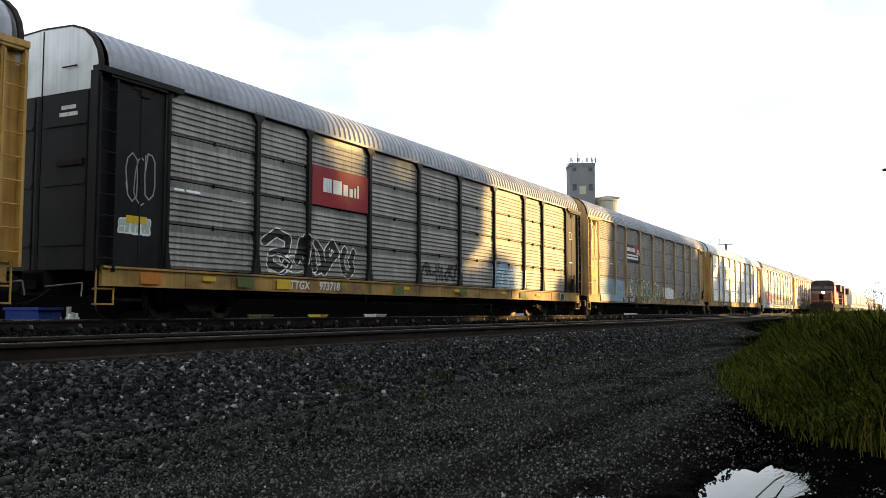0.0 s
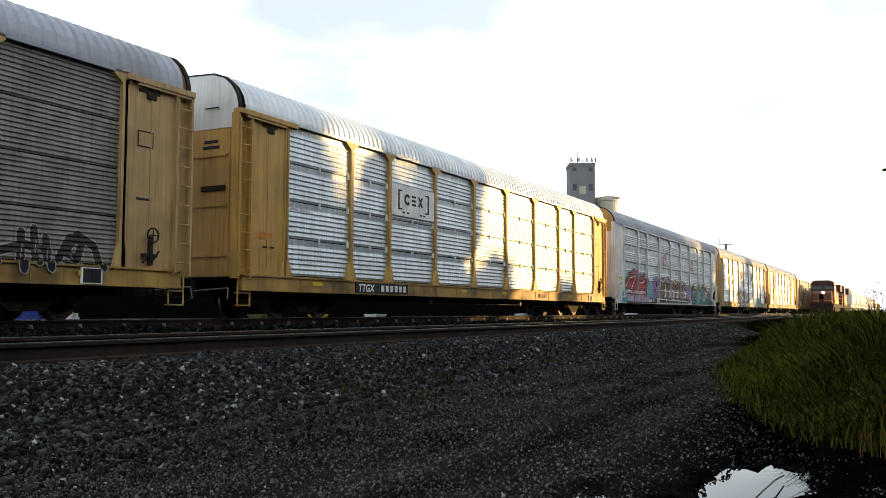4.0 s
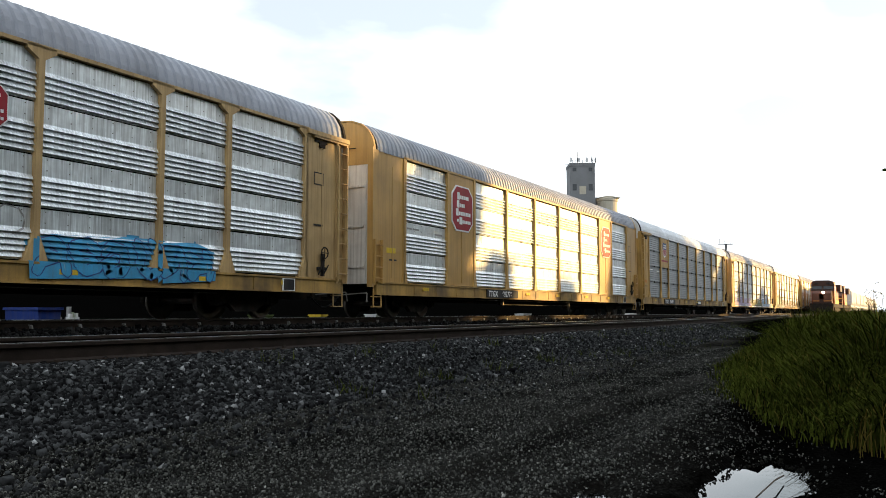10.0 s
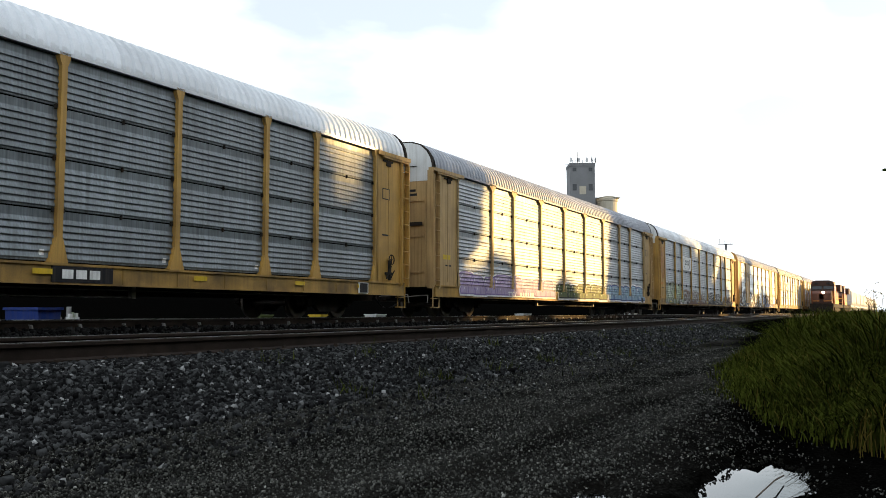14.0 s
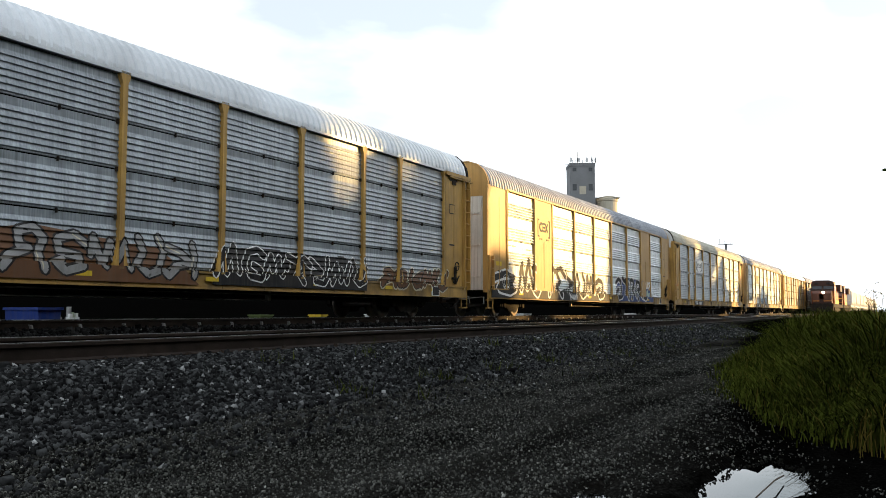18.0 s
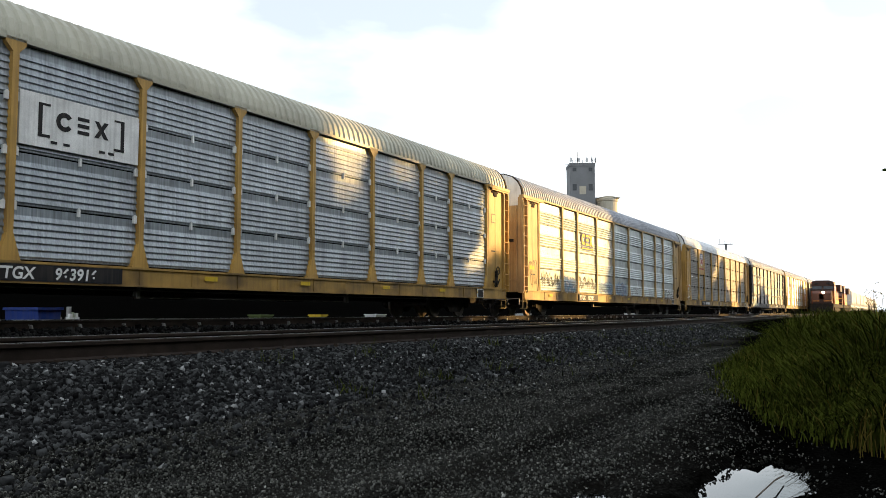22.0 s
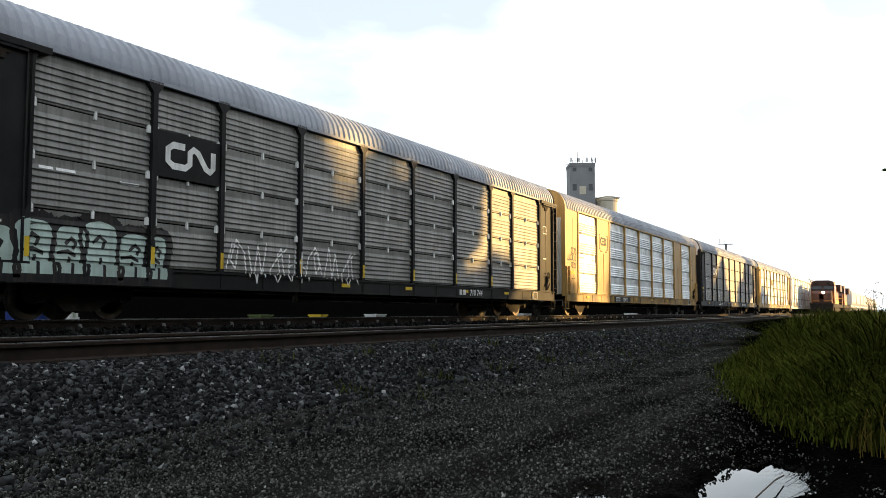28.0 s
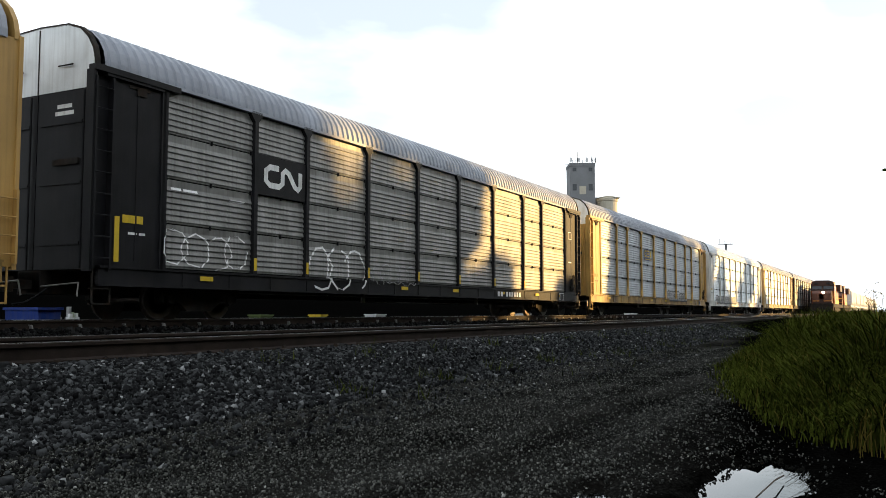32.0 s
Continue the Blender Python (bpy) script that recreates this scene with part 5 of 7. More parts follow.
    # 3
    c = add_car(3, autorack("yellow autorack with clean bluish galvanised panels", GALV, YELLOW, YELLOW, ROOF_BRIGHT, head=0.28, foot=0.24, clips="white"), -0.12)
    reporting(c, "", 5.0)
    bars(c, "plain", 18.6, 0.79, (0.22, 0.22, 0.26), 0.16, "brown", 0.05, "sill_lettering", -1.622)
    logo(c, "bracket_white", 6.86, 9.52, 3.15, 4.12)
    # 4
    c = add_car(4, autorack("white and grey autorack covered in large colourful graffiti", GALV_GREY, OFFWHITE, OFFWHITE, ROOF_GREY, "banded", wye=True, ladder=False, top=YELLOW), 0.08)
    st = "banded"
    painted("graffiti_background", [[(1.1, 0.72), (1.3, 1.1), (1.75, 1.5), (1.9, 2.1), (2.3, 2.2), (2.6, 2.55), (3.4, 2.5), (5.0, 2.55), (6.9, 2.0), (7.6, 1.95), (7.9, 1.4), (7.7, 0.72)]], PAINT["teal"], c, st, 0.003)
    red = ([(2.15, 1.2), (2.1, 1.7), (2.4, 2.05), (2.75, 2.3), (3.4, 2.55), (4.1, 2.68), (4.6, 2.5), (4.8, 2.0), (5.0, 1.6), (4.95, 1.2)], [(4.95, 1.2), (5.05, 1.8), (5.2, 2.2), (5.4, 2.55), (5.62, 2.15), (5.8, 2.45), (6.2, 2.5), (6.3, 2.1), (6.9, 2.2), (6.55, 1.8), (6.45, 1.2)])
    pink = ([(2.1, 0.74), (2.1, 1.45), (2.7, 1.52), (3.5, 1.45), (3.7, 1.1), (3.5, 0.74)], [(3.5, 0.74), (3.65, 1.4), (4.2, 1.48), (4.9, 1.4), (5.0, 0.9), (4.8, 0.74)], [(4.9, 0.74), (5.0, 1.42), (5.7, 1.5), (6.5, 1.4), (6.9, 1.1), (6.6, 0.74)])
    painted("graffiti_letters", red, PAINT["red"], c, st, 0.005)
    painted("graffiti_shading", pink, PAINT["pink"], c, st, 0.0062)
    painted("graffiti_shadow", [[(px, min(pz, 1.02 + 0.05 * math.sin(9 * px))) for px, pz in o] for o in pink], PAINT["lilac"], c, st, 0.007)
    inner = ([(2.3, 1.75), (2.9, 2.2), (3.9, 2.35)], [(3.3, 1.6), (3.9, 2.05), (4.3, 2.6)], [(5.1, 2.0), (5.6, 2.0), (6.2, 2.15)], [(2.5, 1.0), (2.9, 1.3), (3.4, 1.1)], [(3.9, 1.3), (4.1, 0.95), (4.6, 1.2)], [(5.3, 1.2), (5.7, 1.0), (6.1, 1.3), (6.5, 1.1)])
    painted("graffiti_outline", sum((stroke(o, 0.075, True) for o in red + pink), []) + sum((stroke(o, 0.06) for o in inner), []), PAINT["black"], c, st, 0.008)
    painted("graffiti_highlights", sum((stroke([(px + 0.07, pz - 0.1) for px, pz in o], 0.05) for o in inner[:3]), []) + stroke([(2.2, 1.15), (2.35, 1.35), (3.1, 1.4)], 0.05) + stroke([(5.1, 1.1), (5.4, 1.35)], 0.05), PAINT["white"], c, st, 0.0095)
    painted("graffiti_background", [[(7.9, 1.0), (7.8, 1.7), (8.1, 2.3), (9.0, 2.4), (9.9, 2.2), (9.6, 1.0)], [(16.9, 0.9), (16.8, 2.0), (17.4, 2.25), (18.3, 2.1), (18.5, 1.5), (18.2, 0.9)]], PAINT["purple"], c, st, 0.003)
    painted("graffiti_letters", [[(9.0, 0.78), (9.6, 2.35), (12.0, 2.5), (12.3, 2.3), (17.0, 2.35), (17.3, 0.78)]], PAINT["brown"], c, st, 0.005)
    painted("graffiti_outline", sum((stroke([(9.2 + 1.75 * i, 0.82), (9.75 + 1.75 * i, 2.4), (10.6 + 1.75 * i, 2.05), (11.3 + 1.75 * i, 2.45)], 0.085) for i in range(5)), []) + stroke([(8.7, 1.0), (17.6, 0.9)], 0.07) + stroke([(9.0, 1.55), (17.2, 1.5)], 0.05), PAINT["white"], c, st, 0.008)
    painted("graffiti_highlights", [rect(10.9 + 1.12 * i, 11.35 + 1.12 * i, 1.15, 1.62) for i in range(6)], PAINT["white"], c, st, 0.010)
    painted("graffiti_spots", [[(11.0 + 1.12 * i + 0.12 * math.cos(a), 1.38 + 0.14 * math.sin(a)) for a in (0.3, 1.3, 2.4, 3.5, 4.6, 5.6)] for i in range(6)] + [[(8.5 + 0.5 * i + 0.16 * math.cos(a), 1.5 + 0.4 * (i % 2) + 0.2 * math.sin(a)) for a in (0, 1, 2, 3, 4, 5)] for i in range(2)], PAINT["black"], c, st, 0.012)
    painted("graffiti_shadow", [[(9.3 + 1.75 * i, 0.8), (9.5 + 1.75 * i, 1.2), (10.7 + 1.75 * i, 0.95), (10.9 + 1.75 * i, 0.8)] for i in range(5)], PAINT["black"], c, st, 0.0065)
    humps = [(18.55, 0.9), (18.6, 1.3), (18.9, 1.95), (19.25, 2.25), (19.6, 2.2), (19.9, 1.95), (20.6, 1.9), (21.1, 1.98), (21.4, 2.32), (21.75, 2.32), (21.95, 1.95), (22.4, 2.0), (22.7, 2.38), (23.0, 2.32), (23.25, 1.95), (23.7, 2.0), (24.0, 2.22), (24.4, 1.86), (24.9, 1.76), (25.3, 1.92), (25.6, 1.6), (26.1, 1.5), (26.3, 1.1)]
    painted("graffiti_background", [humps + [(26.5, 0.74), (18.6, 0.74)]], PAINT["black"], c, st, 0.003)
    painted("graffiti_rim", rounded(humps, 0.075), PAINT["yellow"], c, st, 0.0042)
    painted("graffiti_fill", [[(18.9, 0.75), (19.2, 1.4), (19.7, 1.75), (21.2, 1.84), (22.6, 1.9), (23.8, 1.86), (24.7, 1.72), (26.0, 1.45), (26.2, 0.75)]], PAINT["green"], c, st, 0.0060)
    painted("graffiti_shading", [[(20.9, 1.2), (21.1, 1.75), (21.75, 1.8), (21.9, 1.25)]], PAINT["grey"], c, st, 0.0072)
    painted("graffiti_shading", [[(23.4, 1.3), (23.6, 1.76), (24.5, 1.66), (24.7, 1.35)]], PAINT["grey"], c, st, 0.0072)
    painted("graffiti_shading", [[(19.9, 0.76), (20.2, 1.2), (21.0, 1.15), (21.2, 0.76)], [(22.2, 0.9), (22.5, 1.4), (23.2, 1.3), (23.3, 0.95)]], PAINT["teal"], c, st, 0.0072)
    painted("graffiti_shading", [[(19.4, 0.9), (19.6, 1.3), (20.1, 1.25), (20.0, 0.95)], [(21.3, 0.8), (21.5, 1.2), (22.0, 1.1), (21.9, 0.8)], [(24.4, 0.78), (24.6, 1.2), (25.4, 1.15), (25.5, 0.8)]], PAINT["black"], c, st, 0.0076)
    for k, way in enumerate((((18.95, 0.85), (19.35, 1.3), (19.4, 1.65), (20.9, 1.8), (21.1, 1.3), (20.3, 1.35), (20.5, 0.85)), ((21.9, 1.82), (22.0, 1.2), (21.4, 0.9), (22.6, 0.8)), ((22.1, 1.55), (22.6, 1.84), (22.9, 1.5), (22.5, 1.2), (23.1, 0.95), (23.0, 0.76)), ((23.3, 1.85), (23.5, 1.25), (24.6, 1.2), (25.9, 1.42)), ((24.0, 1.0), (24.9, 1.05), (25.2, 0.8)), ((24.7, 1.7), (24.9, 1.4), (25.9, 1.25), (26.0, 0.85)))):
        painted("graffiti_line", rounded(way, 0.045), PAINT["ice_blue"], c, st, 0.0088)
    for xx in (10.5, 18.6):
        logo(c, "octagon", xx, xx + 0.75, 3.15, 3.9)
    part("number_board", Shape().box(6.6 - HALF, 8.6 - HALF, -1.626, -1.58, 0.71, 1.01), PAINT["black"], c, "black number board on the sill")
    bars(c, st, 6.75, 0.78, (0.18, 0.18, 0.18), 0.17, "white", 0.06, "reporting_mark", -1.627)
    digits(c, "8666", 7.65, 0.77, 0.19, PAINT["white"], -1.631)
    # 5
    c = add_car(5, autorack("tan autorack with bright ribbed panels and graffiti", GALV_PALE, TAN, TAN, ROOF_GREY, "banded", head=0.30, foot=0.26), 0.2)
    for xx in (11.1, 16.9):
        logo(c, "octagon", xx, xx + 0.72, 3.35, 4.1)
    reporting(c, "704969", 7.2)
    painted("graffiti_shadow", [[(9.9, 0.72), (10.0, 1.05), (11.0, 0.9), (12.2, 1.05), (13.4, 0.88), (14.6, 1.02), (15.6, 0.9), (16.0, 0.72)]], PAINT["black"], c, "banded", 0.0035)
    painted("graffiti_background", [[(10.0, 0.72), (9.95, 1.2), (10.4, 1.5), (11.5, 1.3), (13.0, 1.5), (14.5, 1.3), (15.7, 1.15), (15.8, 0.72)]], PAINT["black"], c, "banded", 0.004)
    piece(c, "banded", 10.0, 15.8, 0.78, 2.3, ("snake", "cross", "hook", "fork"), "olive", "black", rim="white", glint="white", fat=0.24, edge=0.06, seed=31, widths=(1.6, 1.3, 1.0, 1.2), tops=(1.0, 0.95, 0.88, 0.82))
    painted("graffiti_background", [[(18.1, 0.76), (18.05, 1.45), (18.6, 1.6), (19.6, 1.5), (20.4, 1.72), (21.4, 1.62), (22.2, 1.7), (22.75, 1.5), (22.7, 0.8)]], PAINT["sky_blue"], c, "banded", 0.003)
    piece(c, "banded", 18.2, 22.7, 0.8, 1.66, ("arch", "snake", "hook", "cup", "knee", "fork"), "sky_blue", "navy", glint="ice_blue", fat=0.2, edge=0.022, seed=32)
    scrawl(c, "banded", 8.2, 9.2, 1.3, 1.9, "black", 33, 0.05, 3)
    scrawl(c, "banded", 15.6, 18.0, 1.5, 2.0, "grey", 34, 0.035, 4)
    # 6
    c = add_car(6, autorack("yellow autorack with banded bright panels and flush yellow sheets", GALV_PALE, ORANGE_YELLOW, ORANGE_YELLOW, ROOF_GREY, "banded", head=0.09, foot=0.16, solid=((4.8, 6.7), (21.2, 23.1)), ladder=False, top=ORANGE_YELLOW), 0.15)
    logo(c, "octagon", 4.95, 6.55, 3.0, 4.6, -1.60)
    logo(c, "octagon", 21.35, 22.95, 3.0, 4.6, -1.60)
    reporting(c, "692776", 7.8)
    # 7
    c = add_car(7, autorack("yellow autorack with blue-grey panels and shield board", GALV_SLATE, YELLOW, YELLOW, ROOF_BRIGHT, head=0.12, foot=0.2), -0.2)
    logo(c, "shield", 4.80, 6.66, 3.05, 4.94)
    reporting(c, "254889", 5.5)
    part("number_board", Shape().box(15.2 - HALF, 16.55 - HALF, -1.621, -1.58, 0.71, 1.01), PAINT["black"], c, "black emblem board on the sill")
    bars(c, "plain", 15.4, 0.78, (0.24, 0.24, 0.24), 0.17, "white", 0.06, "sill_lettering", -1.622)
    for k in range(3):
        painted("torn_strip", [rect(15.0 + 2.9 * k, 15.1 + 2.9 * k, 1.2, 1.3)], PAINT["white"], c, "plain")
    # 8
    c = add_car(8, autorack("tan autorack with grey panels and lilac graffiti", GALV_BLUE, TAN, TAN, ROOF_GREY, top=SILVER), -0.04)
    graffiti(c, "plain", 2.0, 11.0, 0.8, 1.65, 8, "lilac", "purple", "white", seed=41, width=0.05)
    graffiti(c, "plain", 11.6, 18.5, 0.8, 1.6, 7, "sage", "black", "white", seed=42, width=0.06)
    graffiti(c, "plain", 18.9, 25.7, 0.8, 1.7, 6, "ice_blue", "navy", "white", seed=43, width=0.06)
    reporting(c, "", 6.0, False)
    # 9
    c = add_car(9, autorack("yellow autorack with dense green and white graffiti", GALV_BLUE, YELLOW, YELLOW, ROOF_BRIGHT, head=0.12, foot=0.17), -0.02)
    logo(c, "bracket_white", 6.86, 9.52, 3.15, 4.12)
    painted("graffiti_background", [[(1.7, 0.76), (1.8, 1.9), (2.6, 1.75), (3.4, 2.2), (4.4, 1.85), (5.4, 2.05), (6.4, 1.8), (7.0, 1.6), (6.9, 0.76)]], PAINT["sage"], c, "plain", 0.003)
    piece(c, "plain", 1.7, 7.0, 0.8, 2.2, ("cup", "spike", "knee", "table", "saw", "arch"), "pale_green", "black", rim="grey", glint="white", fat=0.24, edge=0.045, seed=51, lean=0.1)
    painted("graffiti_background", [[(7.0, 0.76), (7.0, 1.7), (8.2, 1.8), (9.4, 1.55), (10.6, 1.75), (12.2, 1.6), (13.6, 1.5), (14.6, 0.76)]], PAINT["brown"], c, "plain", 0.003)
    piece(c, "plain", 7.1, 14.6, 0.82, 1.78, ("hook", "knee", "spike", "arch", "snake", "saw", "cup", "fork"), "grey", "black", glint="cream", fat=0.15, edge=0.04, seed=52, lean=0.15)
    painted("graffiti_background", [[(15.0, 0.78), (15.3, 1.6), (16.6, 1.72), (18.6, 1.66), (20.2, 1.7), (21.3, 1.3), (21.2, 0.78)]], PAINT["black"], c, "plain", 0.003)
    piece(c, "plain", 15.0, 21.3, 0.84, 1.76, ("spike", "hook", "saw", "table", "knee", "saw", "cup"), "black", "white", fat=0.15, edge=0.032, seed=53, lean=0.2)
    piece(c, "plain", 22.0, 26.2, 0.85, 1.6, ("arch", "hook", "knee", "saw", "cup"), "brown", "black", rim="cream", fat=0.15, edge=0.03, seed=54, lean=0.2)
    scrawl(c, "plain", 0.75, 1.6, 2.3, 4.3, "red", 55, 0.03, 4)
    reporting(c, "254073", 5.5)
    # 10
    c = add_car(10, autorack("yellow autorack with banded panels and black and white graffiti", GALV_PALE, ORANGE_YELLOW, ORANGE_YELLOW, ROOF_GREY, "banded", head=0.09, foot=0.16, solid=((4.8, 6.7), (21.2, 23.1)), ladder=False, top=ORANGE_YELLOW), 0.1)
    logo(c, "bracket_plain", 4.75, 6.7, 3.15, 4.35, -1.58)
    painted("graffiti_background", [[(0.3, 0.72), (0.35, 1.15)] + [(0.9 + 0.85 * k, 1.25 + 0.16 * math.sin(2.1 * k)) for k in range(16)] + [(14.5, 1.2), (14.6, 0.72)]], PAINT["black"], c, "banded", 0.003)
    piece(c, "banded", 0.6, 14.2, 0.8, 2.4, ("snake", "spike", "fork", "table", "arch", "cup", "saw", "hook"), "black", "white", fat=0.25, edge=0.085, seed=62, widths=(1.6, 1.1, 1.3, 1.3, 1.0, 0.9, 1.1, 0.9), tops=(0.62, 1.0, 0.98, 0.92, 0.86, 0.8, 0.82, 0.7), crease=False)
    painted("graffiti_spiral", sum((ring(px, pz, r0 - 0.035, r0, a, a + 290, 12) for px, pz, r0, a in ((1.7, 1.35, 0.30, 20), (1.7, 1.35, 0.17, 120), (6.4, 1.2, 0.26, 200), (8.7, 1.15, 0.28, 300), (12.9, 1.2, 0.24, 60))), []), PAINT["white"], c, "banded", 0.0100)
    painted("graffiti_background", [[(16.4, 0.74), (16.2, 1.4), (16.6, 1.95), (18.4, 2.1), (20.0, 2.05), (21.6, 2.0), (22.2, 1.6), (23.4, 1.3), (23.6, 0.8)]], PAINT["navy"], c, "banded", 0.003)
    piece(c, "banded", 16.3, 22.4, 0.8, 2.15, ("hook", "table", "knee", "knee", "snake"), "black", "white", fat=0.22, edge=0.07, seed=63, tops=(0.95, 1.0, 0.97, 0.93, 0.86), crease=False)
    painted("graffiti_spiral", sum((ring(px, 1.72, r0 - 0.035, r0, a, a + 300, 12) for px in (19.2, 20.4) for r0, a in ((0.2, 40), (0.1, 160))), []), PAINT["white"], c, "banded", 0.0100)
    painted("graffiti_letters", stroke([(22.1, 1.95), (22.15, 1.6), (22.4, 1.6), (22.45, 1.95)], 0.1) + stroke([(22.95, 1.95), (22.65, 1.9), (22.9, 1.75), (22.65, 1.6)], 0.1) + stroke([(23.15, 1.95), (23.15, 1.6)], 0.1) + stroke([(23.45, 1.95), (23.2, 1.78), (23.5, 1.6)], 0.1), PAINT["white"], c, "banded", 0.006, -1.58)
    arrow = [(22.2, 1.45), (22.55, 1.5), (22.6, 1.3), (22.95, 1.35), (22.85, 1.05), (22.5, 0.95), (22.4, 1.15), (22.15, 1.1)]
    painted("graffiti_rim", stroke(arrow, 0.26, True) + [arrow], PAINT["navy"], c, "banded", 0.004, -1.575)
    painted("graffiti_letters", [arrow], PAINT["mint"], c, "banded", 0.007, -1.575)
    scrawl(c, "banded", 23.5, 25.7, 1.8, 2.25, "black", 65, 0.035, 6)
    scrawl(c, "banded", 23.6, 25.5, 1.2, 1.7, "black", 66, 0.03, 5)
    digits(c, "694509", 8.75, 0.75, 0.24, PAINT["white"], -1.634)
    # 11
    c = add_car(11, autorack("yellow autorack with bright panels and white signboard", GALV_BLUE, YELLOW, YELLOW, ROOF_CREAM, "plain", head=0.2, foot=0.22, clips="white"), 0.05)
    logo(c, "bracket_white", 6.86, 9.52, 3.15, 4.12)
    reporting(c, "963916", 6.4)
    # 12
    c = add_car(12, autorack("tan autorack with grey panels and yellow emblem", GALV_TEAL, TAN, TAN, ROOF_GREY, "banded", head=0.13, foot=0.17), 0.1)
    logo(c, "letters_yellow", 6.4, 10.0, 2.75, 4.45, -1.56)
    reporting(c, "982986", 6.8)
    for x0, x1, forms, sd in ((2.1, 4.4, ("comb", "loop", "curl", "spike"), 71), (7.0, 9.4, ("loop", "curl", "comb", "loop"), 75)):
        piece(c, "banded", x0, x1, 1.25, 2.0, forms, "black", "black", fat=0.05, edge=0.008, seed=sd, crease=False)
    piece(c, "banded", 4.9, 6.65, 1.1, 1.85, ("table", "fork", "hook"), "ice_blue", "navy", rim="white", fat=0.14, edge=0.03, seed=72)
    piece(c, "banded", 10.0, 12.3, 1.1, 1.75, ("snake", "saw", "knee", "hook"), "ice_blue", "navy", glint="white", fat=0.13, edge=0.028, seed=77)
    piece(c, "banded", 12.9, 15.0, 1.08, 1.75, ("spike", "cross", "snake", "cross"), "grey", "navy", rim="ice_blue", fat=0.07, edge=0.03, seed=78)
    scrawl(c, "banded", 0.75, 1.6, 1.3, 2.3, "black", 76, 0.035, 4)
    scrawl(c, "banded", 15.8, 17.8, 1.2, 1.55, "black", 79, 0.03, 5)
    scrawl(c, "banded", 18.5, 20.6, 1.15, 1.5, "grey", 80, 0.03, 5)
    piece(c, "banded", 22.6, 25.9, 0.95, 1.7, ("hook", "cup", "eye", "cross"), "black", "white", fat=0.08, edge=0.02, seed=74)
    # 13
    c = add_car(13, autorack("yellow autorack with brownish panels and shield board", GALV_BROWN, YELLOW, YELLOW, ROOF_BRIGHT, "plain", head=0.12, foot=0.2), 0.05)
    logo(c, "shield", 4.80, 6.66, 3.05, 4.94)
    reporting(c, "", 5.6)
    scrawl(c, "plain", 0.7, 1.7, 1.2, 2.1, "white", 81, 0.08, 2)
    scrawl(c, "plain", 0.75, 1.75, 1.15, 2.0, "black", 82, 0.05, 2)
    # 14
    c = add_car(14, autorack("black autorack with grimy grey panels and pale bubble graffiti", GALV_DARK, BLACK, BLACK, ROOF_GREY, head=0.19, foot=0.08, clips="white"), -0.02)
    logo(c, "ribbon", 4.8, 6.66, 3.02, 4.0)
    graffiti(c, "plain", 1.0, 5.1, 0.78, 1.95, 6, "mint", "black", seed=91, width=0.085, outer="black", widths=(0.9, 1.1, 0.9, 1.1, 1.0, 0.7))
    piece(c, "plain", 6.9, 12.2, 0.85, 1.95, ("curl", "spike", "loop", "comb", "curl", "spike", "loop"), "white", "white", fat=0.035, edge=0.003, seed=92, crease=False)
    for p in POSTS[:8]:
        bars(c, "plain", p - 0.05, 1.15, (0.10,), 0.36, "yellow", 0, "reflector", -1.602)
    bars(c, "plain", 0.55, 1.2, (0.13,), 0.55, "yellow", 0, "reflector", -1.63)
    reporting(c, "710 744", 18.0, False, marks="")
    # 15
    c = add_car(15, autorack("yellow autorack with banded panels and black tags", GALV_PALE, ORANGE_YELLOW, ORANGE_YELLOW, ROOF_GREY, "banded", head=0.09, foot=0.16, solid=((4.8, 6.7), (21.2, 23.1)), ladder=False, top=ORANGE_YELLOW), -0.2)
    logo(c, "bracket_plain", 4.75, 6.7, 3.15, 4.35, -1.58)
    scrawl(c, "banded", 0.9, 1.5, 2.9, 3.2, "black", 101, 0.06, 3)
    scrawl(c, "banded", 0.35, 1.5, 2.6, 2.85, "black", 102, 0.05, 5)
    scrawl(c, "banded", 0.9, 1.45, 2.25, 2.5, "black", 103, 0.05, 3)
    reporting(c, "692462", 7.6, marks="CTTX")
    # 16
    c = add_car(16, autorack("black autorack with dark ribbed panels and chalky tags", GALV_DARK, BLACK, BLACK, ROOF_GREY, head=0.19, foot=0.08), -0.07)
    logo(c, "ribbon", 4.8, 6.66, 3.02, 4.0)
    scrawl(c, "plain", 1.9, 4.5, 1.15, 1.9, "white", 111, 0.035, 4)
    scrawl(c, "plain", 7.0, 9.4, 0.75, 1.9, "white", 112, 0.06, 3)
    scrawl(c, "plain", 10.0, 12.4, 1.0, 1.6, "grey", 113, 0.03, 5)
    bars(c, "plain", 0.55, 1.15, (0.12,), 0.9, "yellow", 0, "reflector", -1.63)
    for p in POSTS[1:8]:
        bars(c, "plain", p - 0.05, 1.15, (0.10,), 0.3, "yellow", 0, "reflector", -1.602)
    reporting(c, "", 18.0, False, marks="")
    # the last cars in view
    c = add_car(17, autorack("yellow autorack with grey panels", GALV_BLUE, YELLOW, YELLOW, ROOF_GREY))
    logo(c, "letters_yellow", 9.3, 12.9, 2.95, 4.3, -1.56)
    graffiti(c, "plain", 16.0, 21.0, 0.9, 1.6, 6, "grey", "black", seed=121)
    c = add_car(18, autorack("pale autorack with white posts and light panels", GALV, OFFWHITE, OFFWHITE, ROOF_BRIGHT, wye=True))
    graffiti(c, "plain", 3.0, 12.0, 0.9, 1.6, 8, "grey", "black", seed=122)
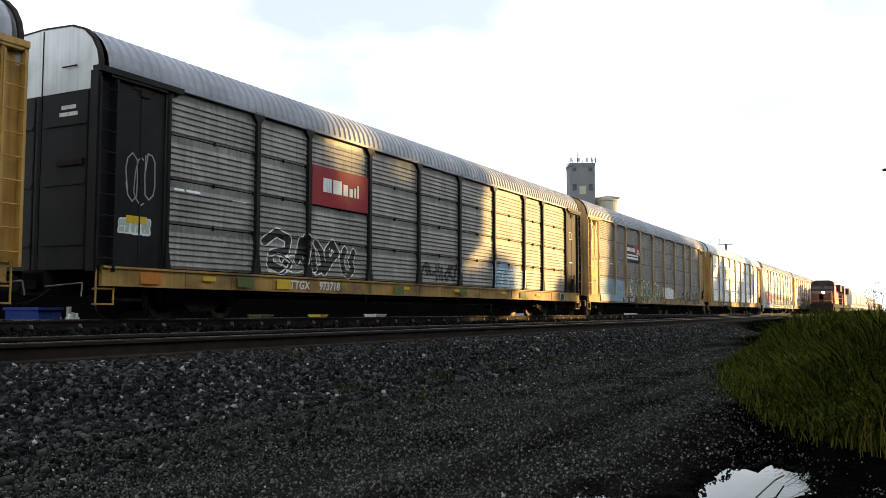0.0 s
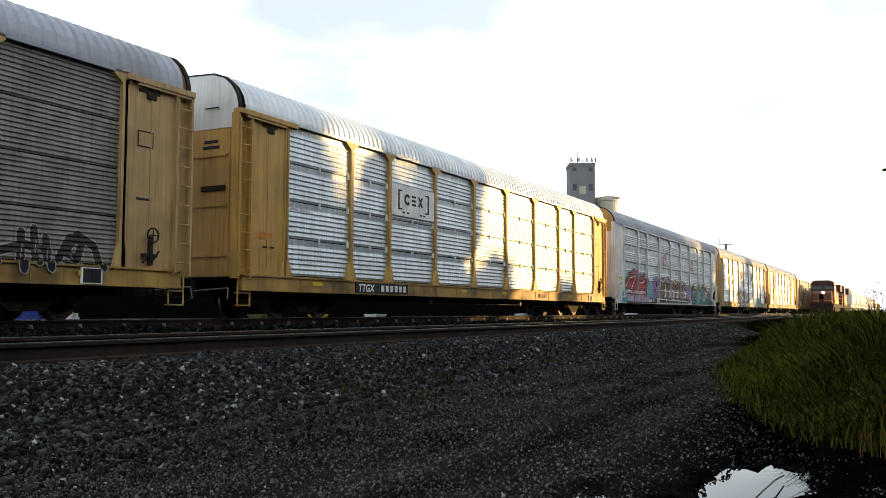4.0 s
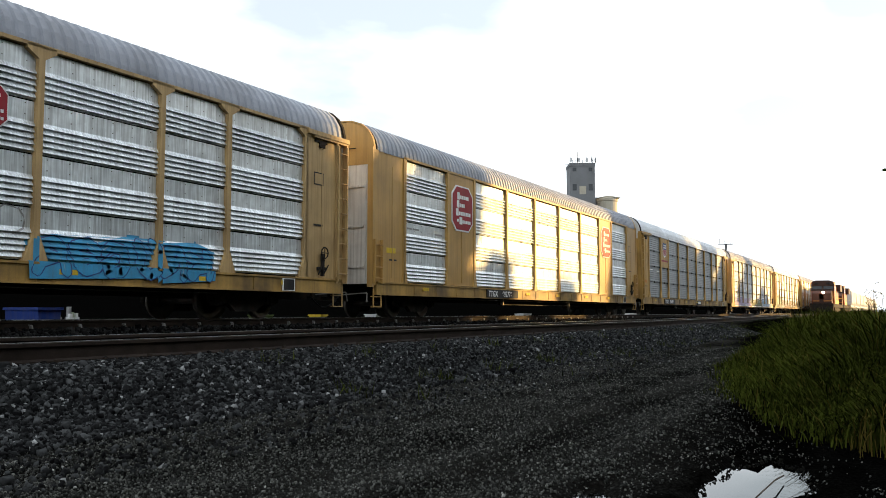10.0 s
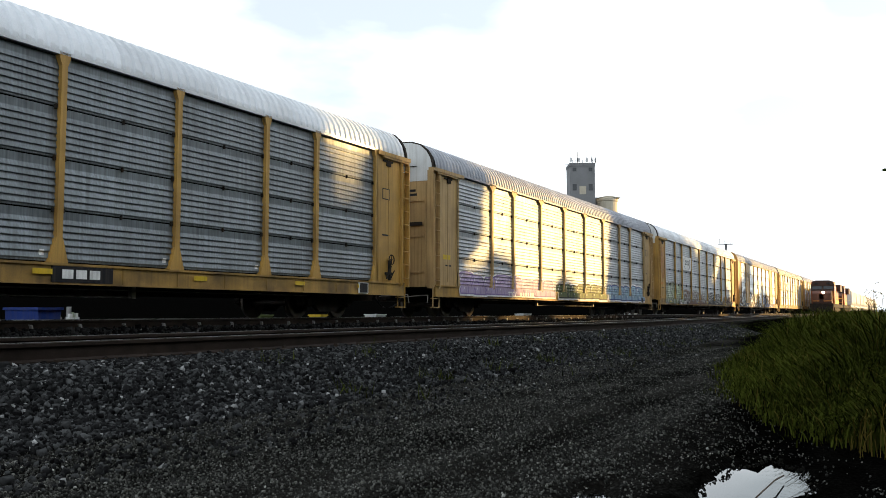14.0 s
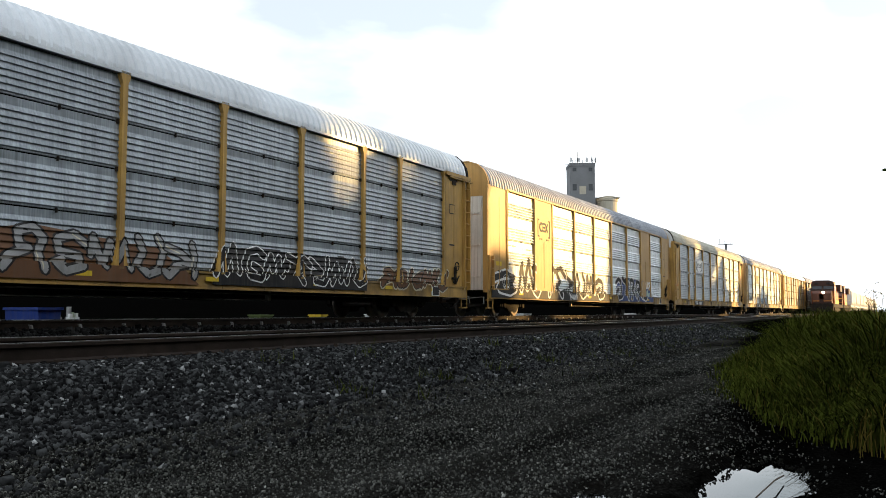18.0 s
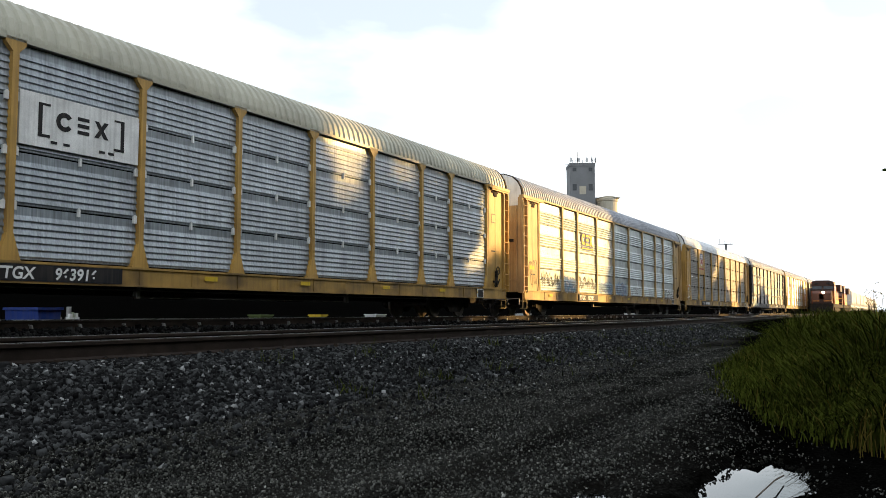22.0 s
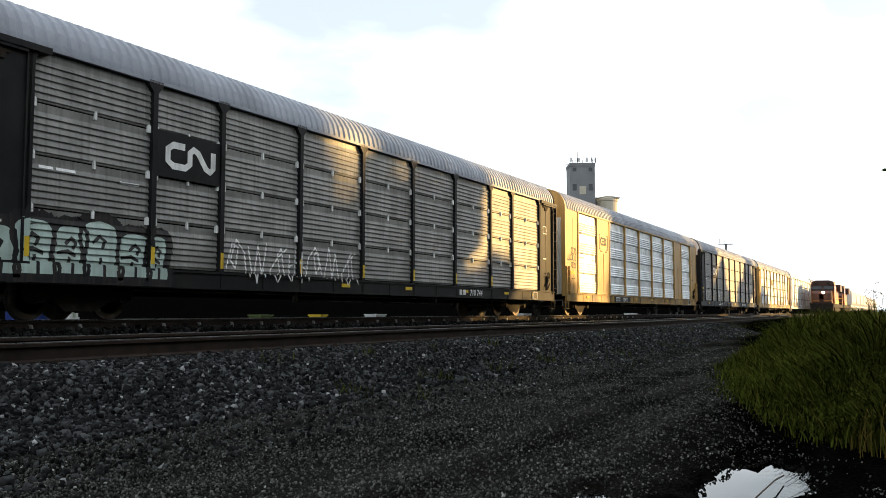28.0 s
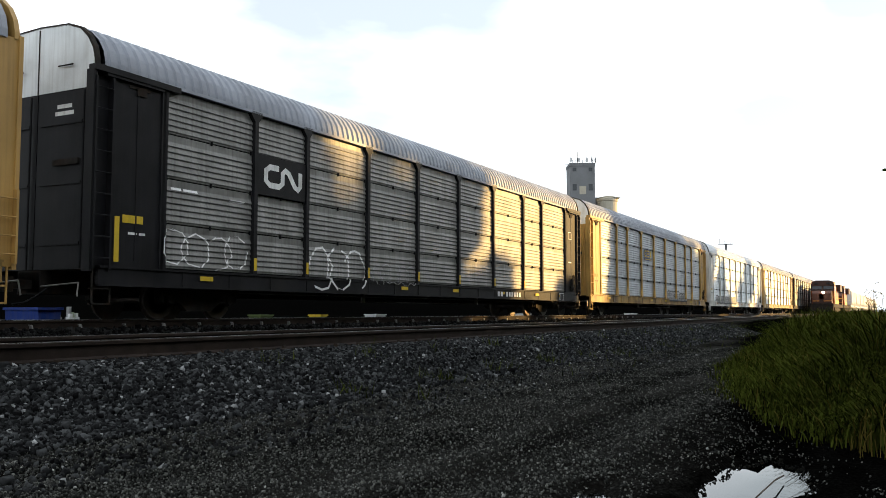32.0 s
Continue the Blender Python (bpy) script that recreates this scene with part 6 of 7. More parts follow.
    add_car(19, autorack("tan autorack with weathered panels", GALV_GREY, TAN, TAN, ROOF_GREY))
    add_car(20, autorack("dark autorack with black posts", GALV_DARK, BLACK, BLACK, ROOF_GREY))
    add_car(21, autorack("yellow autorack with grimy panels", GALV_BROWN, YELLOW, YELLOW, ROOF_GREY))
    add_car(22, autorack("grimy tan autorack with dark brown-grey panels", GALV_BROWN, TAN, TAN, ROOF_GREY))



def true_size():
    """Brings the drawn bodies to their true length and height; trucks and couplers are drawn true."""
    done = set()
    for car, _ in CARS:
        for ob in car.children_recursive:
            if ob.name.startswith(("truck", "side_frame", "spring", "wheelset")):
                if ob.name.startswith("truck"):
                    ob.location.x *= LONG
                continue
            if ob.data.name not in done:
                done.add(ob.data.name)
                ob.data.transform(Matrix.Diagonal((LONG, TALL, 1, 1) if ob.name.startswith(("car_number", "car_letters")) else (LONG, 1, TALL, 1)))
            ob.location.x *= LONG
            ob.location.z *= TALL


build_train()
true_size()

# ---- grain elevator and far things ----


def along(px_right, depth):
    """A plan place at that depth before the lens, so far to the right of its axis (as a slope)."""
    f, r = Vector((math.cos(YAW), math.sin(YAW), 0)), Vector((math.sin(YAW), -math.cos(YAW), 0))
    return f * depth + r * (px_right * depth)


def grain_elevator():
    p = along(0.158, 330)
    e = thing("grain_elevator", "grey concrete grain elevator with a tall headhouse", "grain elevator")
    e.location = (p.x, p.y, -0.6)
    e.rotation_euler = (0, 0, YAW - math.pi / 2)
    house = Shape().box(-4.6, 4.6, -5, 5, 30, 55.6)
    house.box(-4.8, 4.8, -5.2, 5.2, 55.2, 56.4)
    part("headhouse", house, CONCRETE, e)
    for x in (-3.0, 3.0):
        part("window", Shape().box(x - 0.75, x + 0.75, -5.04, -4.9, 46.0, 48.4), GLASS, e)
        part("window", Shape().box(x - 0.7, x + 0.7, -5.04, -4.9, 53.2, 54.6), GLASS, e)
    part("wall_recess", Shape().box(-1.2, 1.2, -5.05, -4.9, 44.6, 47.6), CONCRETE_PALE, e)
    rail_ = Shape()
    for i in range(9):
        x = -5 + 10 * i / 8
        rail_.box(x - 0.07, x + 0.07, -5.2, -5.06, 56.4, 57.6)
    rail_.box(-5, 5, -5.2, -5.1, 57.4, 57.55).box(-5, 5, 5.1, 5.2, 57.4, 57.55)
    part("parapet_rail", rail_, CONCRETE, e)
    for x, h in ((-4.2, 61.0), (-1.8, 60.6), (-1.2, 59.0), (1.8, 61.0), (3.6, 59.0), (4.9, 58.6)):
        a = Shape().tube((x, -4.5, 56.3), (x, -4.5, h), 0.10, 6).box(x - 0.22, x + 0.22, -4.7, -4.3, 56.9, 58.4)
        part("antenna", a, CONCRETE, e)
    for i, (x, y, h) in enumerate(((9.8, 0, 43.6), (2.2, 9, 42.4), (11.5, 9, 40.0), (-6.5, 6, 36.0))):
        s = Shape().lathe([(0, 4.0), (h - 1.4, 4.0), (h - 1.2, 4.2), (h - 0.3, 4.2), (h, 3.2), (h + 0.1, 0.4)], (x, y, 0), "z", 28)
        part("silo", s, CONCRETE_PALE, e)
    part("gallery", Shape().box(4.6, 6.2, -1, 5, 40.5, 43.9).box(0, 12, 5, 8, 41.5, 43.0), CONCRETE, e)
    part("roof_gable", Shape().prism([(6.0, 43.6), (14.6, 43.6), (10.0, 44.4)], "y", -3, 3), CONCRETE_PALE, e)


def mast_tower():
    p = along(0.3235, 300)
    e = thing("antenna_mast", "distant grey lattice mast with a platform and antennas", "mast")
    e.location = (p.x, p.y, -0.6)
    e.rotation_euler = (0, 0, YAW - math.pi / 2)
    part("tower_shaft", Shape().box(-0.35, 0.35, -0.35, 0.35, 0, 23.9), CONCRETE, e)
    part("platform", Shape().box(-2.6, 2.4, -0.8, 0.8, 23.9, 24.15), CONCRETE, e)
    for x, h in ((-2.2, 25.9), (-0.4, 25.3), (1.7, 25.7)):
        part("antenna", Shape().tube((x, 0, 24.3), (x, 0, h), 0.09, 6), CONCRETE, e)


grain_elevator()
mast_tower()

ORANGE = material("locomotive_orange", (0.42, 0.095, 0.018), 0.5, vary=0.12, scale=1.0, streak=0.25, dirt=(0.1, 0.05, 0.03), spread=False)
# darker copy of the orange: the unlit nose's shade put into the colour
NOSE_SHADE = material("shaded_nose_orange", (0.115, 0.036, 0.016), 0.5, vary=0.2, scale=1.0, streak=0.3, dirt=(0.04, 0.02, 0.015), spread=False)
MAROON = material("dark_cab_paint_and_shade", (0.05, 0.024, 0.018), 0.5, vary=0.2, scale=1.0, spread=False, spec=0.2)
HOPPER = material("pale_grey_hopper_paint", (0.66, 0.65, 0.60), 0.6, vary=0.1, scale=0.8, streak=0.35, dirt=(0.25, 0.22, 0.18), spread=False)
LAMP_LIT = material("headlight_glow", (1.0, 0.93, 0.75), 0.3, vary=0, soil=0, bump=0, spread=False, glow=5.0)


def locomotive(x, label):
    """A diesel, its nose towards -x."""
    y = near_track(x + 11)
    e = thing("locomotive", label, "locomotive", "standing train")
    e.location = (x, y, RAIL_NEAR)
    e.rotation_euler = (0, 0, math.atan2(near_track(x + 22) - near_track(x), 22))
    part("frame", Shape().box(0, 22, -1.5, 1.5, 0.95, 1.45).box(6.5, 15, -1.3, 1.3, 0.35, 0.95), UNDER, e)
    part("nose", Shape().prism([(1.2, 1.45), (1.2, 2.9), (1.6, 3.25), (3.0, 3.3), (3.0, 1.45)], "y", -1.25, 1.25), NOSE_SHADE, e)
    part("nose_top", Shape().prism([(1.17, 2.15), (1.17, 2.92), (1.58, 3.29), (2.98, 3.34), (2.98, 3.28), (1.6, 3.24), (1.22, 2.9), (1.22, 2.15)], "y", -1.27, 1.27), NOSE_SHADE, e)
    # dark base and cab front; the unlit front's shade is in their colour
    part("nose_base", Shape().box(1.165, 1.215, -1.26, 1.26, 1.45, 1.8), MAROON, e)
    part("cab_front", Shape().prism([(2.71, 3.33), (2.86, 4.2), (2.93, 4.2), (2.78, 3.33)], "y", -1.53, 1.53), MAROON, e)
    part("anticlimber", Shape().box(-0.1, 1.2, -1.5, 1.5, 1.3, 1.5), UNDER, e)
    part("nose_stripe", Shape().box(1.18, 1.22, -1.2, 1.2, 1.80, 1.92), PAINT["orange"], e)
    part("nose_door", Shape().box(1.17, 1.21, -0.2, 0.35, 1.5, 2.8), MAROON, e)
    part("walkway_step", Shape().box(0.1, 1.1, -1.5, -1.1, 0.5, 1.45), UNDER, e)
    cab = part("cab", Shape().prism([(3.0, 1.45), (2.75, 3.3), (2.95, 4.25), (3.25, 4.6), (5.8, 4.7), (5.8, 1.45)], "y", -1.52, 1.52), ORANGE, e)
    part("cab_roof", Shape().prism([(-1.56, 4.1), (-1.35, 4.66), (-0.9, 4.82), (0.9, 4.82), (1.35, 4.66), (1.56, 4.1), (1.5, 4.05), (-1.5, 4.05)], "x", 2.6, 5.9), MAROON, e)
    for s in (-1, 1):
        part("windscreen", Shape().prism([(2.66, 3.55), (2.78, 4.12), (2.86, 4.12), (2.74, 3.55)], "y", *sorted((s * 0.12, s * 1.35))), GLASS, cab)
        part("side_window", Shape().box(3.6, 5.2, *sorted((s * 1.50, s * 1.535)), 3.3, 4.0), GLASS, cab)
        part("handrail", Shape().tube((0.5, s * 1.45, 2.4), (2.6, s * 1.45, 2.4), 0.03, 6).tube((6, s * 1.45, 2.4), (21, s * 1.45, 2.4), 0.03, 6), PAINT["yellow"], e)
        part("number_box", Shape().box(2.55, 2.8, *sorted((s * 0.5, s * 1.0)), 4.25, 4.5), PAINT["black"], e)
    part("headlight", Shape().tube((1.05, -0.16, 3.05), (1.5, -0.16, 3.05), 0.19, 14), LAMP_LIT, e, "lit round headlight")
    part("hood", Shape().box(5.8, 20.6, -0.95, 0.95, 1.45, 4.3), ORANGE, e)
    part("hood_stripe", Shape().box(5.82, 20.6, -0.965, 0.965, 1.6, 2.1), PAINT["yellow"], e)
    part("radiator", Shape().box(16.5, 20.9, -1.5, 1.5, 3.5, 4.55), MAROON, e)
    part("exhaust_housing", Shape().box(10.0, 12.5, -0.7, 0.7, 4.3, 4.6), MAROON, e)
    part("pilot", Shape().prism([(0.0, 0.2), (-0.15, 0.4), (0.0, 1.45), (0.5, 1.45), (0.5, 0.2)], "y", -1.45, 1.45), UNDER, e)
    part("coupler", Shape().box(-0.6, 0.1, -0.15, 0.15, 0.7, 1.0), UNDER, e)
    for i, cx in enumerate((3.8, 18.0)):
        t = part("truck", Shape().box(cx - 2.4, cx + 2.4, -1.2, -1.05, 0.45, 0.85).box(cx - 2.4, cx + 2.4, 1.05, 1.2, 0.45, 0.85), UNDER, e)
        for dx in (-1.7, 0, 1.7):
            part("wheelset", Shape().tube((cx + dx, -0.8, 0.53), (cx + dx, 0.8, 0.53), 0.53, 18), UNDER, t)


def hopper(x, label):
    y = near_track(x + 9)
    e = thing("hopper_car", label, "railway car", "standing train")
    e.location = (x, y, RAIL_NEAR)
    body = Shape().prism([(-1.5, 1.7), (-1.6, 2.2), (-1.6, 4.1), (-1.1, 4.6), (1.1, 4.6), (1.6, 4.1), (1.6, 2.2), (1.5, 1.7)], "x", 0.9, 16.9)
    part("body", body, HOPPER, e)
    for i in range(11):
        bx = 0.95 + 1.59 * i
        part("rib", Shape().box(bx - 0.06, bx + 0.06, -1.612, -1.58, 1.5, 4.1), HOPPER, e)
    for i in range(3):
        part("discharge_hopper", Shape().prism([(3.2 + 4.6 * i, 1.75), (6.6 + 4.6 * i, 1.75), (5.4 + 4.6 * i, 0.6), (4.4 + 4.6 * i, 0.6)], "y", -1.2, 1.2), HOPPER, e)
    part("sill", Shape().box(0, 17.8, -1.5, -1.3, 1.2, 1.6).box(0, 17.8, 1.3, 1.5, 1.2, 1.6).box(0, 17.8, -0.3, 0.3, 0.8, 1.2), HOPPER, e)
    part("running_board", Shape().box(1.0, 16.8, -0.5, 0.5, 4.68, 4.74), UNDER, e)
    for cx in (2.0, 15.8):
        t = part("truck", Shape().box(cx - 1.15, cx + 1.15, -1.1, -0.95, 0.35, 0.75).box(cx - 1.15, cx + 1.15, 0.95, 1.1, 0.35, 0.75).box(cx - 0.2, cx + 0.2, -1, 1, 0.5, 0.8), UNDER, e)
        for dx in (-0.89, 0.89):
            part("wheelset", Shape().tube((cx + dx, -0.8, 0.42), (cx + dx, 0.8, 0.42), 0.42, 16), UNDER, t)


locomotive(134, "orange locomotive with lit headlight standing on the empty track's far end")
locomotive(157, "second orange locomotive coupled behind the first")
for k in range(9):
    hopper(180.5 + 18.6 * k, "pale grey covered hopper car in sunlight")

# things beyond the tracks, seen under the cars
BLUE = flat_paint("blue_enamel", (0.015, 0.04, 0.2))
STRAW = material("sunlit_straw_grass", (0.30, 0.27, 0.06), 0.9, vary=0.3, scale=1.0, spread=False)


def beyond():
    b = thing("blue_bin", "blue steel skip standing beyond the tracks", "skip")
    b.location = (16.6, 21.8, -0.62)
    part("tub", Shape().prism([(-0.30, 0.12), (-0.38, 0.85), (0.38, 0.85), (0.30, 0.12)], "y", -0.7, 0.7), BLUE, b)
    part("rim", Shape().box(-0.41, 0.41, -0.75, 0.75, 0.83, 0.9), BLUE, b)
    for x in (-0.2, 0.2):
        part("foot", Shape().box(x - 0.06, x + 0.06, -0.6, 0.6, 0.0, 0.12), UNDER, b)
    rng = random.Random(9)
    tagged(part("yellow_beam", Shape().box(15.7, 18.7, 21.0, 21.15, -0.62, -0.48).box(15.7, 18.7, 21.05, 21.1, -0.48, -0.42), STRAW), "yellowish steel beam lying beyond the tracks", "beam")
    for i in range(9):
        x = 17.05 + 0.16 * i + rng.uniform(-0.04, 0.04)
        p = tagged(part("marker_post", Shape().box(-0.04, 0.04, -0.06, 0.06, 0, rng.uniform(0.65, 0.95)).box(-0.08, 0.08, -0.07, 0.07, 0.5, 0.62), PAINT[("grey", "pale_green", "white")[i % 3]], at=(x, 22.0 + rng.uniform(-0.3, 0.3), -0.62)), "pale marker post beyond the tracks", "post", "marker posts")
    for i, (x, w, col) in enumerate(((30.5, 0.45, "yellow"), (27.0, 0.7, "sage"), (17.0, 0.6, "grey"), (36.0, 0.9, "white"), (55.0, 1.4, "white"), (82.0, 2.2, "white"))):
        m = thing("equipment_box", "painted steel equipment box beyond the tracks", "box", "boxes beyond the tracks")
        m.location = (x, 22.0 + 0.2 * i, -0.62)
        part("case", Shape().box(-w / 2, w / 2, -0.3, 0.3, 0.12, 0.62), PAINT[col], m)
        part("lid", Shape().box(-w / 2 - 0.05, w / 2 + 0.05, -0.33, 0.33, 0.62, 0.67), PAINT[col], m)
        part("skid", Shape().box(-w / 2, w / 2, -0.25, -0.15, 0, 0.12).box(-w / 2, w / 2, 0.15, 0.25, 0, 0.12), UNDER, m)


beyond()

# ---- trees ----
BARK = material("grey_brown_bark", (0.10, 0.075, 0.055), 0.9, vary=0.35, scale=3, grain=30, bump=0.8, spread=False)


def leaf_material(name, base, vary=0.35):
    m = bpy.data.materials.new(name)
    m.use_nodes = True
    nt = m.node_tree
    b = nt.nodes["Principled BSDF"]
    geo = nt.nodes.new("ShaderNodeNewGeometry")
    r = nt.nodes.new("ShaderNodeValToRGB")
    r.color_ramp.elements[0].color = tuple(c * (1 - vary) for c in base) + (1,)
    r.color_ramp.elements[1].color = tuple(c * (1 + vary) for c in base) + (1,)
    nt.links.new(geo.outputs["Random Per Island"], r.inputs[0])
    nt.links.new(r.outputs[0], b.inputs["Base Color"])
    b.inputs["Roughness"].default_value = 0.7
    b.inputs["Specular IOR Level"].default_value = 0.0
    return m


LEAF = leaf_material("leaves", (0.045, 0.075, 0.02))
GRASS = leaf_material("grass_blades", (0.039, 0.048, 0.0075), 0.92)
WEED = leaf_material("dry_weeds", (0.10, 0.078, 0.018), 0.6)


# openings between the crowns: where the sun comes through them onto the train's side (along it, height)
CLEARINGS = (((27.4, 7.5), (27.9, 5.6), (28.8, 4.9), (29.4, 4.6), (29.7, 3.9), (30.6, 4.3), (31.0, 3.5), (32.2, 3.4), (32.4, 2.2), (32.0, 1.2), (32.3, -1.5), (42.6, -1.5), (42.9, 1.6), (43.3, 3.2), (43.4, 5.0), (44.4, 6.0), (44.6, 7.5)),
             ((19.4, 7.2), (18.8, 5.3), (18.6, 4.9), (18.85, 4.4), (19.05, 4.0), (18.8, 3.7), (19.05, 3.1), (19.8, 3.0), (20.0, 3.7), (19.85, 4.1), (20.4, 4.3), (20.5, 4.75), (20.9, 4.9), (21.3, 5.4), (22.5, 7.2)),
             ((23.2, 3.2), (23.3, 2.2), (23.6, 2.3), (23.55, 3.2)), ((22.6, 6.6), (22.2, 5.6), (23.0, 5.5), (23.6, 6.6)), ((25.3, 6.6), (24.8, 5.6), (26.0, 5.6), (26.6, 6.6)))
fleck = random.Random(77)
GAPS = tuple((17.5 + 11 * fleck.random() ** 0.6, fleck.uniform(1.7, 5.0), fleck.uniform(0.08, 0.26), fleck.uniform(0.15, 0.55)) for _ in range(46))
GAPS += tuple((fleck.uniform(8, 28), fleck.uniform(5.2, 6.6), fleck.uniform(0.2, 0.6), fleck.uniform(0.12, 0.35)) for _ in range(34))
# a bush in the wide clearing keeps a patch low on the train in shade
BUSH = (36.6, 1.25, 1.5)


def inside(poly, x, z):
    odd, k = False, len(poly)
    for i in range(k):
        (xa, za), (xb, zb) = poly[i], poly[(i + 1) % k]
        if (za > z) != (zb > z) and x < xa + (xb - xa) * (z - za) / (zb - za):
            odd = not odd
    return odd


def through_gap(x, y, z):
    far = (y - 13.1) / -0.6263
    px, pz = x - 0.7464 * far, z - 0.225 * far
    if not (7 < px < 46 and -2 < pz < 8):
        return False
    qx = px + 0.28 * noise.noise((px * 2.1, pz * 2.1, 1)) + 0.22 * noise.noise((x * 5.3, y * 5.3, z * 5.3))
    qz = pz + 0.3 * noise.noise((px * 2.1, pz * 2.1, 8)) + 0.25 * noise.noise((z * 5.3, x * 5.3, y * 5.3))
    if abs(qx - BUSH[0]) < BUSH[1] and qz < BUSH[2] + 0.5 * noise.noise((px * 5, 0, 3)):
        return False
    if any(inside(c, qx, qz) for c in CLEARINGS):
        return True
    if noise.noise((x * 9.1, y * 9.1, z * 9.1)) > 0.22:          # some leaves reach into the small gaps
        return False
    return any(((px - a) / p) ** 2 + ((pz - b) / q) ** 2 < 1.5 + noise.noise((px * 3, pz * 3, 1)) for a, b, p, q in GAPS)


def tree(x, y, height, radius, seed, leaves=9000, low=0.18, leaf=0.55):
    """A broad-leaved tree: tapered trunk, limbs, and a crown of many leaf tufts round the limbs' ends."""
    rng = random.Random(seed)
    t = thing("tree", "leafy broad-crowned tree beside the service road", "tree", "trees by the road")
    t.location = (x, y, -0.62)
    trunk = Shape().tube((0, 0, 0), (0.1, 0, height * 0.35), height * 0.028, 9, height * 0.02).tube((0.1, 0, height * 0.35), (0, 0.1, height * 0.8), height * 0.02, 8, height * 0.006)
    hubs = []
    for i in range(15):
        z0 = height * rng.uniform(max(low, 0.12), 0.7)
        a, r = rng.uniform(0, 6.28), radius * rng.uniform(0.45, 0.95)
        z1 = z0 + height * rng.uniform(0.03, 0.2)
        end = Vector((r * math.cos(a), r * math.sin(a), min(z1, height * 0.93)))
        trunk.tube((0.05, 0, z0), end, height * 0.009, 6, height * 0.002)
        hubs.append((end, radius * rng.uniform(0.3, 0.5)))
    hubs.append((Vector((0, 0, height * 0.86)), radius * 0.5))
    part("trunk", trunk, BARK, t)
    crown = Shape()
    for i in range(leaves):
        c, r = rng.choice(hubs)
        d = Vector((rng.gauss(0, 1), rng.gauss(0, 1), rng.gauss(0, 0.8))).normalized() * r * rng.uniform(0.2, 1.05) ** 0.6
        p = c + d
        if through_gap(x + p.x, y + p.y, p.z - 0.62):
            continue
        u = Vector((rng.gauss(0, 1), rng.gauss(0, 1), rng.gauss(0, 1))).normalized() * leaf * rng.uniform(0.6, 1.3)
        w = u.orthogonal().normalized() * leaf * rng.uniform(0.35, 0.6)
        k = len(crown.v)
        crown.v += [tuple(p - u * 0.5), tuple(p + w * 0.5), tuple(p + u * 0.6), tuple(p - w * 0.5)]
        crown.f.append((k, k + 1, k + 2, k + 3))
    me = bpy.data.meshes.new("crown")
    me.from_pydata(crown.v, [], crown.f)
    part("crown", me, LEAF, t)
    return t


# a belt of trees along the road's far verge, behind the camera, that shades the road and most of the train
ROW_Y = -10.0
BELT = [(-16 + 4.6 * k, 12.5, 4.6) for k in range(13)] + [(40.2, 14.0, 3.4), (42.6, 14.0, 2.6), (45.4, 12.0, 2.0), (46.9, 11.8, 2.2), (48.6, 12.0, 2.0), (50.9, 17.6, 3.3), (54.6, 16.0, 2.5), (56.6, 11.8, 2.5)]
BELT += [(75.0, 17.5, 3.6), (80, 17, 3.4), (84.5, 15.5, 2.6), (97, 15.5, 3.6), (103, 13.5, 3.0), (115, 15, 3.4), (127, 13, 3.0)]
for k, (x, h, r) in enumerate(BELT):
    tree(x, ROW_Y - (k % 2) * 2.2, h, r, 200 + k, low=0.08)
for k in range(12):
    tree(15.0 + 4.4 * k, -24.0, 22.6, 4.4, 260 + k, 11000, 0.22, 0.7)
for k in range(11):
    tree(25.0 + 4.6 * k, -31.0, 25.4, 4.4, 275 + k, 11000, 0.3, 0.8)
for k, (x, h) in enumerate(((77.5, 19.0), (82.0, 18.0), (86.5, 19.0), (90.5, 17.5))):
    tree(x, -15.0, h, 3.6, 320 + k, 9000, 0.1)
tree(88.8, -12.4, 16.5, 3.2, 330, 12000, 0.1)
tree(93.5, -13.6, 16.0, 3.2, 331, 12000, 0.1)
tree(64.1, ROW_Y, 12.4, 1.5, 289, 7000, 0.3, 0.4)
tree(46.8, ROW_Y + 0.6, 10.0, 2.5, 290, 5000, 0.05)
tree(49.8, ROW_Y + 0.4, 11.2, 2.4, 291, 6000, 0.05)
for k in range(26):
    tree(-14 + 4.6 * k, ROW_Y + 2.4, 6.0, 2.7, 300 + k, 3000, 0.05, 0.5)


# ---- stones, grass and weeds ----


def arrays_mesh(name, verts, faces):
    """A mesh from numpy arrays: vertices (n, 3) and faces (m, 3 or 4)."""
    me = bpy.data.meshes.new(name)
    n, m, k = len(verts), len(faces), faces.shape[1]
    me.vertices.add(n)
    me.vertices.foreach_set("co", verts.astype(np.float32).ravel())
    me.loops.add(m * k)
    me.loops.foreach_set("vertex_index", faces.astype(np.int32).ravel())
    me.polygons.add(m)
    me.polygons.foreach_set("loop_start", np.arange(0, m * k, k, dtype=np.int32))
    me.update(calc_edges=True)
    return me


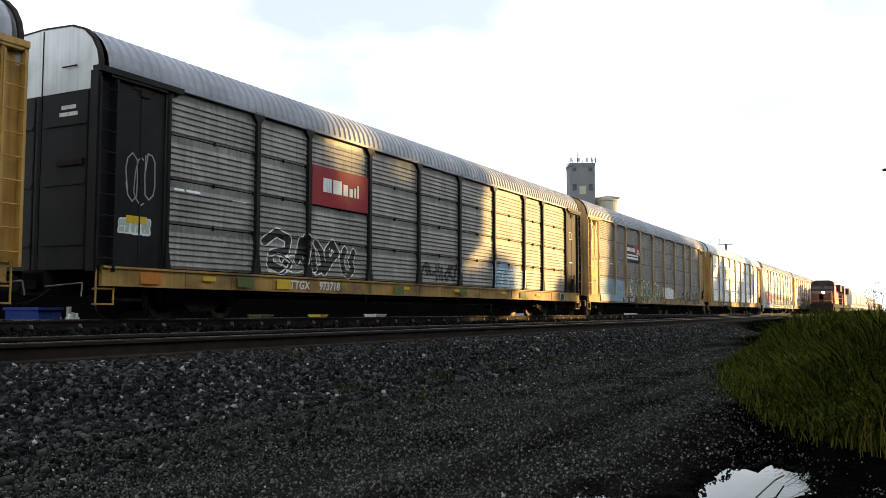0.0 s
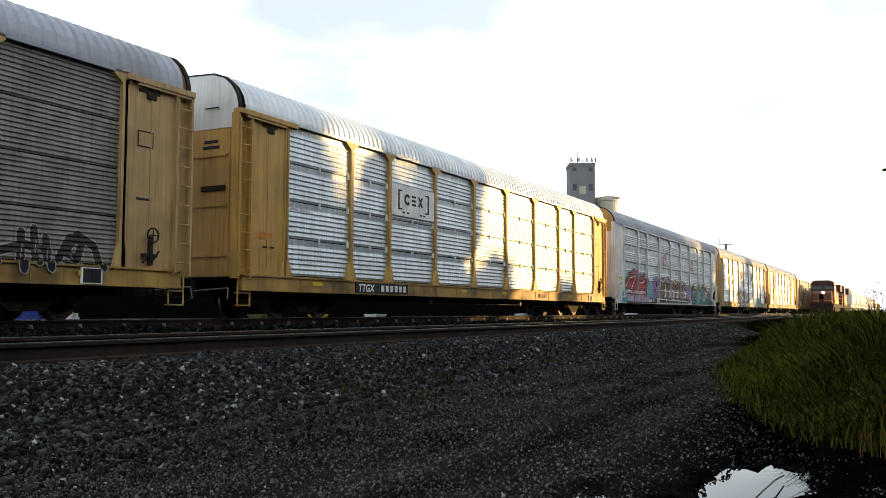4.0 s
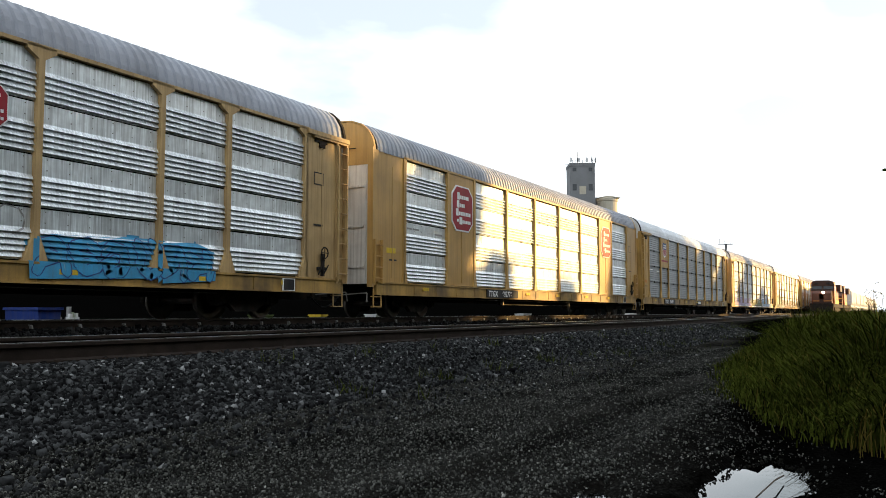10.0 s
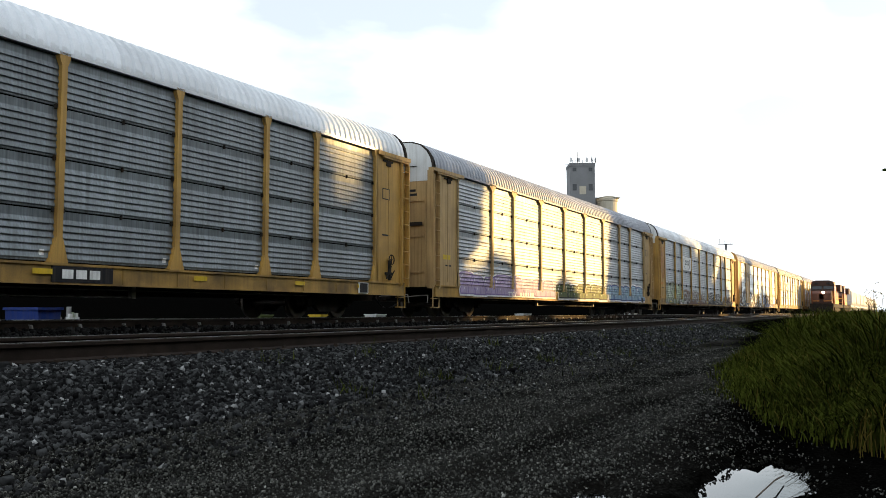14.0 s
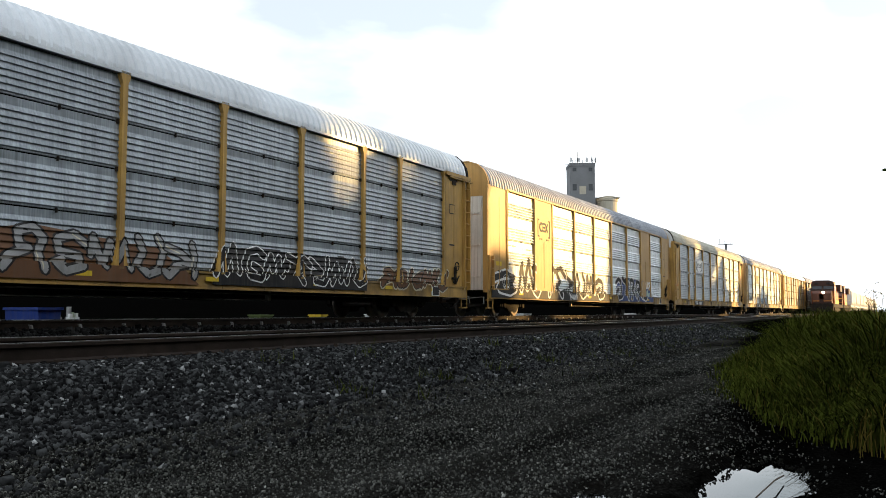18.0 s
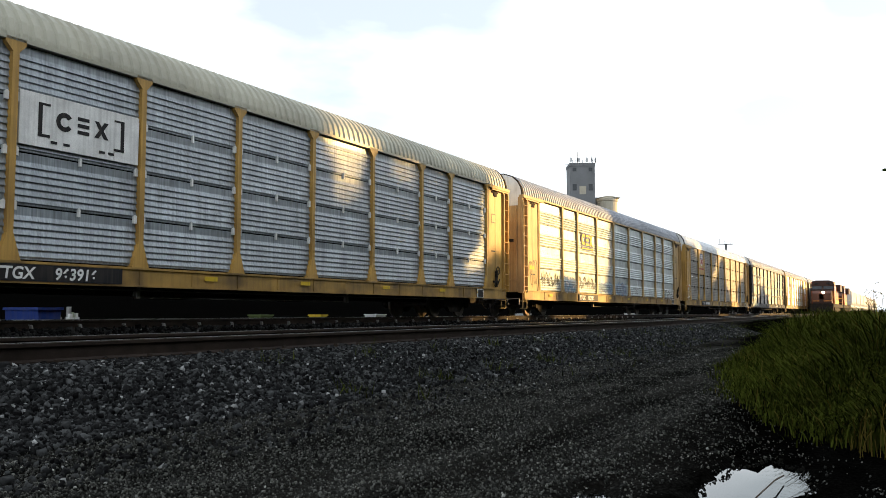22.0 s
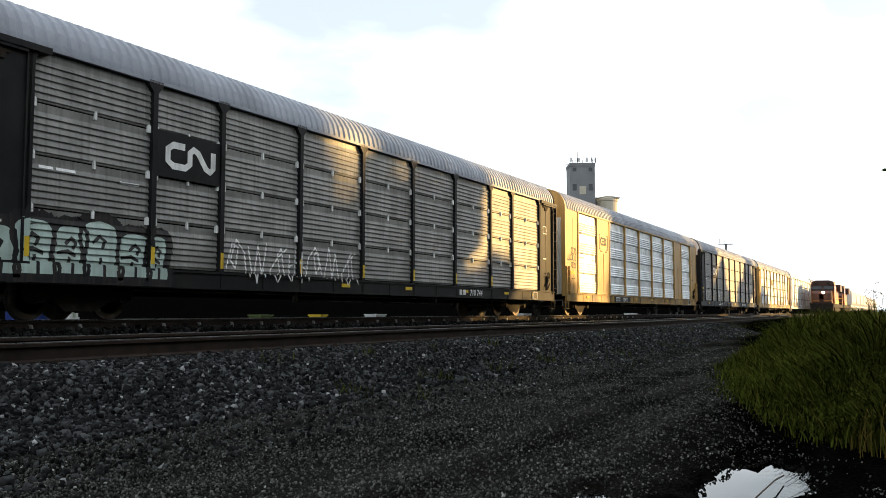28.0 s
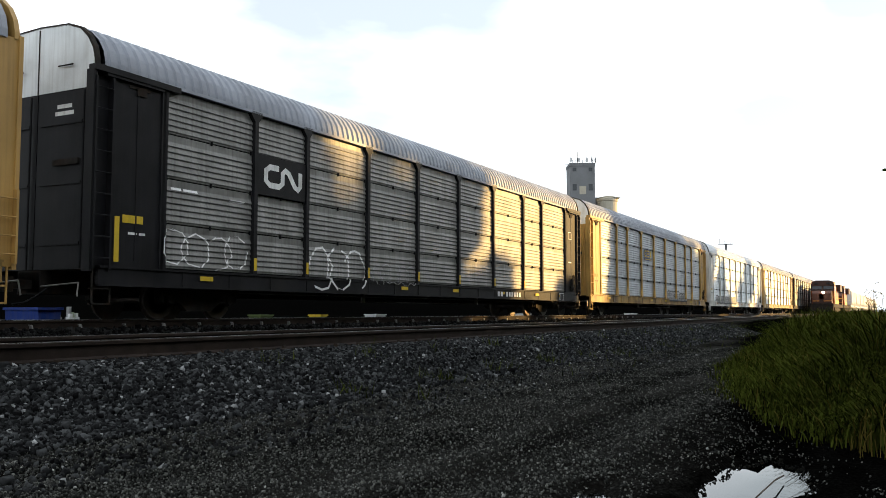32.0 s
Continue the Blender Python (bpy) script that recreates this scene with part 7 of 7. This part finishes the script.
def stone_material(name, dark, light, pale, share):
    m = bpy.data.materials.new(name)
    m.use_nodes = True
    nt = m.node_tree
    b = nt.nodes["Principled BSDF"]
    geo = nt.nodes.new("ShaderNodeNewGeometry")
    r = nt.nodes.new("ShaderNodeValToRGB")
    e = r.color_ramp.elements
    e[0].color, e[1].color, e[1].position = (*dark, 1), (*light, 1), 1 - share
    e.new(0.58).color = (*(0.82 * a + 0.18 * c for a, c in zip(dark, light)), 1)
    q = e.new(1.0)
    q.color = (*pale, 1)
    nt.links.new(geo.outputs["Random Per Island"], r.inputs[0])
    co, n = nt.nodes.new("ShaderNodeTexCoord"), nt.nodes.new("ShaderNodeTexNoise")
    n.inputs["Scale"].default_value = 45
    nt.links.new(co.outputs["Object"], n.inputs["Vector"])
    mx = nt.nodes.new("ShaderNodeMixRGB")
    mx.blend_type, mx.inputs[0].default_value = "OVERLAY", 0.6
    nt.links.new(r.outputs[0], mx.inputs[1]), nt.links.new(n.outputs[0], mx.inputs[2])
    nt.links.new(mx.outputs[0], b.inputs["Base Color"])
    b.inputs["Roughness"].default_value = 0.85
    b.inputs["Specular IOR Level"].default_value = 0.05
    return m


def stones(name, label, places, size, mat, seed, sink=0.25, least=-9.0):
    """Many angular stones, each a skewed block of its own, lying on the ground. places: (n, 2)."""
    rng = np.random.default_rng(seed)
    n = len(places)
    corner = np.array([(-1, -1, -1), (1, -1, -1), (1, 1, -1), (-1, 1, -1), (-1, -1, 1), (1, -1, 1), (1, 1, 1), (-1, 1, 1)], float)
    v = corner[None] * (0.62 + rng.uniform(-0.28, 0.3, (n, 8, 3)))
    v[:, 4:, :2] *= 0.72
    half = size * np.exp(rng.normal(0, 0.27, n))[:, None, None] * rng.uniform(0.65, 1.2, (n, 1, 3))
    v *= half
    a, b = rng.uniform(0, 6.283, n), rng.normal(0, 0.5, n)
    ca, sa, cb, sb = np.cos(a)[:, None], np.sin(a)[:, None], np.cos(b)[:, None], np.sin(b)[:, None]
    y, z = v[..., 1] * cb - v[..., 2] * sb, v[..., 1] * sb + v[..., 2] * cb
    x, y = v[..., 0] * ca - y * sa, v[..., 0] * sa + y * ca
    base = np.maximum(np.array([ground_height(px, py) for px, py in places]), least)
    z = z + base[:, None] + half[:, 0, 2:3] * (1 - 2 * sink)
    pts = np.stack([x + places[:, :1], y + places[:, 1:], z], -1).reshape(-1, 3)
    quad = np.array([(0, 3, 2, 1), (4, 5, 6, 7), (0, 1, 5, 4), (1, 2, 6, 5), (2, 3, 7, 6), (3, 0, 4, 7)])
    faces = (quad[None] + 8 * np.arange(n)[:, None, None]).reshape(-1, 4)
    return tagged(part(name, arrays_mesh(name, pts, faces), mat), label, "stones", kind="stuff")


BALLAST = stone_material("crushed_ballast_rock", (0.003, 0.003, 0.0032), (0.082, 0.085, 0.086), (0.34, 0.345, 0.34), 0.03)
# a much darker copy of the ballast, for the track beds
BED = stone_material("darker_track_ballast", (0.002, 0.002, 0.002), (0.026, 0.026, 0.025), (0.16, 0.16, 0.15), 0.012)
MUD = stone_material("wet_mud_clods", (0.004, 0.004, 0.0035), (0.016, 0.015, 0.012), (0.12, 0.12, 0.11), 0.02)
GRAVEL = stone_material("damp_road_gravel", (0.018, 0.018, 0.0165), (0.165, 0.166, 0.15), (0.40, 0.40, 0.37), 0.014)


def verge(x):
    """How far the tall grass reaches out over the road."""
    pts = ((5.1, 0.10), (5.6, 0.30), (6.6, 0.75), (9.0, 1.50), (12.6, 2.15), (16.0, 2.35), (20.0, 2.6), (40.0, 3.9), (80.0, 6.0), (140, 8.0))
    for (a, p), (b, q) in zip(pts, pts[1:]):
        if a <= x <= b:
            return p + (q - p) * (x - a) / (b - a)
    return pts[0][1] if x < pts[0][0] else pts[-1][1]


def spread_xy(count, x0, x1, y_low, y_high, seed, power=1.0):
    """Random plan places from x0 to x1, thinning out with distance, between two lines across."""
    rng = np.random.default_rng(seed)
    u = rng.random(count) ** power
    x = x0 * (x1 / x0) ** u
    lo, hi = np.array([y_low(a) for a in x]), np.array([y_high(a) for a in x])
    return np.stack([x, lo + (hi - lo) * rng.random(count)], 1)


def build_stones():
    nt = near_track
    road = spread_xy(130000, 1.8, 20, lambda x: 0.02 * x, lambda x: nt(x) - 2.7, 4)
    # bare mud round the puddle and along the grass; the wheels have swept the gravel into bands
    mud = np.array([y - (verge(x) + (0.35 if x < 8 else -0.05)) if x > 4.6 else ((x - 4.36) / 1.3) ** 2 + ((y - 0.61) / 0.42) ** 2 - 1 for x, y in road])
    band = np.array([noise.noise((x * 0.12, (y - 0.06 * x) * 1.5, 12)) for x, y in road])
    rng = np.random.default_rng(44)
    road = road[(mud + 0.16 * rng.normal(0, 1, len(road)) > 0) & (np.maximum(band * 2.2 + 0.62, 0.4) > rng.random(len(road)))]
    stones("ballast_shoulder", "dark crushed rock ballast sloping down from the track", spread_xy(80000, 2.2, 34, lambda x: nt(x) - 3.1, lambda x: nt(x) - 0.95, 1), 0.018, BALLAST, 1)
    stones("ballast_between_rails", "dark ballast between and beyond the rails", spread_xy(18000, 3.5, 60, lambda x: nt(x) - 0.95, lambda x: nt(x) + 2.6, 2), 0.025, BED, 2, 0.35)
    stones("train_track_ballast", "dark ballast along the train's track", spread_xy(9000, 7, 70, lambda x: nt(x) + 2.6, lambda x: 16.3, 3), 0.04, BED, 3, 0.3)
    stones("road_gravel", "fine damp gravel strewn over the service road", road, 0.0058, GRAVEL, 4)
    rng = np.random.default_rng(46)
    a = rng.uniform(0, 6.283, 420)
    f = (0.86 + 0.16 * rng.random(420) + 0.10 * np.sin(3 * a + 1) + 0.07 * np.sin(8 * a))[:, None]
    stones("shore_clods", "dark wet clods and pebbles along the puddle's shore", np.array([(4.42, 0.635)]) + f * np.stack([0.72 * np.cos(a), 0.235 * np.sin(a)], 1), 0.0065, MUD, 6, 0.2, -0.66)
    stones("loose_rocks", "loose ballast rocks lying at the foot of the slope", spread_xy(2600, 2.0, 16, lambda x: nt(x) - 4.2, lambda x: nt(x) - 2.8, 5), 0.015, BALLAST, 5)


build_stones()


def grass(name, label, count, x0, x1, tall, mat, seed, width, y_min=-1.0, edge=0.0, bend=0.5):
    """Arching blades, each of three tapering lengths."""
    rng = np.random.default_rng(seed)
    places = spread_xy(count, x0, x1, lambda x: y_min, lambda x: verge(x) + edge + 0.12, seed)
    # blades stand in tussocks
    tufts = places[:: 9]
    pick = rng.integers(0, len(tufts), count)
    places = tufts[pick] + rng.normal(0, 0.10, (count, 2))
    inside = np.array([verge(x) for x in places[:, 0]]) + edge - places[:, 1]
    keep = inside > 0.05 - 0.55 * rng.random(count) ** 2.5
    places, inside = places[keep], inside[keep]
    n = len(places)
    inside = inside + 0.3 * np.sin(places[:, 0] * 1.9 + 0.7) * np.sin(places[:, 0] * 0.83 + places[:, 1] * 1.4)
    h = tall * rng.uniform(0.45, 1.1, n) * np.clip(0.26 + inside / 1.2, 0.18, 1.0)
    h *= 0.82 + 0.3 * np.sin(places[:, 0] * 2.3 + 1.7 * np.sin(places[:, 1] * 2.1)) * np.sin(places[:, 1] * 3.1 + 0.6 * places[:, 0])
    a = rng.uniform(0, 6.283, n)
    lean = bend * rng.uniform(0.2, 1.25, n) * h
    w = width * rng.uniform(0.6, 1.4, n)
    base = np.array([ground_height(x, y) for x, y in places]) - 0.02
    dx, dy = np.cos(a), np.sin(a)
    sx, sy = -dy, dx
    levels = ((0.0, 0.0, 0.8), (0.42, 0.10, 1.0), (0.74, 0.32, 0.85), (0.90, 0.64, 0.6), (0.86, 1.0, 0.05))
    v = np.zeros((n, 10, 3))
    for i, (up, out, wide) in enumerate(levels):
        for j, s in enumerate((-1, 1)):
            v[:, 2 * i + j, 0] = places[:, 0] + dx * lean * out + s * sx * w * wide / 2
            v[:, 2 * i + j, 1] = places[:, 1] + dy * lean * out + s * sy * w * wide / 2
            v[:, 2 * i + j, 2] = base + h * up
    quad = np.array([(0, 1, 3, 2), (2, 3, 5, 4), (4, 5, 7, 6), (6, 7, 9, 8)])
    faces = (quad[None] + 10 * np.arange(n)[:, None, None]).reshape(-1, 4)
    return tagged(part(name, arrays_mesh(name, v.reshape(-1, 3), faces), mat), label, "grass", kind="stuff")


def build_grass():
    grass("tall_grass", "tall green grass along the road's verge", 62000, 5.6, 26, 0.78, GRASS, 11, 0.0095, bend=0.95)
    grass("far_grass", "tall grass running along the tracks", 16000, 24, 140, 0.85, GRASS, 12, 0.03, y_min=0.0)
    grass("dry_grass", "dry straw-coloured stems in the grass", 7000, 5.4, 50, 0.82, WEED, 13, 0.007, bend=0.7)
    # sparse low weeds on the ballast's foot
    rng = np.random.default_rng(5)
    v, f = [], []
    for i in range(900):
        x = 6 + 34 * rng.random() ** 1.3
        y = near_track(x) - 3.0 + rng.normal(0.3, 0.5) if i % 3 else near_track(x) - rng.uniform(1.6, 3.6)
        cx, cy = round(x / 1.7) * 1.7 + rng.normal(0, 0.13), round(y / 0.9) * 0.9 + rng.normal(0, 0.1)
        z, a, h = ground_height(cx, cy), rng.uniform(0, 6.283), rng.uniform(0.05, 0.2)
        k = len(v)
        v += [(cx - 0.006 * math.sin(a), cy + 0.006 * math.cos(a), z), (cx + 0.006 * math.sin(a), cy - 0.006 * math.cos(a), z), (cx + 0.6 * h * math.cos(a), cy + 0.6 * h * math.sin(a), z + h)]
        f.append((k, k + 1, k + 2))
    tagged(part("ballast_weeds", arrays_mesh("ballast_weeds", np.array(v), np.array(f)), GRASS), "sparse low weeds at the foot of the ballast", "weeds", kind="stuff")


build_grass()


def twig_plant(name, label, foot, stems, height, spread, mat, seed, leaf=0.0, cat="shrub"):
    rng = random.Random(seed)
    t = thing(name, label, cat)
    t.location = foot
    s, lv = Shape(), Shape()
    for _ in range(stems):
        a, p = rng.uniform(0, 6.28), Vector((0, 0, 0))
        d = Vector((math.cos(a) * spread, math.sin(a) * spread, 1)).normalized()
        step_ = height * rng.uniform(0.7, 1.0) / 6
        for k in range(6):
            q = p + (d + Vector((rng.gauss(0, 0.16), rng.gauss(0, 0.16), 0))).normalized() * step_
            s.tube(p, q, height * 0.014 * (1 - k / 7), 5, height * 0.014 * (1 - (k + 1) / 7))
            if k > 1:
                e = q + Vector((rng.gauss(0, 1), rng.gauss(0, 1), rng.uniform(0.2, 1))).normalized() * step_ * 0.7
                s.tube(q, e, height * 0.007, 4, height * 0.003)
                for _l in range(4 if leaf else 0):
                    c = q.lerp(e, rng.random())
                    u = Vector((rng.gauss(0, 1), rng.gauss(0, 1), rng.gauss(0, 1))).normalized() * leaf
                    w = u.orthogonal().normalized() * leaf * 0.35
                    m = len(lv.v)
                    lv.v += [tuple(c), tuple(c + u * 0.5 + w), tuple(c + u), tuple(c + u * 0.5 - w)]
                    lv.f.append((m, m + 1, m + 2, m + 3))
            p = q
    part("stem", s, BARK, t)
    if leaf:
        part("leaves", lv, mat, t)


for k, (px, dp, hh) in enumerate(((0.490, 34, 2.0), (0.484, 36, 1.5), (0.502, 30, 1.5), (0.497, 27, 1.3))):
    p = along(px, dp)
    twig_plant("tall_weed", "tall bare-stemmed weed above the grass", (p.x, p.y, -0.62), 3, hh, 0.25, WEED, 400 + k, 0.07, "weed")


def sapling():
    """A young tree by the road whose sprigs reach into view."""
    t = thing("roadside_sapling", "thin roadside sapling with dark leafy sprigs", "tree")
    p = along(0.5375, 7.0)
    t.location = (p.x, p.y, -0.62)
    left = -Vector((math.sin(YAW), -math.cos(YAW), 0))
    rng = random.Random(6)
    s, lv = Shape(), Shape()
    s.tube((0, 0, 0), (0.02, 0, 3.6), 0.03, 8, 0.008)
    for z0, reach, rise in ((1.45, 0.15, 0.30), (1.60, 0.17, 0.34), (1.75, 0.13, 0.25), (1.85, 0.15, 0.22), (2.75, 0.135, 0.27)):
        a = Vector((0.01, 0, z0))
        b = a + left * reach + Vector((0, 0, rise))
        s.tube(a, b, 0.007, 5, 0.003)
        for i in range(9 if z0 < 2.5 else 2):
            c = a.lerp(b, 0.45 + 0.6 * rng.random())
            u = (left * rng.uniform(0.2, 1) + Vector((rng.gauss(0, 0.5), rng.gauss(0, 0.5), rng.gauss(0.3, 0.6)))).normalized() * rng.uniform(0.04, 0.075)
            w = u.cross(Vector((math.cos(YAW), math.sin(YAW), 0))).normalized() * 0.013
            m = len(lv.v)
            lv.v += [tuple(c), tuple(c + u * 0.5 + w), tuple(c + u), tuple(c + u * 0.5 - w)]
            lv.f.append((m, m + 1, m + 2, m + 3))
    part("stem", s, BARK, t)
    part("leaves", lv, LEAF, t)


sapling()


def puddle_twig():
    t = Shape()
    pts = [Vector((4.05, 0.62, -0.66)), Vector((4.2, 0.585, -0.63)), Vector((4.4, 0.56, -0.615)), Vector((4.62, 0.55, -0.63))]
    for a, b in zip(pts, pts[1:]):
        t.tube(a, b, 0.004, 5)
    tagged(part("twig", t, BARK), "thin dark twig lying in the puddle", "twig")


puddle_twig()

# ---- motion ----
SPEED, GAIN = PITCH * 15 / 32, 0.00176
# the clip's own small unevenness of time, in seconds
TIMING = {0: 0.027, 1: 0.055, 2: 0.014, 3: 0.006, 6: -0.013, 7: -0.018, 8: 0.028, 9: 0.028, 10: 0.013, 11: 0.007, 13: 0.006, 14: 0.009, 17: -0.007, 18: -0.022, 19: -0.018, 20: 0.015, 21: 0.010, 24: 0.038, 30: 0.011, 31: 0.010, 32: 0.018}


def travelled(t):
    a = min(31, int(t))
    late = TIMING.get(a, 0.0) + (TIMING.get(a + 1, 0.0) - TIMING.get(a, 0.0)) * (t - a)
    return SPEED * (t + late) + GAIN * ((t - 16) ** 2 - 256)


def motions():
    for car, lead in CARS:
        walk(car, [(t, pose(lead + HALF * LONG - travelled(t), TRACK_Y, 0)) for t in range(33)])
    # the wheels roll without slipping, about sixty degrees from one frame to the next
    times = [i / FPS for i in range(32 * FPS + 1)]
    first = {}
    for w in WHEELSETS:
        key = round(w.location.x, 2)
        if key not in first:
            at = Matrix.Translation(w.location)
            walk(w, [(t, at @ Matrix.Rotation(-travelled(t) / 0.42, 4, "Y")) for t in times])
            first[key] = w
        else:                                   # alike wheelsets roll alike
            w.rotation_mode = "QUATERNION"
            w.animation_data_create()
            w.animation_data.action = first[key].animation_data.action
            w.animation_data.action_slot = first[key].animation_data.action_slot


motions()
